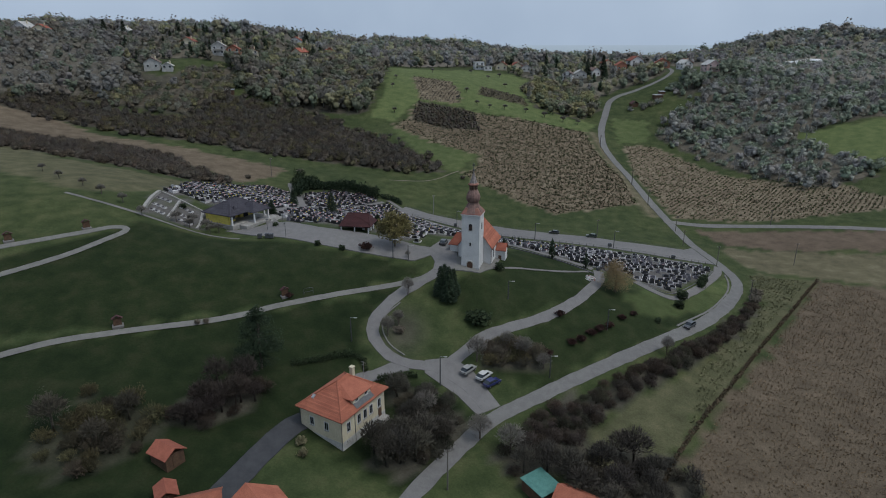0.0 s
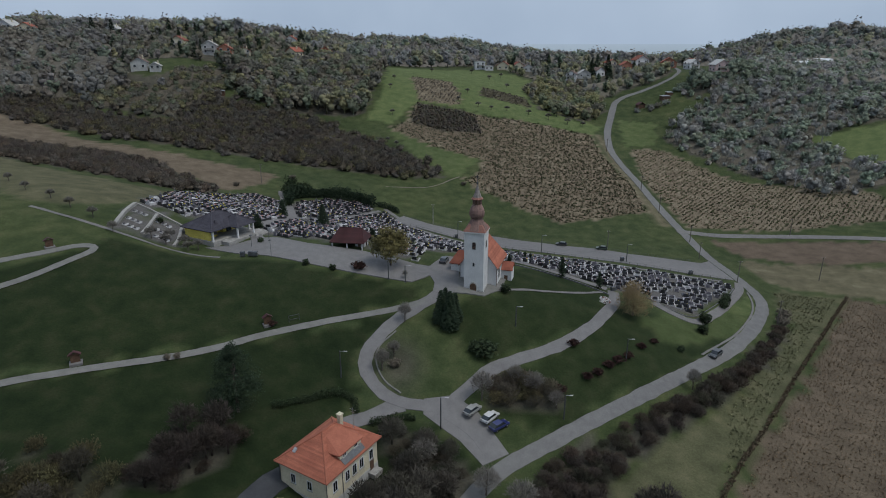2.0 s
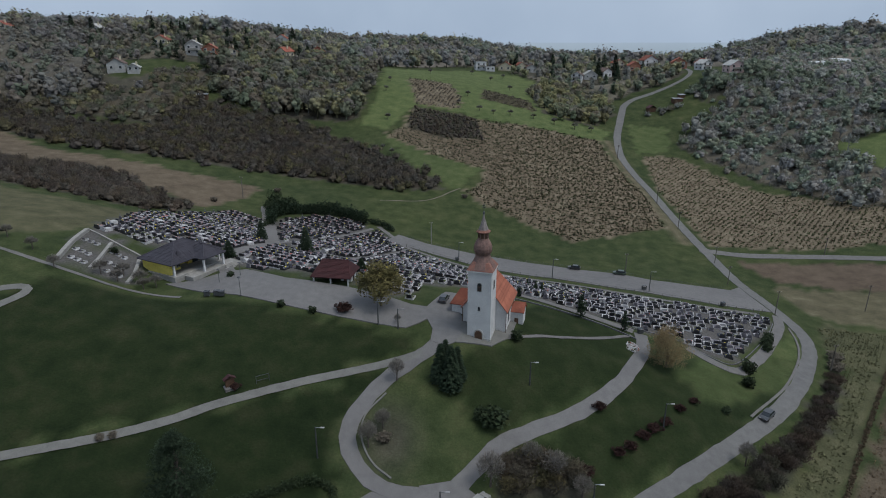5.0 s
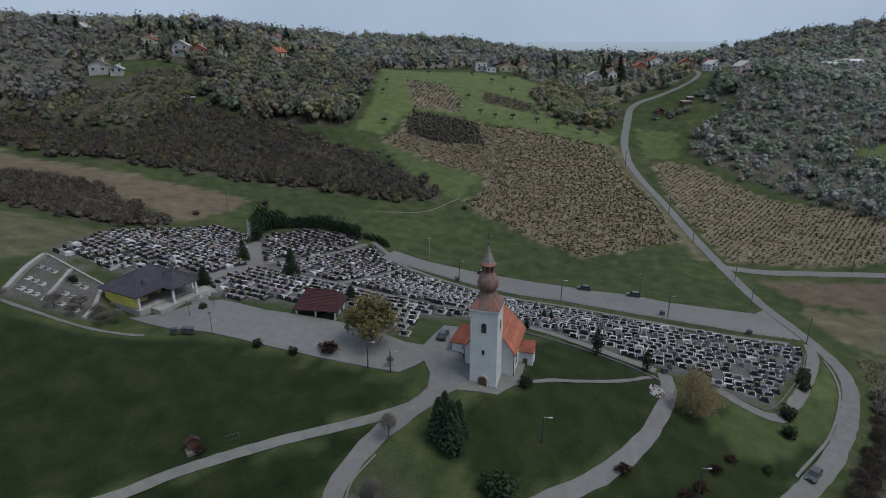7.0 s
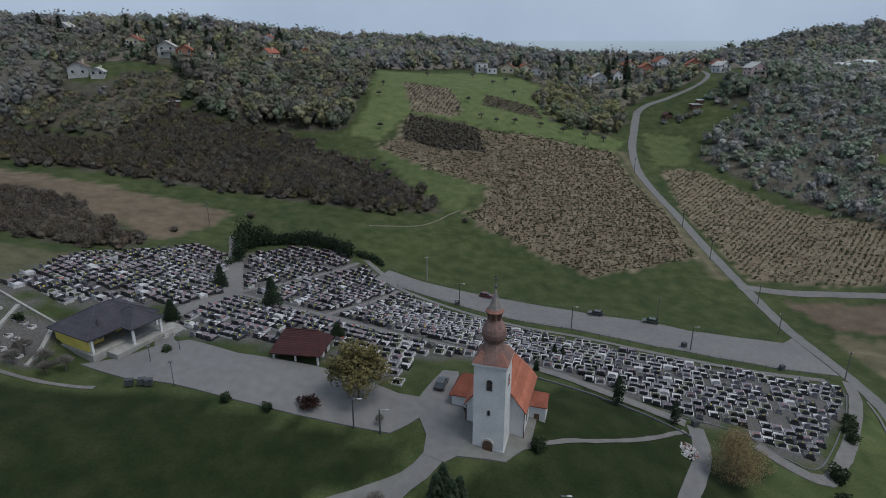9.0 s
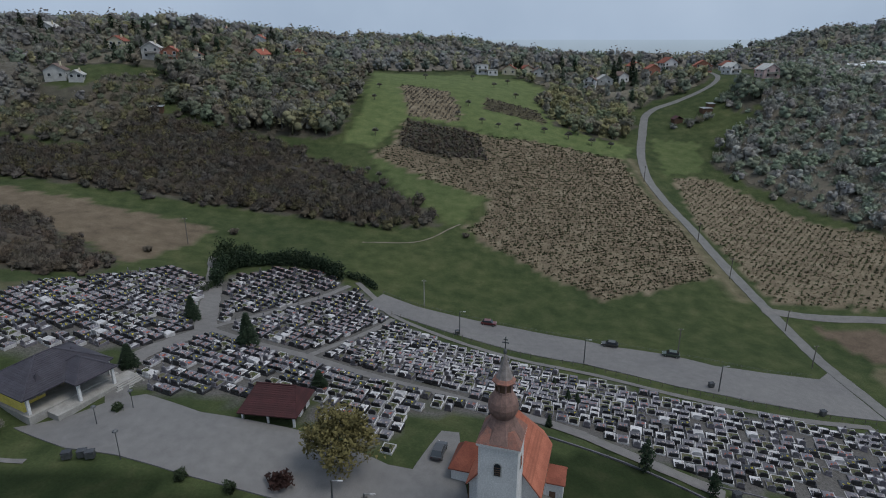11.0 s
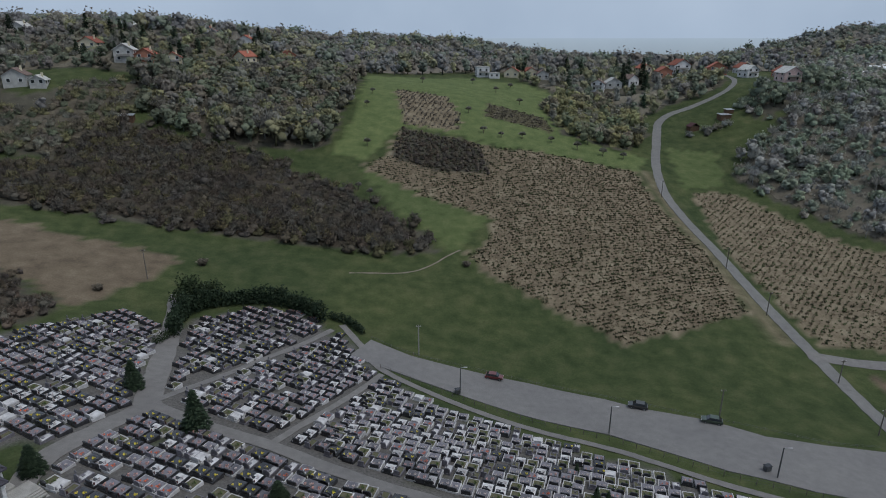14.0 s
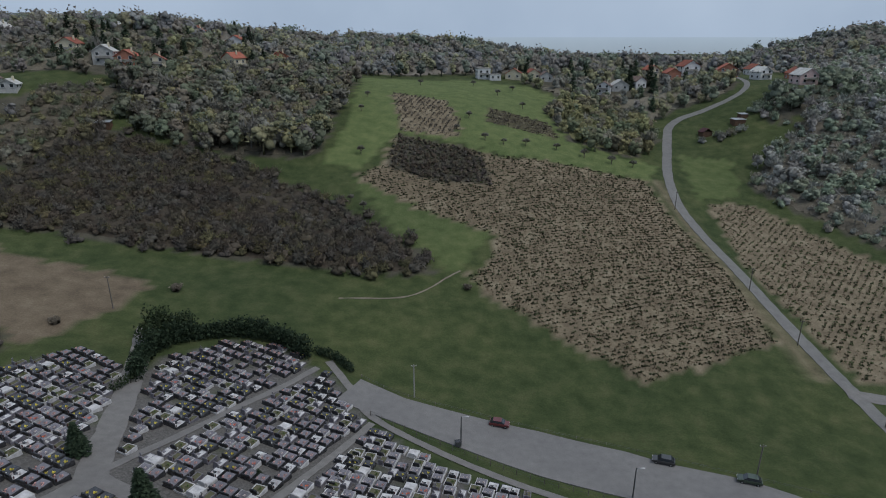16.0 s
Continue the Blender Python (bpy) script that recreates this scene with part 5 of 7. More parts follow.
def village_house(x, y, turn, w, d, h, wall, roof):
    z = min(height(x + a, y + b) for a in (-w / 2, w / 2) for b in (-d / 2, d / 2))
    top = height(x, y)
    g = holder("house", x, y, top, turn)
    tagged(g, f"{WORDS[wall]} village house with a {'grey' if roof == 'grey' else WORDS[roof]} roof", "house", "village houses")
    part("wall", boxes((-w / 2, w / 2, -d / 2, d / 2, z - top - 1, h)), WALLS[wall], g)
    if roof == "flat":
        part("roof", boxes((-w / 2 - 0.2, w / 2 + 0.2, -d / 2 - 0.2, d / 2 + 0.2, h, h + 0.35)), ROOFS[roof], g)
    else:
        r = h + 0.30 * w
        bm = bmesh.new()
        v = [bm.verts.new(p) for p in ((-w / 2, -d / 2, h), (w / 2, -d / 2, h), (0, -d / 2, r), (-w / 2, d / 2, h), (w / 2, d / 2, h), (0, d / 2, r))]
        for q in ((0, 1, 2), (5, 4, 3), (1, 4, 5, 2), (0, 2, 5, 3)):
            bm.faces.new([v[i] for i in q])
        part("gable", bm, WALLS[wall], g)
        bm = bmesh.new()
        roof_slab(bm, [(w / 2 + 0.5, -d / 2 - 0.6, h - 0.2), (w / 2 + 0.5, d / 2 + 0.6, h - 0.2), (0, d / 2 + 0.6, r + 0.15), (0, -d / 2 - 0.6, r + 0.15)], 0.22)
        roof_slab(bm, [(-w / 2 - 0.5, d / 2 + 0.6, h - 0.2), (-w / 2 - 0.5, -d / 2 - 0.6, h - 0.2), (0, -d / 2 - 0.6, r + 0.15), (0, d / 2 + 0.6, r + 0.15)], 0.22)
        rf = part("roof", bm, ROOFS[roof], g)
        part("chimney", boxes((w * 0.18, w * 0.18 + 0.7, 0, 0.7, h, r + 0.9)), M_CREAM, rf)
    storeys = 2 if h > 4.2 else 1
    for s in range(storeys):
        for xx in (-w / 4, w / 4):
            wall_window(g, xx, -d / 2, 1.0 + 2.7 * s, 1.3, 1.3, "y-", M_WHITE, 1)
        for yy in (-d / 4, d / 4):
            wall_window(g, -w / 2, yy, 1.0 + 2.7 * s, 1.2, 1.3, "x-", M_WHITE, 1)
            wall_window(g, w / 2, yy, 1.0 + 2.7 * s, 1.2, 1.3, "x+", M_WHITE, 1)
    if storeys == 2:
        part("balcony", boxes((-w / 3, w / 3, -d / 2 - 1.2, -d / 2, 2.6, 2.75), (-w / 3, w / 3, -d / 2 - 1.2, -d / 2 - 1.1, 2.75, 3.6)), M_CONCRETE, g)
    return g


for row in VILLAGE:
    village_house(*row)

# ---- woods ----
def stand(poly, spacing, size, kinds, seed, tint=(1, 1, 1), spread=0.25, avoid=()):
    """Trees of mixed kinds over an outline, sorted by the material that they wear."""
    rng = np.random.default_rng(seed)
    out = []
    for x, y in scatter(poly, spacing, seed, avoid=avoid):
        kind = kinds[int(rng.integers(0, len(kinds)))]
        t = tuple(np.clip(np.array(tint) * rng.uniform(1 - spread, 1 + spread) * rng.uniform(0.96, 1.04, 3), 0.2, 3.5))
        swell = 1 + 0.22 * math.sin(x / 16 + seed) * math.sin(y / 12 + 0.7 * seed)
        out.append((kind, x, y, size * swell * rng.uniform(0.75, 1.25), t))
    return out


stands = []
far_avoid = AVOID + [(x, y, 5.0) for x, y in spline([(98, 368), (103, 395), (112, 423), (120, 447), (131, 459), (147, 464), (167, 473), (180, 492), (190, 530)], 4.0)]
# tints of the east, shed and vale stands are lifted to paint in haze
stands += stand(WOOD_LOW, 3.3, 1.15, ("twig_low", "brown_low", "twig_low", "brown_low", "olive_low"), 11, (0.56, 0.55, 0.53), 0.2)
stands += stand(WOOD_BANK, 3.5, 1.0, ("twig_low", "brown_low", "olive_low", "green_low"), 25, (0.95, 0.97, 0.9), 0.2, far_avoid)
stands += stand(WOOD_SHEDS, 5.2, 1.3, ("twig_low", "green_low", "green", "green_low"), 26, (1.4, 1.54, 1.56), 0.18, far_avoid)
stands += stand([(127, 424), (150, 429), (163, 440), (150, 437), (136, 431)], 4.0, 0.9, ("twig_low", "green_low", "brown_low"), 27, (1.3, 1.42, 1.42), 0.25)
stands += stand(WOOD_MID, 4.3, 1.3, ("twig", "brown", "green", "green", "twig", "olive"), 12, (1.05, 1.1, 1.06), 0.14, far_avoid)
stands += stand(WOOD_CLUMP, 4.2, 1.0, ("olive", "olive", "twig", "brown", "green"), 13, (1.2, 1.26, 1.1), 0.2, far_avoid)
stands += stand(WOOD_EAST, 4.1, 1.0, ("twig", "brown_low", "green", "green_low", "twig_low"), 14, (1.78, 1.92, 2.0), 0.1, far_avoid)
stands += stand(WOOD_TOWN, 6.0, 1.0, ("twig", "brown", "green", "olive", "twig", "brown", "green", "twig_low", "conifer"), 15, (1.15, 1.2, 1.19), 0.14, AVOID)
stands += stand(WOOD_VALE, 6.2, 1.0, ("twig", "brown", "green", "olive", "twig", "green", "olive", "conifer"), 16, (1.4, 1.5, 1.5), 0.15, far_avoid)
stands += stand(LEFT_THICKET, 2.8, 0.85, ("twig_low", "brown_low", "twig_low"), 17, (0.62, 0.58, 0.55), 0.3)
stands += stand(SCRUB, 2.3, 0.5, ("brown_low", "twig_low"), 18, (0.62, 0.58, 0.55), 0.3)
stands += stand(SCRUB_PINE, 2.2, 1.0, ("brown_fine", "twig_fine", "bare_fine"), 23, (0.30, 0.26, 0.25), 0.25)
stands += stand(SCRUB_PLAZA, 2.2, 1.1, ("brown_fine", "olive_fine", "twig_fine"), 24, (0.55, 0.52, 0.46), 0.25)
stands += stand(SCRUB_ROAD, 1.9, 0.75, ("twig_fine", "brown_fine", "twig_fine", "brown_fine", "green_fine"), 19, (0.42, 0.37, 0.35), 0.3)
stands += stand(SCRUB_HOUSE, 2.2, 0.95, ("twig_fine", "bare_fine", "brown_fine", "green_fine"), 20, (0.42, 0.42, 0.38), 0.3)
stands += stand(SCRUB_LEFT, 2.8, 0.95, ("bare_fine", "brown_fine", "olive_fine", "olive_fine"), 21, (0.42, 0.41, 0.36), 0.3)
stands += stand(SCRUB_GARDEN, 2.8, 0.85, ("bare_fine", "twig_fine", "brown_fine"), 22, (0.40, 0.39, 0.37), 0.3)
# haze is put into these far tints, paler and bluer than the leaves
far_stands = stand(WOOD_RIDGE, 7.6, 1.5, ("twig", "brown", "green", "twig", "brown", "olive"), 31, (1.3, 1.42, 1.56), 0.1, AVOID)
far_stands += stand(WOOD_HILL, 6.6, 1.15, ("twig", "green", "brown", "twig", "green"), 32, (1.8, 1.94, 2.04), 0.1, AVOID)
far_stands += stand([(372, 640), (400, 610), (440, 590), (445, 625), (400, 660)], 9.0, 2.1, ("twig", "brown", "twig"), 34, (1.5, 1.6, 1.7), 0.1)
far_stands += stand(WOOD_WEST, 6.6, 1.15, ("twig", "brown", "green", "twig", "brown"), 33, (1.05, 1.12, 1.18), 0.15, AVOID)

def undergrowth(poly, tall, tint, mat, seed, avoid=()):
    """The closed brushwood between the trunks of a stand: an uneven leafy mass that sinks to the ground at its rim."""
    rng = np.random.default_rng(seed)
    o = np.array(poly, float)
    step = 2.2 if tall < 2.5 else 3.0
    X, Y = np.meshgrid(np.arange(o[:, 0].min(), o[:, 0].max() + step, step), np.arange(o[:, 1].min(), o[:, 1].max() + step, step))
    X, Y = X + rng.uniform(-0.35, 0.35, X.shape) * step, Y + rng.uniform(-0.35, 0.35, X.shape) * step
    ok = inside(poly, X, Y)
    for ax, ay, r in avoid:
        ok &= np.hypot(X - ax, Y - ay) > r
    ok[0], ok[-1], ok[:, 0], ok[:, -1] = False, False, False, False
    depth, ring = np.zeros(X.shape), ok
    for k in range(4):
        ring = ring & np.roll(ring, 1, 0) & np.roll(ring, -1, 0) & np.roll(ring, 1, 1) & np.roll(ring, -1, 1)
        depth += ring / 4
    Z = heights(X, Y) + np.where(depth > 0, tall * depth * rng.uniform(0.5, 1.3, X.shape), -0.3)
    ny, nx = X.shape
    idx = np.arange(nx * ny).reshape(ny, nx)
    keep = (ok[:-1, :-1] & ok[:-1, 1:] & ok[1:, 1:] & ok[1:, :-1]).ravel()
    q = np.stack([idx[:-1, :-1], idx[:-1, 1:], idx[1:, 1:], idx[1:, :-1]], -1).reshape(-1, 4)[keep]
    tris = np.concatenate([q[:, [0, 1, 2]], q[:, [0, 2, 3]]])
    shade = rng.uniform(0.82, 1.12, X.size)[:, None] * np.array(tint)
    up = rng.normal(0, 0.25, (X.size, 3)) + (0, 0, 1)
    ob = tri_mesh("undergrowth", np.stack([X, Y, Z], -1).reshape(-1, 3), tris, mat, np.column_stack([shade, np.ones(X.size)]), None, up)
    return tagged(ob, "dense brown and grey-green brushwood between the trees", "undergrowth", kind="stuff")


# the brushwood tints of ridge, hill and west carry painted haze as well
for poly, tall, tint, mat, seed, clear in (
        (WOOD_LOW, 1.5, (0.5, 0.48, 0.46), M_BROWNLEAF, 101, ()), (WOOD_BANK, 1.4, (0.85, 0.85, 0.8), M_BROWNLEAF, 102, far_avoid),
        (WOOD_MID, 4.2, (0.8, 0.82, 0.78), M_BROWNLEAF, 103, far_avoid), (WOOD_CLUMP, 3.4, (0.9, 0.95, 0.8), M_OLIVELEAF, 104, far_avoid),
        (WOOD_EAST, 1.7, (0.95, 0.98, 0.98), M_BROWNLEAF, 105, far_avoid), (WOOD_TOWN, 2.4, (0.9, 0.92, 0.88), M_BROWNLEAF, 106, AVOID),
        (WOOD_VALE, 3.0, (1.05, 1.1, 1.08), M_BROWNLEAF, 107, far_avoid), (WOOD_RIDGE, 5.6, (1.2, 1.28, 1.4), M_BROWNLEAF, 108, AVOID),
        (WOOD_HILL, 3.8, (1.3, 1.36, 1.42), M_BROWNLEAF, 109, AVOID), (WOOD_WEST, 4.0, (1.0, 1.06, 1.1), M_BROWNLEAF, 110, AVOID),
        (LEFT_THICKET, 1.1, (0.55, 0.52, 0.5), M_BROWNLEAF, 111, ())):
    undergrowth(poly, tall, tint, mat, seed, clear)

SKIN = {"twig": ("bare", M_TWIG, "bare grey-brown trees"), "brown": ("mass", M_BROWNLEAF, "brown autumn trees"), "green": ("mass", M_GREENLEAF, "dull grey-green trees"), "olive": ("mass", M_OLIVELEAF, "faded olive autumn trees"), "conifer": ("conifer", M_CONIFER, "dark conifers"),
        "twig_low": ("thicket", M_TWIG, "bare grey-brown thicket"), "brown_low": ("thicket", M_BROWNLEAF, "brown thicket"), "green_low": ("thicket", M_GREENLEAF, "dull grey-green thicket"), "olive_low": ("thicket", M_OLIVELEAF, "faded olive thicket"),
        "twig_fine": ("fine_thicket", M_TWIG, "dense bare brown brushwood"), "brown_fine": ("fine_thicket", M_BROWNLEAF, "dense brown brushwood"), "green_fine": ("fine_thicket", M_GREENLEAF, "dense dull green brushwood"), "olive_fine": ("fine_thicket", M_OLIVELEAF, "dense olive brushwood"), "bare_fine": ("fine_bare", M_TWIG, "bare fine-twigged trees")}
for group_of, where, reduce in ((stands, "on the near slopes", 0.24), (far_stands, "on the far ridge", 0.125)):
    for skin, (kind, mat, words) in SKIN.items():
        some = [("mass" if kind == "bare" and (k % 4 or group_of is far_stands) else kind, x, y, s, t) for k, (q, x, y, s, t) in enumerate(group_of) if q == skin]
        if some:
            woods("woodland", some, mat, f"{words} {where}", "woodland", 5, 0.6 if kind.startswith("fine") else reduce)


# ---- single trees and shrubs ----
def tree_thing(name, kind, seed, mat, label, category="tree"):
    """A tree of its own with trunk and crown, standing at the origin."""
    g = holder(name, 0, 0, 0)
    v, f, c = tree_parts(kind, seed)
    mesh_thing("trunk", v, f, M_BARK, g)
    tri_mesh("crown", c, np.arange(len(c)).reshape(-1, 3), mat, np.ones((len(c), 4)), g, 0.6 * rounding(c))
    return tagged(g, label, category)


def put(ob, x, y, s=1.0, turn=0.0, wide=1.0, first=False):
    ob.scale = (s * wide, s * wide, s)
    m = pose(x, y, height(x, y) + 0.02, 0, 0, turn)
    if first:
        ob.matrix_basis = m @ Matrix.Diagonal((s * wide, s * wide, s, 1))
        return ob
    return copy_thing(ob, m)


def plant_all(name, kind, seed, mat, label, category, spots, group=""):
    ob = tree_thing(name, kind, seed, mat, label, category)
    if group:
        tagged(ob, group=group)
    for k, (x, y, s, wide) in enumerate(spots[1:]):
        put(ob, x, y, s, 67.0 * k, wide)
    x, y, s, wide = spots[0]
    put(ob, x, y, s, 20.0, wide, True)


def dense_tree(name, x, y, blobs, count, size, mat, label, trunk=(0.32, 3.0), seed=4):
    """A leafy tree with a full uneven crown of several clumps."""
    rng = np.random.default_rng(seed)
    g = holder(name, x, y, height(x, y))
    v, f = [], []
    limb(v, f, (0, 0, -0.4), (0.1, 0, trunk[1]), trunk[0], trunk[0] * 0.7, 7)
    for bx, by, bz, *_ in blobs:
        limb(v, f, (0.1, 0, trunk[1] * 0.8), (bx * 0.8, by * 0.8, bz), trunk[0] * 0.45, 0.03, 5)
    mesh_thing("trunk", v, f, M_BARK, g)
    c = np.concatenate([crown_tris(rng, count, (r, r, rz), (bx, by, bz), size, hollow=0.3) for bx, by, bz, r, rz in blobs])
    tri_mesh("crown", c, np.arange(len(c)).reshape(-1, 3), mat, np.ones((len(c), 4)), g, 0.6 * rounding(c))
    return tagged(g, label, "tree")


dense_tree("plane_tree", -13.6, 161.0, [(0, 0, 6.6, 3.6, 3.4), (-3.2, 0.6, 5.2, 2.6, 2.4), (3.1, -0.3, 5.3, 2.7, 2.4), (0.6, 2.6, 6.0, 2.7, 2.6), (0.2, -2.7, 4.8, 2.7, 2.3), (-0.8, 0.2, 8.6, 2.2, 1.9), (2.2, 0.8, 7.4, 2.0, 1.8), (-2.4, -0.6, 7.0, 2.0, 1.8)], 640, 0.25, M_PLANELEAF, "broad tree with olive-yellow autumn leaves on the forecourt", (0.3, 2.8))
dense_tree("weeping_birch", 47.2, 152.6, [(0, 0, 5.0, 3.2, 4.0), (-2.2, 0.4, 3.8, 2.4, 3.2), (2.3, -0.4, 3.8, 2.5, 3.2), (0.3, 1.6, 6.6, 2.2, 2.6), (0, -1.9, 3.4, 2.4, 2.8), (-1.2, 0.6, 6.4, 1.9, 2.2)], 1500, 0.11, M_TANLEAF, "pale tan weeping tree above the lower lane", (0.2, 3.0), 9)
plant_all("spruce", "conifer", 3, M_CONIFER, "dark green spruce on the church lawn", "tree", [(-0.6, 140.0, 0.80, 1.05), (1.4, 138.4, 0.92, 1.0), (2.6, 140.3, 0.72, 1.1), (0.4, 142.0, 0.7, 1.1)], "spruces by the lane")
dense_tree("pine", -37.5, 110.0, [(0, 0, 12.6, 1.5, 1.5), (0.8, 0.3, 10.6, 2.6, 1.3), (-1.4, 0.2, 9.8, 2.4, 1.2), (1.6, -0.6, 8.0, 3.0, 1.3), (-1.8, 0.9, 7.2, 3.1, 1.3), (0.4, -2.0, 6.4, 3.0, 1.3), (-2.2, -1.0, 4.8, 3.0, 1.3), (2.3, 0.8, 5.0, 3.1, 1.3), (0.2, 1.8, 4.4, 3.1, 1.3), (0.5, -1.4, 2.8, 3.3, 1.2), (-0.8, 0.8, 11.4, 1.8, 1.2)], 800, 0.15, M_CONIFER, "large dark layered pine beside the meadow path", (0.3, 10.0), 8)
plant_all("bush", "bush", 37, M_OLIVELEAF, "yellowish garden shrub on grass", "shrub", [(29.2, 95.0, 1.9, 1.0), (31.0, 92.0, 1.6, 1.0), (-25.6, 91.4, 1.2, 0.8), (-24.6, 88.6, 1.2, 0.7)], "yellowish shrubs")
plant_all("spruce", "conifer", 12, M_CONIFER, "dark green spruce among the graves", "tree", [(-54.4, 212.5, 0.58, 1.35), (-38.3, 200.0, 0.75, 1.25), (-54.6, 185.3, 0.45, 1.6), (-20.6, 182.4, 0.36, 1.8)], "cemetery conifers")
plant_all("spruce", "conifer", 15, M_CONIFER, "dark far spruce by the houses", "tree", [(57, 530, 1.0, 0.9), (118, 512, 1.5, 0.9), (132, 517, 1.6, 0.9), (-112, 520, 1.4, 0.9), (-128, 545, 1.3, 0.9), (-240, 480, 1.5, 1.0), (-265, 500, 1.4, 1.0)], "village conifers")
plant_all("bare_tree", "fine_bare", 61, M_TWIG, "bare grey tree beside the lane", "tree", [(7.6, 120.5, 1.0, 0.9), (-8.8, 139.6, 0.75, 0.8), (-12.8, 125.8, 0.8, 0.8), (-10.6, 129.5, 0.62, 0.9), (53.6, 128.6, 0.75, 0.8), (7.2, 99.6, 0.85, 1.1), (12.8, 96.5, 0.95, 1.1), (-9.6, 155.0, 0.35, 0.8), (18.2, 122.5, 0.8, 1.1), (14.8, 124.6, 0.7, 1.0), (22.5, 119.5, 0.6, 1.1), (-3.6, 104.5, 0.9, 1.0)], "bare roadside trees")
plant_all("bare_tree", "bare", 64, M_TWIG, "small bare fruit tree in the pasture", "tree", [(10, 405, 0.42, 1.3), (22, 398, 0.5, 1.3), (30, 396, 0.4, 1.4), (40, 398, 0.5, 1.3), (54, 400, 0.45, 1.4), (66, 398, 0.6, 1.2), (78, 397, 0.6, 1.2), (88, 398, 0.5, 1.3), (16, 420, 0.5, 1.2), (45, 450, 0.5, 1.2), (34, 470, 0.5, 1.2), (22, 492, 0.5, 1.2), (-8, 480, 0.5, 1.2), (44, 488, 0.5, 1.2), (-30, 380, 0.55, 1.1), (-34, 420, 0.45, 1.2), (-33, 440, 0.45, 1.2), (-60, 338, 0.5, 1.1), (-30, 345, 0.45, 1.1), (-25, 340, 0.5, 1.0)], "pasture fruit trees")
plant_all("bare_tree", "bare", 66, M_TWIG, "small bare tree along the cemetery edge", "tree", [(-68, 166, 0.5, 1.3), (-64.5, 165.5, 0.45, 1.3), (-72.5, 167.5, 0.5, 1.3), (-72, 164, 0.42, 1.2), (-66, 163, 0.42, 1.2), (-76, 165, 0.5, 1.2), (-84, 162, 0.45, 1.1), (-92, 168, 0.45, 1.1), (-100, 172, 0.45, 1.1), (-108, 177, 0.4, 1.1), (-118, 182, 0.4, 1.1), (-128, 190, 0.4, 1.1)], "bare hedge trees")
plant_all("thuja", "column", 21, M_CONIFER, "slim dark thuja column by the cemetery walk", "shrub", [(32.2, 168.2, 1.25, 0.95), (41.6, 164.8, 1.0, 0.95)], "thuja columns")
plant_all("evergreen", "conifer", 22, M_CONIFER, "dark evergreen between graves", "shrub", [(25.6, 193.4, 0.28, 1.1), (27.2, 192.6, 0.26, 1.1), (24.6, 202.4, 0.24, 1.0), (19, 178.6, 0.24, 1.1), (-27.2, 212.8, 0.14, 2.0)], "grave evergreens")
plant_all("bush", "bush", 31, M_HEDGE, "round dark evergreen bush on grass", "shrub", [(9.0, 131.5, 2.2, 1.05), (6.8, 132.5, 1.5, 1.0), (15.2, 152.2, 1.3, 1.0), (68.2, 158.4, 1.7, 1.0), (65.2, 152.2, 1.5, 0.9), (80.5, 173.6, 1.7, 0.9), (79.0, 170.6, 1.4, 0.9), (82.2, 176.6, 1.5, 0.9), (-34.8, 158.2, 0.9, 1.0), (-27.8, 156.8, 0.9, 1.0), (-78.5, 176.0, 1.0, 1.0), (55.8, 141.6, 0.9, 1.0), (-50.0, 172.2, 0.8, 1.1)], "dark round bushes")
plant_all("bush", "bush", 33, M_REDLEAF, "dark red-leaved garden bush on grass", "shrub", [(-21.3, 158.0, 1.5, 1.15), (30.5, 127.5, 1.1, 1.0), (33.0, 129.0, 1.0, 1.2), (36.0, 131.6, 1.0, 1.3), (38.6, 133.4, 1.1, 1.2), (41.4, 135.4, 1.0, 1.1), (24.0, 123.4, 1.2, 1.1), (29.2, 136.8, 1.0, 1.2), (45.6, 139.6, 0.9, 1.2), (49.5, 142.5, 0.8, 1.2), (-37.2, 133.9, 0.9, 1.0)], "dark red bushes")
plant_all("bush", "bush", 35, M_BROWNLEAF, "brown leafless shrub on rough grass", "shrub", [(97, 172, 1.6, 1.1), (94, 167, 1.6, 1.1), (9.7, 294.2, 1.2, 1.0), (-67.5, 281, 1.4, 1.0), (-84.5, 257, 1.2, 1.0), (-10.2, 127.2, 1.2, 1.0), (-52.2, 120.4, 0.8, 0.8), (-53.8, 119.6, 0.8, 0.8)], "brown shrubs")


# ---- hedges ----
def hedge(name, line, width, tall, mat, label, dens=36, size=0.2, ragged=0.3, tint=(1, 1, 1)):
    """A clipped or grown hedge along a line: a crowd of leaf clumps over an inner core."""
    rng = np.random.default_rng(int(len(line) * 17 + tall * 10))
    p = spline(line, 0.8)
    z = heights(p[:, 0], p[:, 1])
    V = []
    for (x, y), h in zip(p, z):
        t = tall * rng.uniform(1 - ragged, 1 + ragged)
        V.append(crown_tris(rng, dens, (width * 0.6, width * 0.6, t * 0.52), (x, y, h + t * 0.5), size, hollow=0.35))
    V = np.concatenate(V)
    ob = tri_mesh(name, V, np.arange(len(V)).reshape(-1, 3), mat, np.tile((*tint, 1), (len(V), 1)))
    return tagged(ob, label, "hedge")


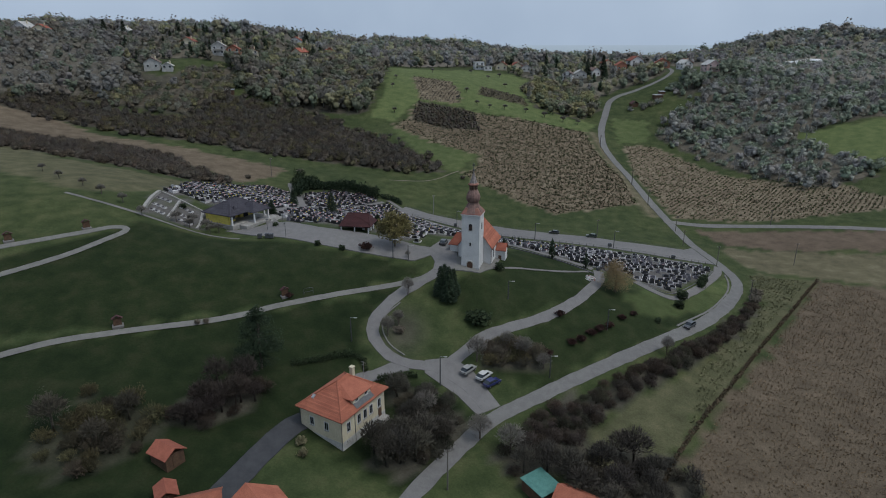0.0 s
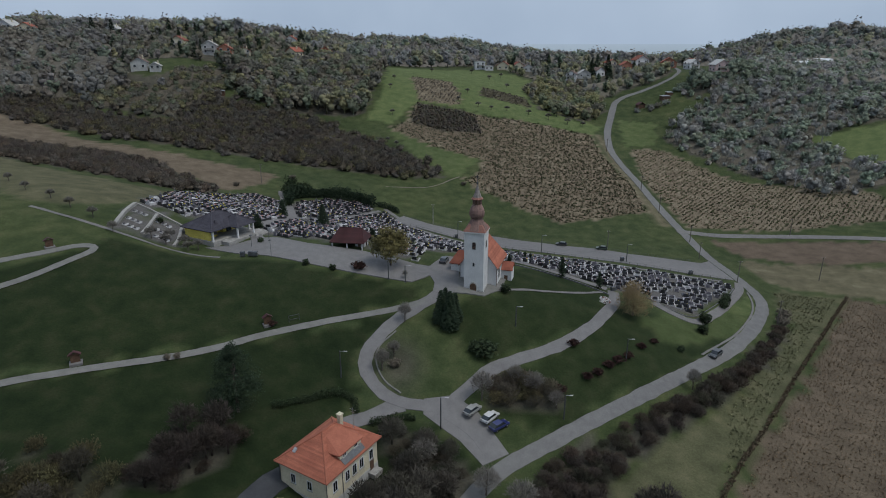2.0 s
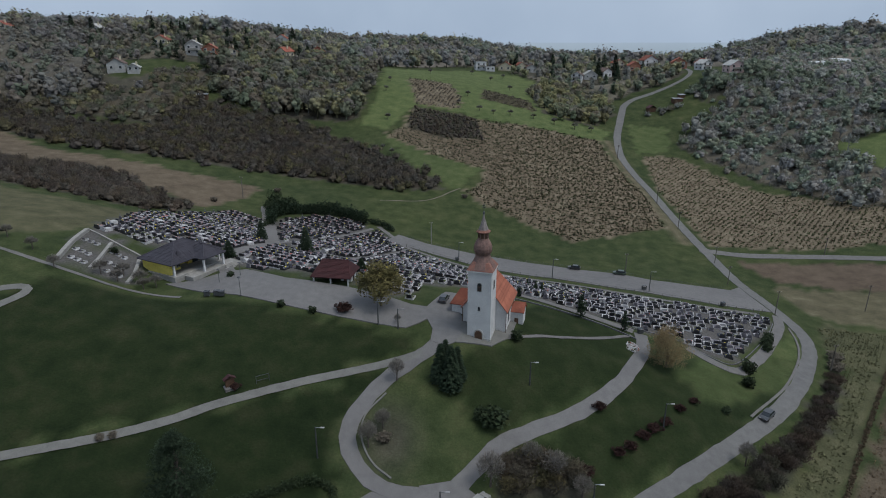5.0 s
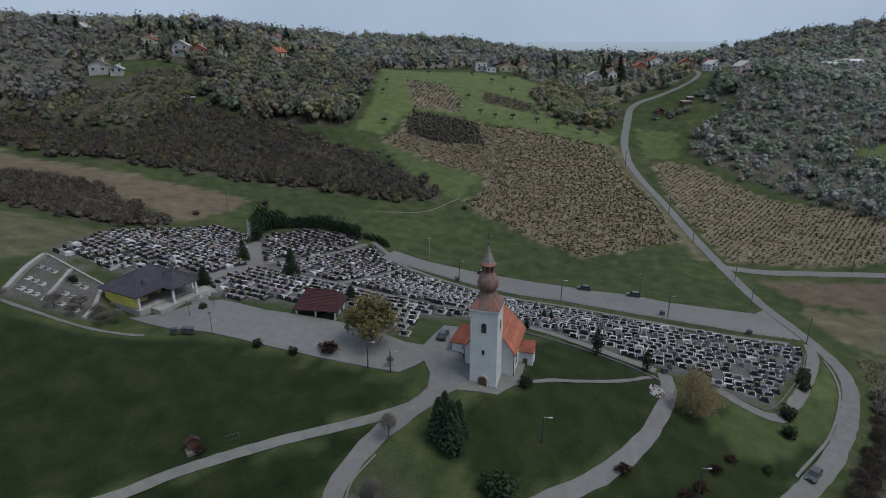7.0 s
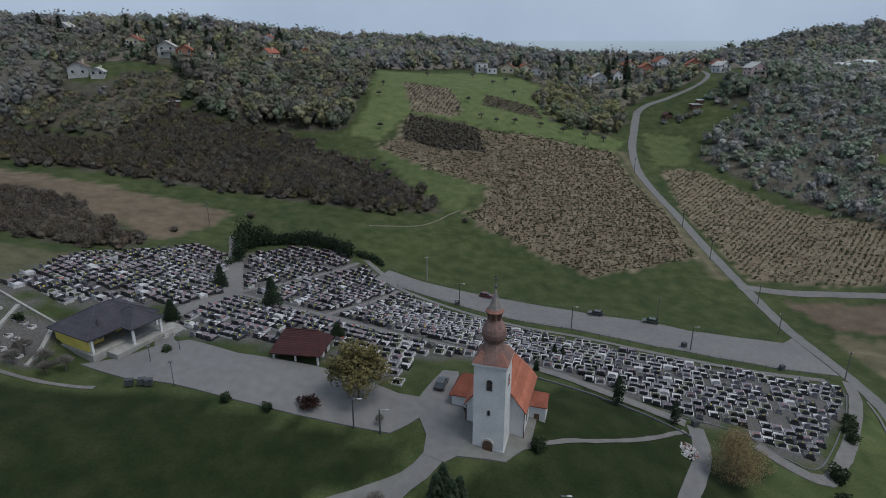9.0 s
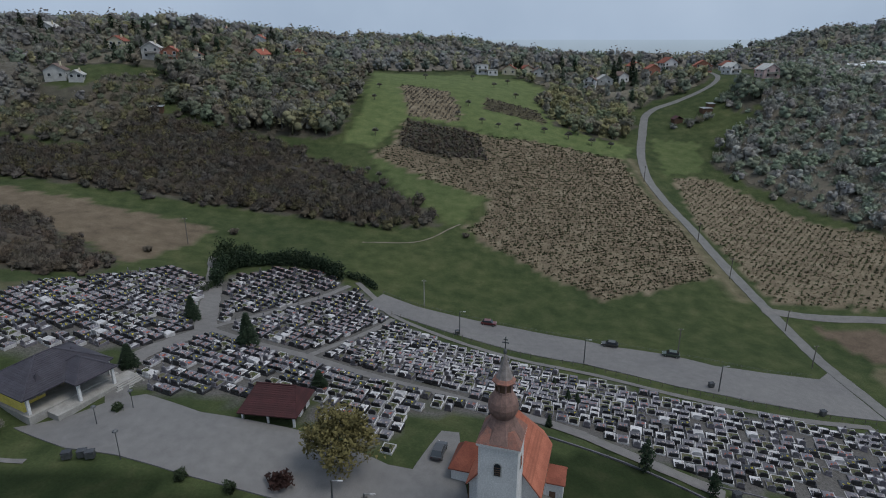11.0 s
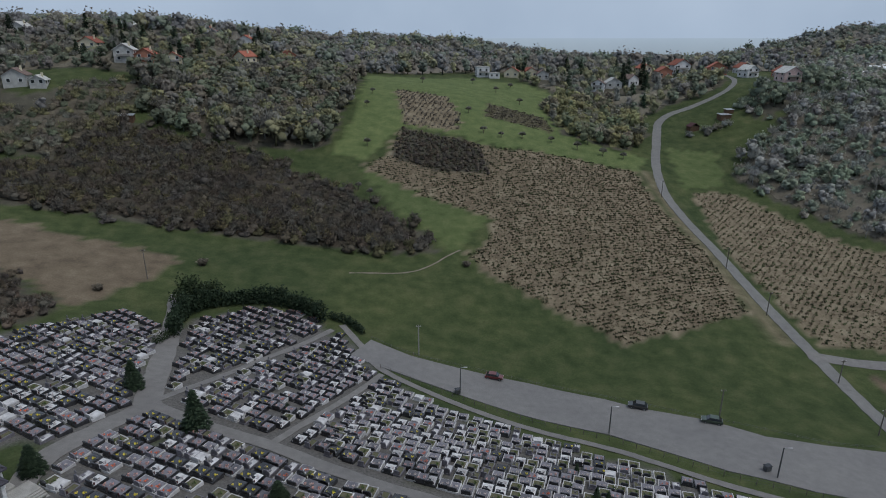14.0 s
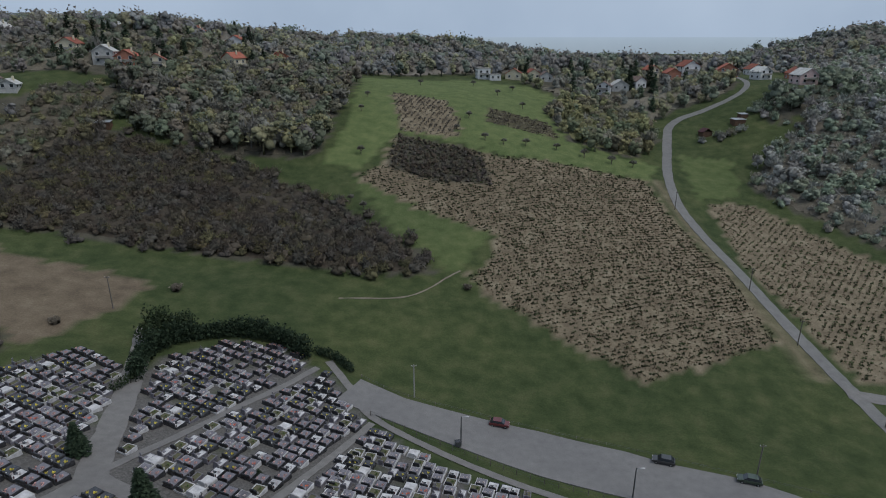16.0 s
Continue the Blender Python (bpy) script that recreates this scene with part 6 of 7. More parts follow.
hedge("hedge", [(-59, 240), (-61, 248), (-59, 256), (-50, 262.5), (-40, 263.5), (-34, 261), (-29, 257.5)], 2.8, 4.6, M_CONIFER, "tall dark conifer hedge behind the graves", 190, 0.3)
hedge("hedge", [(-64, 255), (-62, 259.5), (-57.5, 262.5)], 3.4, 6.0, M_HEDGE, "tall dark evergreen clump at the cemetery gate", 200, 0.32)
hedge("hedge", [(-27, 260), (-22, 257.5), (-18.5, 254)], 1.8, 2.2, M_CONIFER, "low dark conifer hedge beside the lot", 90, 0.25)
hedge("hedge", [(-31.5, 112.5), (-26, 115.5), (-21.5, 118), (-17.8, 117.4), (-16.8, 114.5)], 1.3, 1.5, M_HEDGE, "clipped dark hedge curving round the lawn", 170, 0.13)
hedge("hedge", [(-13.6, 112.2), (-10, 114.2), (-6, 114.6)], 1.2, 1.3, M_HEDGE, "clipped dark hedge beside the lane", 170, 0.13)
hedge("hedge", [(127, 190), (105, 165), (83.4, 140.4), (66.4, 120.6), (54.5, 107.6), (45, 96.4), (39, 88)], 0.9, 0.9, M_BROWNLEAF, "ragged brown field hedge", 42, 0.17, 0.88, (0.72, 0.63, 0.52))
hedge("hedge", [(-60.5, 234), (-59.5, 240), (-60.8, 247)], 1.6, 2.0, M_HEDGE, "dark shrubs along the cemetery lane", 60, 0.2)


# ---- planted rows on the slopes ----
def planted_rows(name, poly, turn, across, along, size, mat, label, seed, skip=0.12, pieces=14, tint=(1, 1, 1)):
    """Rows of low bushes over an outline, each a little spray of pieces."""
    rng = np.random.default_rng(seed)
    o = np.array(poly, float)
    c, s = math.cos(radians(turn)), math.sin(radians(turn))
    mid = o.mean(0)
    reach = np.abs(o - mid).max() * 1.5
    a, b = np.meshgrid(np.arange(-reach, reach, along), np.arange(-reach, reach, across))
    a = a + rng.normal(0, along * 0.22, a.shape)
    b = b + rng.normal(0, across * 0.10, b.shape)
    x, y = mid[0] + a * c - b * s, mid[1] + a * s + b * c
    ok = inside(poly, x, y) & (rng.uniform(size=x.shape) > skip)
    x, y = x[ok], y[ok]
    z = heights(x, y)
    n = len(x)
    k = size * rng.uniform(0.5, 1.5, n)
    d = rng.normal(size=(n, pieces, 3))
    d[:, :, 2] = np.abs(d[:, :, 2]) + 0.2
    d /= np.linalg.norm(d, axis=2)[:, :, None]
    base = np.stack([x, y, z], 1)[:, None, :]
    p = base + d * k[:, None, None] * rng.uniform(0.25, 0.9, (n, pieces, 1))
    u = np.cross(d, rng.normal(size=d.shape))
    u /= np.linalg.norm(u, axis=2)[:, :, None]
    w = k[:, None, None] * 0.42
    V = np.stack([p - u * w, p + u * w, p + d * w * 2.0], 2).reshape(-1, 3)
    shade = rng.uniform(0.6, 1.35, n)[:, None] * np.array(tint)
    T = np.repeat(np.column_stack([shade, np.ones(n)]), pieces * 3, 0)
    N = np.repeat((0.5 * d + (0, 0, 0.6)).reshape(-1, 3), 3, 0)
    return tagged(tri_mesh(name, V, np.arange(len(V)).reshape(-1, 3), mat, T, None, N), label, "planting", kind="stuff")


planted_rows("orchard_bushes", ORCHARD, 20, 1.6, 1.2, 0.44, M_HEDGE, "rows of small dark bushes on dry grass", 41, 0.2, 12, (1.15, 0.98, 0.9))
planted_rows("dry_tufts", ORCHARD, 23, 1.3, 1.2, 0.34, M_DRYSTALK, "tufts of dry tan grass between the bushes", 42, 0.4, 8, (0.66, 0.62, 0.6))
planted_rows("orchard_bushes", SMALL_VINES, 75, 2.2, 1.5, 0.6, M_BROWNLEAF, "rows of brown vines on the hill", 43, 0.15, 10)
planted_rows("orchard_bushes", RIGHT_ORCHARD, 48, 1.9, 1.5, 0.42, M_HEDGE, "rows of small dark bushes beside the road", 44, 0.2, 12, (1.9, 1.6, 1.45))
planted_rows("dry_tufts", RIGHT_ORCHARD, 48, 1.8, 1.6, 0.4, M_DRYSTALK, "tufts of dry grass between the rows", 45, 0.5, 8, (0.68, 0.65, 0.62))
planted_rows("vine_terraces", TERRACES, -12, 3.2, 0.8, 0.6, M_BROWNLEAF, "terraced rows of brown vines", 46, 0.05, 10)
planted_rows("weeds", [(128, 190), (190, 150), (200, 60), (40, 60), (46, 94), (55, 105), (69, 121), (86, 141), (105, 163)], 50, 0.85, 0.8, 0.30, M_DRYSTALK, "brown weeds in a fallow field", 47, 0.25, 4, (0.56, 0.49, 0.43))
planted_rows("weeds", [(124, 190), (101, 164), (82, 142), (65, 122), (51, 105), (60, 124), (76, 140), (92, 160), (104, 192)], 50, 0.9, 0.8, 0.34, M_OLIVELEAF, "rough grass tussocks on the road bank", 48, 0.3, 6, (0.62, 0.68, 0.6))


# ---- graves ----
def grave_thing(style, seed):
    """One grave: kerb, slab or planted bed, headstone, and flowers. It lies along y with the headstone at the origin side."""
    rng = np.random.default_rng(seed)
    w, d = (1.95, 2.25) if style["double"] else (1.25, 2.2)
    g = holder("grave", 0, 0, 0)
    tagged(g, style["label"], "grave", "cemetery graves")
    t = 0.12
    part("kerb", boxes((-w / 2, w / 2, 0, t, -0.6, 0.27), (-w / 2, w / 2, d - t, d, -0.6, 0.22), (-w / 2, -w / 2 + t, t, d - t, -0.6, 0.24), (w / 2 - t, w / 2, t, d - t, -0.6, 0.24)), style["kerb"], g)
    if style["slab"] is M_GRAVESOIL:
        part("bed", boxes((-w / 2 + t, w / 2 - t, t, d - t, -0.5, 0.16)), M_GRAVESOIL, g, "planted soil bed")
    elif style["slab"] is M_PALESTONE and style["kerb"] is not M_PALESTONE:
        part("bed", boxes((-w / 2 + t, w / 2 - t, t + 0.2, d - t, -0.5, 0.19)), M_PALESTONE, g, "bed of white pebbles")
        part("ledger", boxes((-w * 0.34, w * 0.02, d * 0.42, d * 0.62, 0.15, 0.27), bevel=0.02), style["stone"], g, "small dark stone ledger")
    else:
        part("slab", boxes((-w / 2 + 0.14, w / 2 - 0.14, t + 0.3, d - 0.1, 0.18, 0.31), bevel=0.025), style["slab"], g, "polished stone slab")
    hw, hh = w * style["head"], style["tall"]
    bm = bmesh.new()
    pts = [(-hw / 2, 0.0), (hw / 2, 0.0), (hw / 2, hh * 0.82), (hw * 0.28, hh), (-hw * 0.28, hh), (-hw / 2, hh * 0.82)] if style["shaped"] else [(-hw / 2, 0), (hw / 2, 0), (hw / 2, hh), (-hw / 2, hh)]
    a = [bm.verts.new((x, 0.05, 0.2 + z)) for x, z in pts]
    b = [bm.verts.new((x, 0.22, 0.2 + z)) for x, z in pts]
    bm.faces.new(a)
    bm.faces.new(b[::-1])
    for k in range(len(a)):
        j = (k + 1) % len(a)
        bm.faces.new((a[j], a[k], b[k], b[j]))
    part("headstone", bm, style["stone"], g, "upright headstone")
    if style["cross"]:
        part("cross", boxes((-0.05, 0.05, 0.1, 0.2, 0.3 + hh, 0.95 + hh), (-0.22, 0.22, 0.1, 0.2, 0.66 + hh, 0.76 + hh)), style["stone"], g)
    if style["flowers"]:
        for k, x in enumerate((-w * 0.2, w * 0.22)):
            c = crown_tris(rng, 16, (0.26, 0.26, 0.2), (x, 0.75 + 0.5 * k, 0.45), 0.12)
            tri_mesh("bouquet", c, np.arange(len(c)).reshape(-1, 3), style["flowers"], np.tile((*style["bloom"], 1), (len(c), 1)), g)
    part("lantern", lathe(bmesh.new(), [(0.09, 0.2), (0.11, 0.3), (0.1, 0.55), (0.03, 0.63)], 6, 0, 1, 1, w * 0.3, 0.42), M_REDBROWN if seed % 2 else M_PALESTONE, g, "small grave lantern")
    part("vase", lathe(bmesh.new(), [(0.07, 0.2), (0.12, 0.42), (0.09, 0.58)], 6, 0, 1, 1, -w * 0.32, 0.42), M_GREYSTONE, g)
    return g


def grave_style(kerb, slab, stone, double, head, tall, shaped, cross, flowers, bloom, label):
    return dict(kerb=kerb, slab=slab, stone=stone, double=double, head=head, tall=tall, shaped=shaped, cross=cross, flowers=flowers, bloom=bloom, label=label)


STYLES = [
    grave_style(M_BLACKSTONE, M_BLACKSTONE, M_BLACKSTONE, True, 0.66, 0.85, True, False, M_FLOWER, (1, 1, 1), "double grave of polished black granite with yellow flowers"),
    grave_style(M_BLACKSTONE, M_PALESTONE, M_BLACKSTONE, True, 0.6, 0.75, False, False, M_FLOWER, (0.7, 0.75, 5.0), "black kerbed grave with white pebbles, black headstone and white flowers"),
    grave_style(M_PALESTONE, M_GRAVESOIL, M_BLACKSTONE, True, 0.62, 0.9, True, False, M_FLOWER, (0.14, 0.26, 0.5), "pale kerbed grave with green plants and a black headstone"),
    grave_style(M_PALESTONE, M_GREYSTONE, M_BLACKSTONE, True, 0.75, 0.75, False, False, M_FLOWER, (1.2, 1.25, 8.0), "pale kerbed grave with grey slab, dark headstone and white flowers"),
    grave_style(M_GREYSTONE, M_PALESTONE, M_GREYSTONE, False, 0.8, 0.95, True, True, None, (1, 1, 1), "single grave with a pale slab and a stone cross"),
    grave_style(M_BLACKSTONE, M_GREYSTONE, M_BLACKSTONE, True, 0.8, 0.7, False, False, M_FLOWER, (0.9, 0.6, 3.5), "double dark grave with a low wide headstone and pink flowers"),
    grave_style(M_PALESTONE, M_GREYSTONE, M_GREYSTONE, True, 0.6, 0.85, True, False, M_FLOWER, (1.0, 0.3, 1.0), "pale kerbed grave with grey slab and red flowers"),
    grave_style(M_GREYSTONE, M_GRAVESOIL, M_GREYSTONE, False, 0.75, 0.8, False, True, None, (1, 1, 1), "single planted grave with a small cross"),
    grave_style(M_PALESTONE, M_PALESTONE, M_PALESTONE, True, 0.7, 0.8, True, False, None, (1, 1, 1), "double grave all of pale terrazzo"),
]
WALKS = [
    ([(-66.5, 262), (-60.5, 242), (-56, 227), (-52, 214), (-49, 206)], 3.2), ([(-51, 208), (-37, 201.5), (-25, 197), (-7, 189), (14, 182), (25, 177)], 2.6),
    ([(-49, 206), (-55, 187), (-53, 178), (-49, 171)], 2.9), ([(12, 182.5), (25, 176.5), (44, 165.5)], 2.0), ([(-26, 254), (-38, 234), (-49, 208)], 1.7),
    ([(-12, 236), (-22, 210), (-26, 198)], 1.6), ([(-24, 257), (-12, 238), (19, 220), (52, 200.5), (90, 196)], 2.2),
]
KEEP_CLEAR = np.concatenate([np.column_stack([spline(p, 1.0), np.full(len(spline(p, 1.0)), r)]) for p, r in WALKS])
SHRUB_CLEAR = [(-54.4, 212.5, 2), (-38.3, 200, 2.4), (-54.6, 185.3, 2.4), (-20.6, 182.4, 1.6), (25.6, 193.4, 1.4), (27.2, 192.6, 1.4), (24.6, 202.4, 1.2), (-26, 174.5, 5.8), (-63, 178, 11.5), (-55, 174, 8), (9, 157, 12), (80, 184, 1.5), (-27.2, 212.8, 1.5), (-13.6, 161, 3)]


def grave_plots(poly, turn, across, along, seed):
    rng = np.random.default_rng(seed)
    o = np.array(poly, float)
    mid = o.mean(0)
    c, s = math.cos(radians(turn)), math.sin(radians(turn))
    out = []
    for b in np.arange(-70, 70, along):
        a = -90 + rng.uniform(0, 2)
        while a < 90:
            a += across * rng.choice((0.68, 1.0, 1.0, 1.0, 1.08))
            x, y = mid[0] + a * c - (b + rng.normal(0, 0.12)) * s, mid[1] + a * s + (b + rng.normal(0, 0.12)) * c
            if not inside(poly, np.array([x]), np.array([y]))[0] or rng.uniform() < 0.08:
                continue
            if (np.hypot(KEEP_CLEAR[:, 0] - x + s * 0.9, KEEP_CLEAR[:, 1] - y - c * 0.9) < KEEP_CLEAR[:, 2]).any():
                continue
            if any(math.hypot(x - p, y - q) < r for p, q, r in SHRUB_CLEAR):
                continue
            out.append((x, y, turn + rng.normal(0, 2.2)))
    return out


plots = [(*p, "west") for p in grave_plots(CEMETERY_WEST, -24.0, 2.16, 2.72, 61)] + [(*p, "east") for p in grave_plots(CEMETERY_EAST, -17.0, 2.16, 2.7, 62)]
proto = [grave_thing(s, 70 + k) for k, s in enumerate(STYLES)]
pick = np.random.default_rng(63)
WEIGHT = {"west": (0.20, 0.12, 0.07, 0.08, 0.08, 0.30, 0.05, 0.08, 0.02), "east": (0.06, 0.14, 0.26, 0.20, 0.08, 0.08, 0.09, 0.07, 0.02)}
single, rest, used = 0, [], set()
for x, y, turn, side in plots:
    k = int(pick.choice(len(STYLES), p=WEIGHT[side]))
    m = pose(x, y, height(x, y) + 0.04, 0, 0, turn)
    if single < 300 and -34 < x < 62 and y < 212:
        if k in used:
            copy_thing(proto[k], m)
        else:
            proto[k].matrix_basis = m
            used.add(k)
        single += 1
    else:
        rest.append((k, m))


def joined_graves():
    """The many graves further off, one mesh for each stone."""
    kinds = {}
    for k, m in rest:
        for ob in proto[k].children:
            me = ob.data
            key = me.materials[0].name
            v = np.empty(len(me.vertices) * 3)
            me.vertices.foreach_get("co", v)
            v = v.reshape(-1, 3) @ np.array(m.to_3x3()).T + np.array(m.translation)
            store = kinds.setdefault(key, [me.materials[0], [], [], [], 0])
            store[1].append(v)
            for p in me.polygons:
                store[2].append([store[4] + i for i in p.vertices])
            tint = np.ones((len(v), 4), np.float32)
            if "tint" in me.color_attributes:
                flat = np.empty(len(v) * 4, np.float32)
                me.color_attributes["tint"].data.foreach_get("color", flat)
                tint = flat.reshape(-1, 4)
            store[3].append(tint)
            store[4] += len(v)
    for mat, vs, fs, ts, _ in kinds.values():
        ob = mesh_thing("graves", np.concatenate(vs), fs, mat, tint=np.concatenate(ts))
        tagged(ob, f"{mat.name.replace('_', ' ')} parts of crowded graves in rows", "graves", kind="stuff")


joined_graves()
for k, ob in enumerate(proto):
    if k not in used:
        ob.matrix_basis = pose(-40 + 2.6 * k, 245, height(-40 + 2.6 * k, 245) + 0.1, 0, 0, -24)


# ---- poles and lamps ----
def pole(x, y, tall, mat, label, arm=False, name="utility_pole", lean=0.0):
    g = holder(name, x, y, height(x, y))
    part("shaft", lathe(bmesh.new(), [(0.14, -0.6), (0.13, tall * 0.5), (0.09, tall)], 8), mat, g)
    if arm:
        part("lamp_arm", boxes((0.0, 1.1, -0.04, 0.04, tall - 0.15, tall - 0.07)), M_GALV, g)
        part("lamp_head", boxes((0.8, 1.5, -0.13, 0.13, tall - 0.2, tall - 0.04), bevel=0.04), M_PALESTONE, g, "pale street lamp head")
    else:
        part("crossarm", boxes((-0.6, 0.6, -0.06, 0.06, tall - 0.45, tall - 0.33)), mat, g)
        for xx in (-0.5, 0.0, 0.5):
            part("insulator", lathe(bmesh.new(), [(0.05, tall - 0.33), (0.06, tall - 0.15)], 6, 0, 1, 1, xx, 0), M_PALESTONE, g)
    return tagged(g, label, "pole" if not arm else "street lamp")


for x, y, tall in ((-77.4, 268.0, 8.5), (97.0, 276.5, 7.5), (97.5, 305, 7.5), (94.5, 362, 7.5), (91.2, 164.5, 8.0), (94.2, 224, 6.5), (96.2, 198.4, 7.5), (128, 206, 8.5), (0.8, 86.0, 8.5), (99, 245, 6.5), (60.6, 226.0, 7.0), (142, 250.5, 7)):
    pole(x, y, tall, M_POLEWOOD, "weathered grey wooden utility pole")
pole(-4.0, 247.4, 8.2, M_CONCRETE, "tall pale concrete utility pole beside the lot")
for x, y, tall in ((35.2, 219.4, 6.5), (61.2, 204.6, 6.5), (5.6, 233.0, 6.5), (-0.6, 113.2, 7.0), (-20.8, 122.8, 6.0), (-13.6, 154.2, 5.5), (-9.4, 153.4, 4.5), (40.5, 134.2, 5.5), (16.5, 140.5, 5.0), (23.6, 117.0, 5.5)):
    pole(x, y, tall, M_STEEL, "slim dark steel street lamp", True, "street_lamp")


def park_lamp(x, y, tall=4.2):
    g = holder("park_lamp", x, y, height(x, y))
    part("shaft", lathe(bmesh.new(), [(0.09, -0.4), (0.06, 0.8), (0.05, tall)], 8), M_STEEL, g)
    part("shade", lathe(bmesh.new(), [(0.4, tall - 0.02), (0.36, tall + 0.1), (0.1, tall + 0.26)], 10), M_STEEL, g, "dark disc lamp shade")
    return tagged(g, "dark park lamp with a disc shade", "street lamp")


for x, y in ((-44.1, 161.0), (-51.4, 168.6), (-47.8, 172.6)):
    park_lamp(x, y, 4.6 if x == -44.1 else 3.2)


def fence(name, line, spacing, tall, label, gap=()):
    """Posts with two thin wires."""
    p = spline(line, 0.5)
    z = heights(p[:, 0], p[:, 1])
    along = np.concatenate([[0], np.cumsum(np.hypot(*np.diff(p, axis=0).T))])
    g = holder(name, p[0, 0], p[0, 1], z[0])
    o = np.array([p[0, 0], p[0, 1], z[0]])
    post = None
    for d in np.arange(0, along[-1], spacing):
        q = np.array([np.interp(d, along, p[:, 0]), np.interp(d, along, p[:, 1]), np.interp(d, along, z)]) - o
        if post is None:
            post = part("post", lathe(bmesh.new(), [(0.07, -0.4), (0.06, tall)], 6), M_POLEWOOD, g)
        else:
            c = post.copy()
            scene.collection.objects.link(c)
            c.location = q
    for h in (0.45, 0.95):
        v, f = [], []
        pts = [np.array([a, b, c + tall * h]) - o for (a, b), c in zip(p[::4], z[::4])]
        for a, b in zip(pts, pts[1:]):
            limb(v, f, a, b, 0.018, 0.018, 3)
        mesh_thing("wire", v, f, M_STEEL, g)
    return tagged(g, label, "fence")


fence("fence", [(-12.5, 238.6), (4, 230.6), (19, 223.2), (34, 216.8), (52, 203.8), (66, 199.2), (80, 197.2), (93, 197.6)], 2.6, 1.25, "low post and wire fence between graves and lot")
fence("fence", [(-16, 252.6), (-6, 247.6), (14, 242.6), (38, 234.6), (58, 225.6), (78, 218.8), (91, 219)], 6.0, 0.6, "short marker posts along the meadow edge")


def low_wall(name, line, thick, tall, mat, label):
    p = spline(line, 1.0)
    d = np.gradient(p, axis=0)
    d /= np.linalg.norm(d, axis=1)[:, None]
    s = np.stack([d[:, 1], -d[:, 0]], 1) * thick / 2
    z = heights(p[:, 0], p[:, 1])
    n = len(p)
    V = np.concatenate([np.column_stack([p + s, z - 0.5]), np.column_stack([p + s, z + tall]), np.column_stack([p - s, z + tall]), np.column_stack([p - s, z - 0.5])])
    F = [(r * n + k, r * n + k + 1, (r + 1) % 4 * n + k + 1, (r + 1) % 4 * n + k) for r in range(4) for k in range(n - 1)]
    F += [(0, n, 2 * n, 3 * n), (4 * n - 1, 3 * n - 1, 2 * n - 1, n - 1)]
    return tagged(mesh_thing(name, V, F, mat), label, "wall", kind="structure")


low_wall("wall_west", [(-88.6, 183.8), (-87.4, 175), (-85.6, 166.2)], 1.0, 0.7, M_CONCRETE, "pale broad cemetery wall on the slope")
low_wall("wall_plots", [(-81.0, 180.0), (-79.8, 172.5), (-78.8, 165.9)], 0.8, 0.4, M_CONCRETE, "pale low divider between urn plots")
low_wall("wall_plots_two", [(-73.4, 177.6), (-71.4, 170), (-70.2, 164.3)], 0.8, 0.4, M_CONCRETE, "pale low divider between urn plots")
low_wall("wall_back", [(-88.6, 184.4), (-81, 180.8), (-73.4, 178.2)], 0.4, 0.35, M_CONCRETE, "pale low wall behind the urn plots")
for ax, ay in ((-85.5, 178.0), (-84.6, 172.4), (-83.4, 168.2), (-78.4, 176.0), (-76.9, 171.2), (-75.4, 167.2)):
    for k in range(3):
        x, y = ax + 1.5 * k - 0.6, ay - 0.3 * k
        g = holder("urn_grave", x, y, height(x, y) + 0.02, -14)
        part("kerb", boxes((-0.55, 0.55, -0.6, -0.48, -0.3, 0.22), (-0.55, 0.55, 0.48, 0.6, -0.3, 0.22), (-0.55, -0.43, -0.48, 0.48, -0.3, 0.22), (0.43, 0.55, -0.48, 0.48, -0.3, 0.22)), M_PALESTONE, g)
        part("stone", boxes((-0.35, 0.35, -0.42, -0.3, 0.0, 0.6), bevel=0.03), M_GREYSTONE, g)
        part("bed", boxes((-0.43, 0.43, -0.3, 0.48, -0.3, 0.12)), M_GRAVESOIL, g)
        tagged(g, "small kerbed urn grave with a grey stone", "grave", "urn graves")
low_wall("wall_walk", [(17.5, 174.6), (28, 170.4), (38, 165.2), (43.6, 161.6)], 0.25, 0.3, M_GREYSTONE, "low grey wall beside the cemetery walk")
low_wall("wall_east", [(44, 167.5), (54, 166.2), (60, 161.5), (65, 159.8), (72, 166), (84, 180), (91, 190)], 0.2, 0.15, M_GREYSTONE, "grey kerb wall round the lower graves")


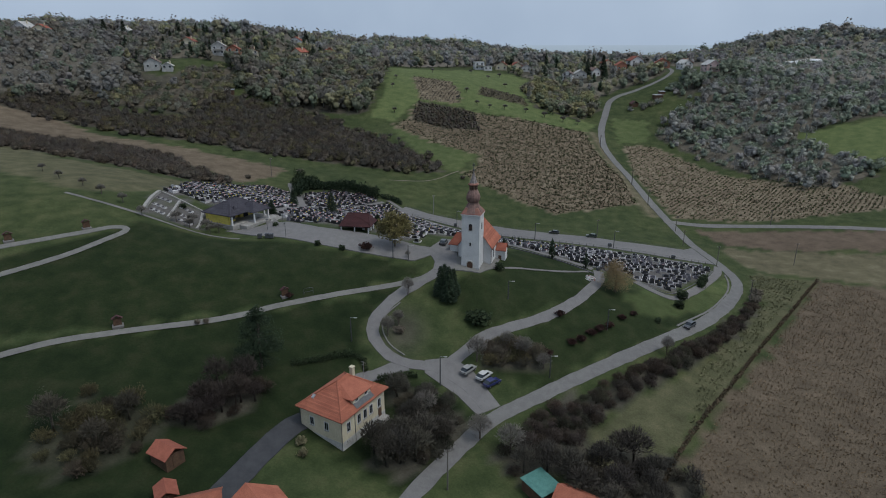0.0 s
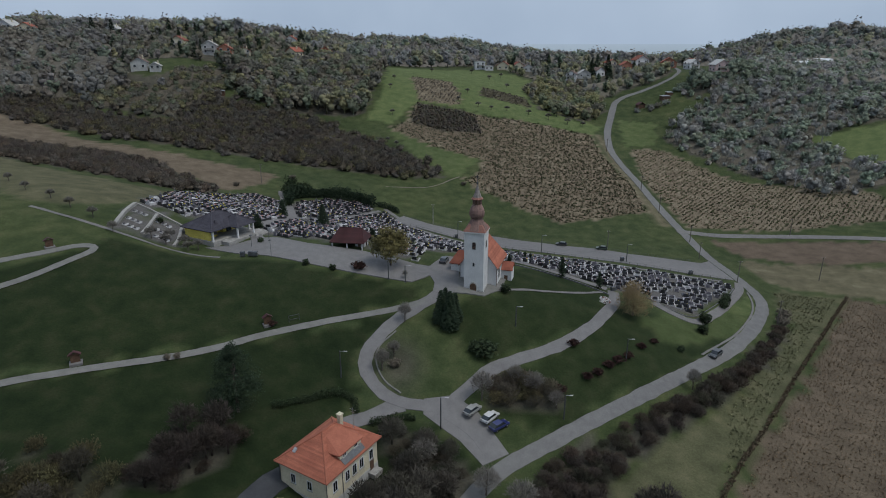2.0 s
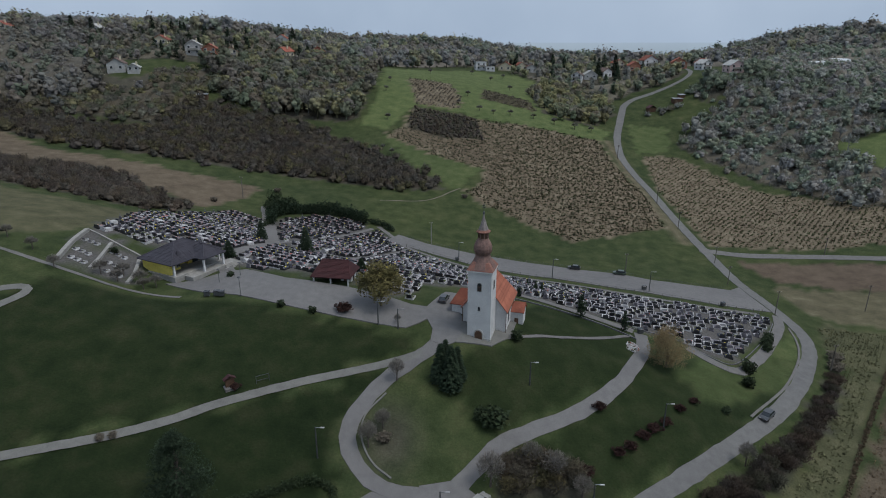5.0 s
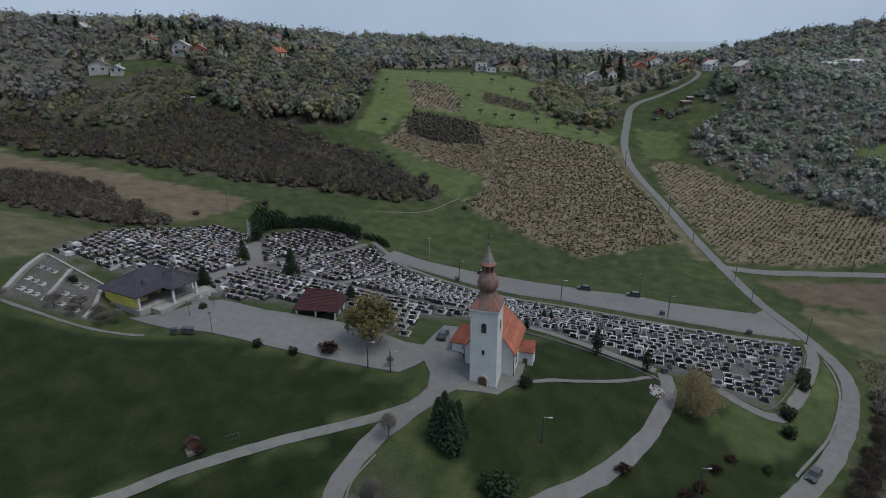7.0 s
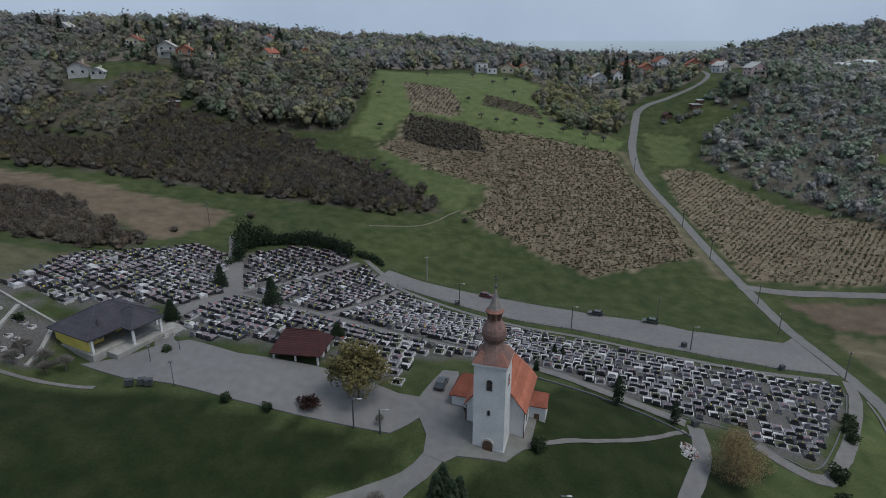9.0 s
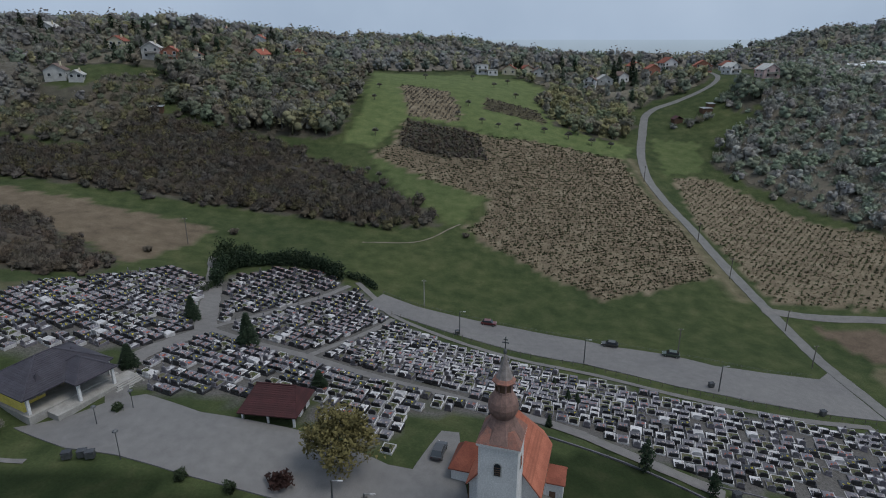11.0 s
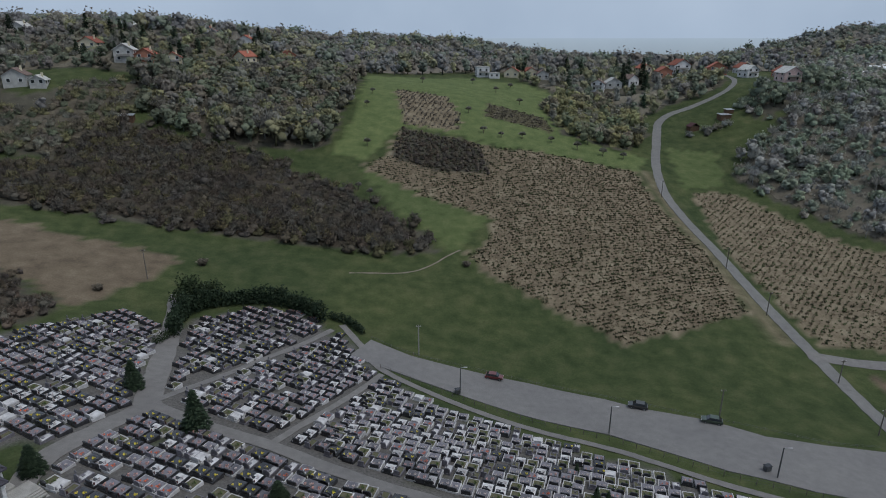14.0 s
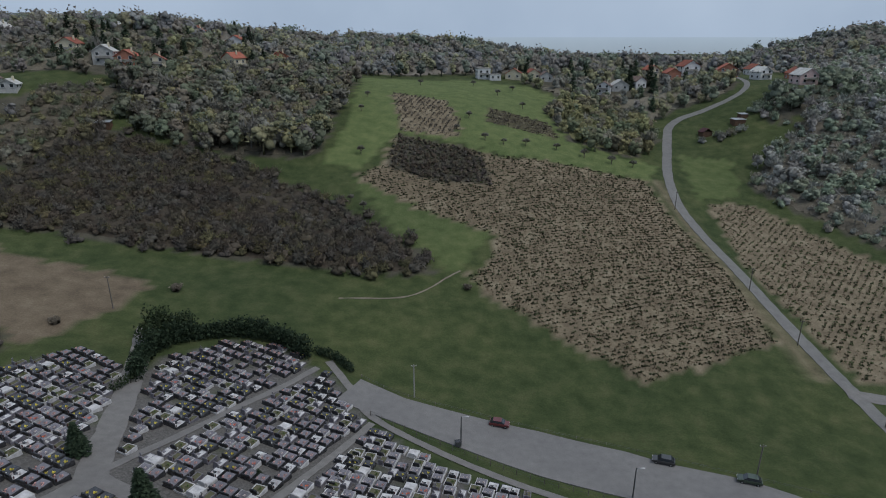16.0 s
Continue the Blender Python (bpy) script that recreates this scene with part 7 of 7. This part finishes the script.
# ---- vehicles ----
def car(x, y, turn, colour, label, long=4.2):
    g = holder("car", x, y, height(x, y) + 0.16, turn)
    tagged(g, label, "car")
    mat = paint("car_paint", colour)
    w = 0.86
    side = [(-long / 2, 0.35), (long / 2, 0.35), (long / 2, 0.72), (long / 2 - 0.9, 0.9), (-long / 2 + 0.1, 0.95), (-long / 2, 0.8)]
    roof = [(long / 2 - 0.95, 0.88), (long / 2 - 1.6, 1.42), (-long / 2 + 0.75, 1.45), (-long / 2 + 0.15, 0.93)]
    def slab(pts, half, top=None):
        bm = bmesh.new()
        a = [bm.verts.new((px, -half * (0.86 if top and pz > 1.1 else 1), pz)) for px, pz in pts]
        b = [bm.verts.new((px, half * (0.86 if top and pz > 1.1 else 1), pz)) for px, pz in pts]
        bm.faces.new(a)
        bm.faces.new(b[::-1])
        for k in range(len(a)):
            j = (k + 1) % len(a)
            bm.faces.new((a[j], a[k], b[k], b[j]))
        return bm
    bm = slab(side, w)
    bmesh.ops.bevel(bm, geom=bm.edges[:], offset=0.06, segments=2, affect="EDGES")
    part("body", bm, mat, g)
    cab = part("cabin", slab(roof, w - 0.08, True), M_GLASS, g, "dark glazed cabin")
    part("roof_panel", boxes((-long / 2 + 0.8, long / 2 - 1.65, -w * 0.82, w * 0.82, 1.42, 1.48), bevel=0.02), mat, g)
    for sx in (-long / 2 + 0.75, long / 2 - 0.8):
        for sy in (-1, 1):
            wheel = bmesh.new()
            lathe(wheel, [(0.2, -0.1), (0.31, -0.09), (0.31, 0.09), (0.2, 0.1)], 12)
            bmesh.ops.rotate(wheel, verts=wheel.verts, cent=(0, 0, 0), matrix=Matrix.Rotation(radians(90), 3, "X"))
            bmesh.ops.translate(wheel, verts=wheel.verts, vec=(sx, sy * (w - 0.06), 0.31))
            tyre = part("wheel", wheel, M_RUBBER, g)
            part("rim", boxes((sx - 0.13, sx + 0.13, sy * (w + 0.05) - 0.01, sy * (w + 0.05) + 0.01, 0.18, 0.44)), M_GALV, tyre)
    for sy in (-0.6, 0.6):
        part("headlight", boxes((long / 2 - 0.08, long / 2 + 0.01, sy - 0.16, sy + 0.16, 0.6, 0.72)), M_PALESTONE, g)
        part("tail_light", boxes((-long / 2 - 0.01, -long / 2 + 0.06, sy - 0.14, sy + 0.14, 0.68, 0.84)), M_REDBROWN, g)
    return g


car(13.9, 240.6, -14, (0.09, 0.015, 0.015), "dark red parked car at the meadow edge")
car(44.4, 229.8, 160, (0.03, 0.03, 0.03), "black parked car at the meadow edge")
car(58.0, 223.8, 160, (0.03, 0.045, 0.03), "dark green parked car at the meadow edge")
car(0.2, 166.0, 75, (0.03, 0.03, 0.033), "dark parked car beside the church")
car(5.6, 117.4, 50, (0.25, 0.25, 0.24), "pale grey parked car under the trees")
car(10.6, 114.2, 40, (0.02, 0.025, 0.10), "dark blue parked car at the junction")
car(9.0, 116.0, 50, (0.45, 0.45, 0.45), "white parked car under the trees")
car(64.5, 142.6, 222, (0.035, 0.037, 0.04), "dark car on the road")


# ---- sheds, benches and other small things ----
def shed(x, y, turn, w, d, h, wall, roof, label, mono=False, name="shed"):
    g = holder(name, x, y, height(x, y), turn)
    part("wall", boxes((-w / 2, w / 2, -d / 2, d / 2, -1.0, h)), wall, g)
    bm = bmesh.new()
    r = h + (0.5 if mono else w * 0.34)
    if mono:
        roof_slab(bm, [(-w / 2 - 0.3, -d / 2 - 0.3, h + 0.1), (w / 2 + 0.3, -d / 2 - 0.3, h + 0.1), (w / 2 + 0.3, d / 2 + 0.3, r), (-w / 2 - 0.3, d / 2 + 0.3, r)], 0.1)
    else:
        roof_slab(bm, [(w / 2 + 0.4, -d / 2 - 0.4, h - 0.15), (w / 2 + 0.4, d / 2 + 0.4, h - 0.15), (0, d / 2 + 0.4, r), (0, -d / 2 - 0.4, r)], 0.14)
        roof_slab(bm, [(-w / 2 - 0.4, d / 2 + 0.4, h - 0.15), (-w / 2 - 0.4, -d / 2 - 0.4, h - 0.15), (0, -d / 2 - 0.4, r), (0, d / 2 + 0.4, r)], 0.14)
    part("roof", bm, roof, g)
    part("door", boxes((-0.5, 0.5, -d / 2 - 0.06, -d / 2 + 0.02, 0.0, min(2.0, h - 0.2))), M_WOOD, g)
    return tagged(g, label, "shed")


M_TEAL = surface("teal_sheet_roof", (0.05, 0.14, 0.125), (0.08, 0.20, 0.175), 0.8, 8.0, 0.6)
shed(17.2, 86.6, 35, 4.4, 5.0, 2.3, M_WOOD, M_TEAL, "garden shed with a teal sheet roof", True)
shed(22.6, 81.6, 55, 6.0, 7.0, 3.0, M_CREAM, M_ORANGE, "low outbuilding with an orange tile roof")
shed(-45.2, 82.6, 60, 3.4, 4.0, 2.3, M_WOOD, M_ORANGE2, "open wooden garden hut with a red tile roof")
shed(-42.0, 74.6, 30, 2.6, 3.0, 2.2, M_WOOD, M_ORANGE2, "small wooden hut with a red tile roof")
shed(-26.5, 70.5, 40, 9.0, 9.0, 3.6, M_CREAM, M_ORANGE, "house with an orange tile roof below the slope", name="house")
shed(-36.4, 71.5, 110, 6.0, 7.0, 2.8, M_CREAM, M_ORANGE, "low annex with an orange tile roof", name="house")
shed(153.5, 442.0, 10, 6.0, 4.0, 2.0, M_WOOD, M_GALV, "small hut with a pale sheet roof", True)
shed(157.5, 446.0, 10, 4.0, 3.0, 1.8, M_WOOD, M_GALV, "small hut with a pale sheet roof", True)
shed(-128, 372, 10, 5.0, 3.5, 2.0, M_WOOD, M_GALV, "small hut with a pale sheet roof", True)
shed(135.5, 437, 10, 5.0, 4.0, 2.0, M_WOOD, M_REDBROWN, "small garden hut beside the road")


def tunnel(x, y, turn, w, d):
    g = holder("greenhouse", x, y, height(x, y), turn)
    bm = bmesh.new()
    rings = [[bm.verts.new((w / 2 * math.cos(math.pi * k / 8), yy, 0.6 * w * math.sin(math.pi * k / 8))) for k in range(9)] for yy in np.linspace(-d / 2, d / 2, 6)]
    for a, b in zip(rings, rings[1:]):
        for k in range(8):
            bm.faces.new((a[k], a[k + 1], b[k + 1], b[k]))
    bm.faces.new(rings[0][::-1])
    bm.faces.new(rings[-1])
    part("cover", bm, M_FOIL, g)
    return tagged(g, "white plastic greenhouse tunnel", "greenhouse")


M_FOIL = surface("white_plastic_foil", (0.72, 0.73, 0.74), (0.82, 0.83, 0.84), 1.0, 6.0, 0.35, spec=0.5)
for k in range(3):
    tunnel(302 + 9 * k, 546 + 2 * k, 20, 8, 22)
tunnel(284, 534, 20, 7, 16)


def station(x, y, turn):
    """A small wayside station: a dark red pitched shelter board on a stone base."""
    g = holder("wayside_shrine", x, y, height(x, y), turn)
    part("base", boxes((-1.1, 1.1, -0.9, 0.9, -0.5, 0.25), bevel=0.04), M_GRAVEL, g, "grey stone base")
    part("panel", boxes((-0.8, 0.8, -0.15, 0.15, 0.25, 1.9)), M_WOOD, g, "dark wooden panel")
    part("roof", roof_slab(roof_slab(bmesh.new(), [(1.1, -0.5, 1.8), (1.1, 0.5, 1.8), (0, 0.5, 2.5), (0, -0.5, 2.5)], 0.1), [(-1.1, 0.5, 1.8), (-1.1, -0.5, 1.8), (0, -0.5, 2.5), (0, 0.5, 2.5)], 0.1), M_REDBROWN, g, "dark red pitched cap")
    return tagged(g, "dark red wayside shrine on a stone base", "shrine", "wayside shrines")


for x, y, turn in ((-68.8, 115.4, 30), (-38.2, 134.2, 35), (-92.6, 149.8, 40), (-106, 139.6, 40)):
    station(x, y, turn)

g = holder("goal_frame", -33.0, 136.4, height(-33.0, 136.4), 30)
part("frame", boxes((-1.2, -1.12, -0.04, 0.04, -0.3, 1.5), (1.12, 1.2, -0.04, 0.04, -0.3, 1.5), (-1.2, 1.2, -0.04, 0.04, 1.42, 1.5)), M_STEEL, g)
part("board", boxes((-1.1, 1.1, -0.02, 0.02, 0.5, 0.6)), M_STEEL, g)
tagged(g, "empty dark metal frame beside the footpath", "frame")


def bin_thing(x, y, turn, label="dark wheeled waste bin"):
    g = holder("waste_bin", x, y, height(x, y) + 0.18, turn)
    part("body", boxes((-0.6, 0.6, -0.45, 0.45, 0.08, 1.05), bevel=0.06), M_STEEL, g)
    part("lid", boxes((-0.64, 0.64, -0.5, 0.5, 1.05, 1.2), bevel=0.05), M_BLACKSTONE, g)
    return tagged(g, label, "bin")


for x, y in ((-51.4, 160.9), (-49.4, 161.2), (-48.2, 161.0), (45.6, 165.2), (5.0, 232.2), (60.4, 206.6), (80.6, 198.4)):
    bin_thing(x, y, 12)


# ---- heap of building rubble at the lower gate ----
def rubble_heap(x, y):
    rng = np.random.default_rng(81)
    g = holder("rubble_heap", x, y, height(x, y))
    shapes = [part("stone", boxes((-a, a, -b, b, -c, c), bevel=0.03), m, g) for a, b, c, m in ((0.16, 0.1, 0.07, M_ORANGE2), (0.2, 0.14, 0.1, M_PALESTONE), (0.13, 0.1, 0.09, M_GREYWALL))]
    for k in range(120):
        ob = shapes[k] if k < 3 else shapes[int(rng.integers(0, 3))].copy()
        if k >= 3:
            scene.collection.objects.link(ob)
        a, r = rng.uniform(0, 2 * math.pi), 1.9 * math.sqrt(rng.uniform(0, 1))
        ob.matrix_basis = pose(0.8 * r * math.cos(a), 1.25 * r * math.sin(a), 0.1 + 0.4 * (1 - r / 1.9) * rng.uniform(0.2, 1), *rng.uniform(-40, 40, 2), rng.uniform(0, 180))
    return tagged(g, "heap of broken red and pale building stones", "rubble")


rubble_heap(41.2, 157.6)
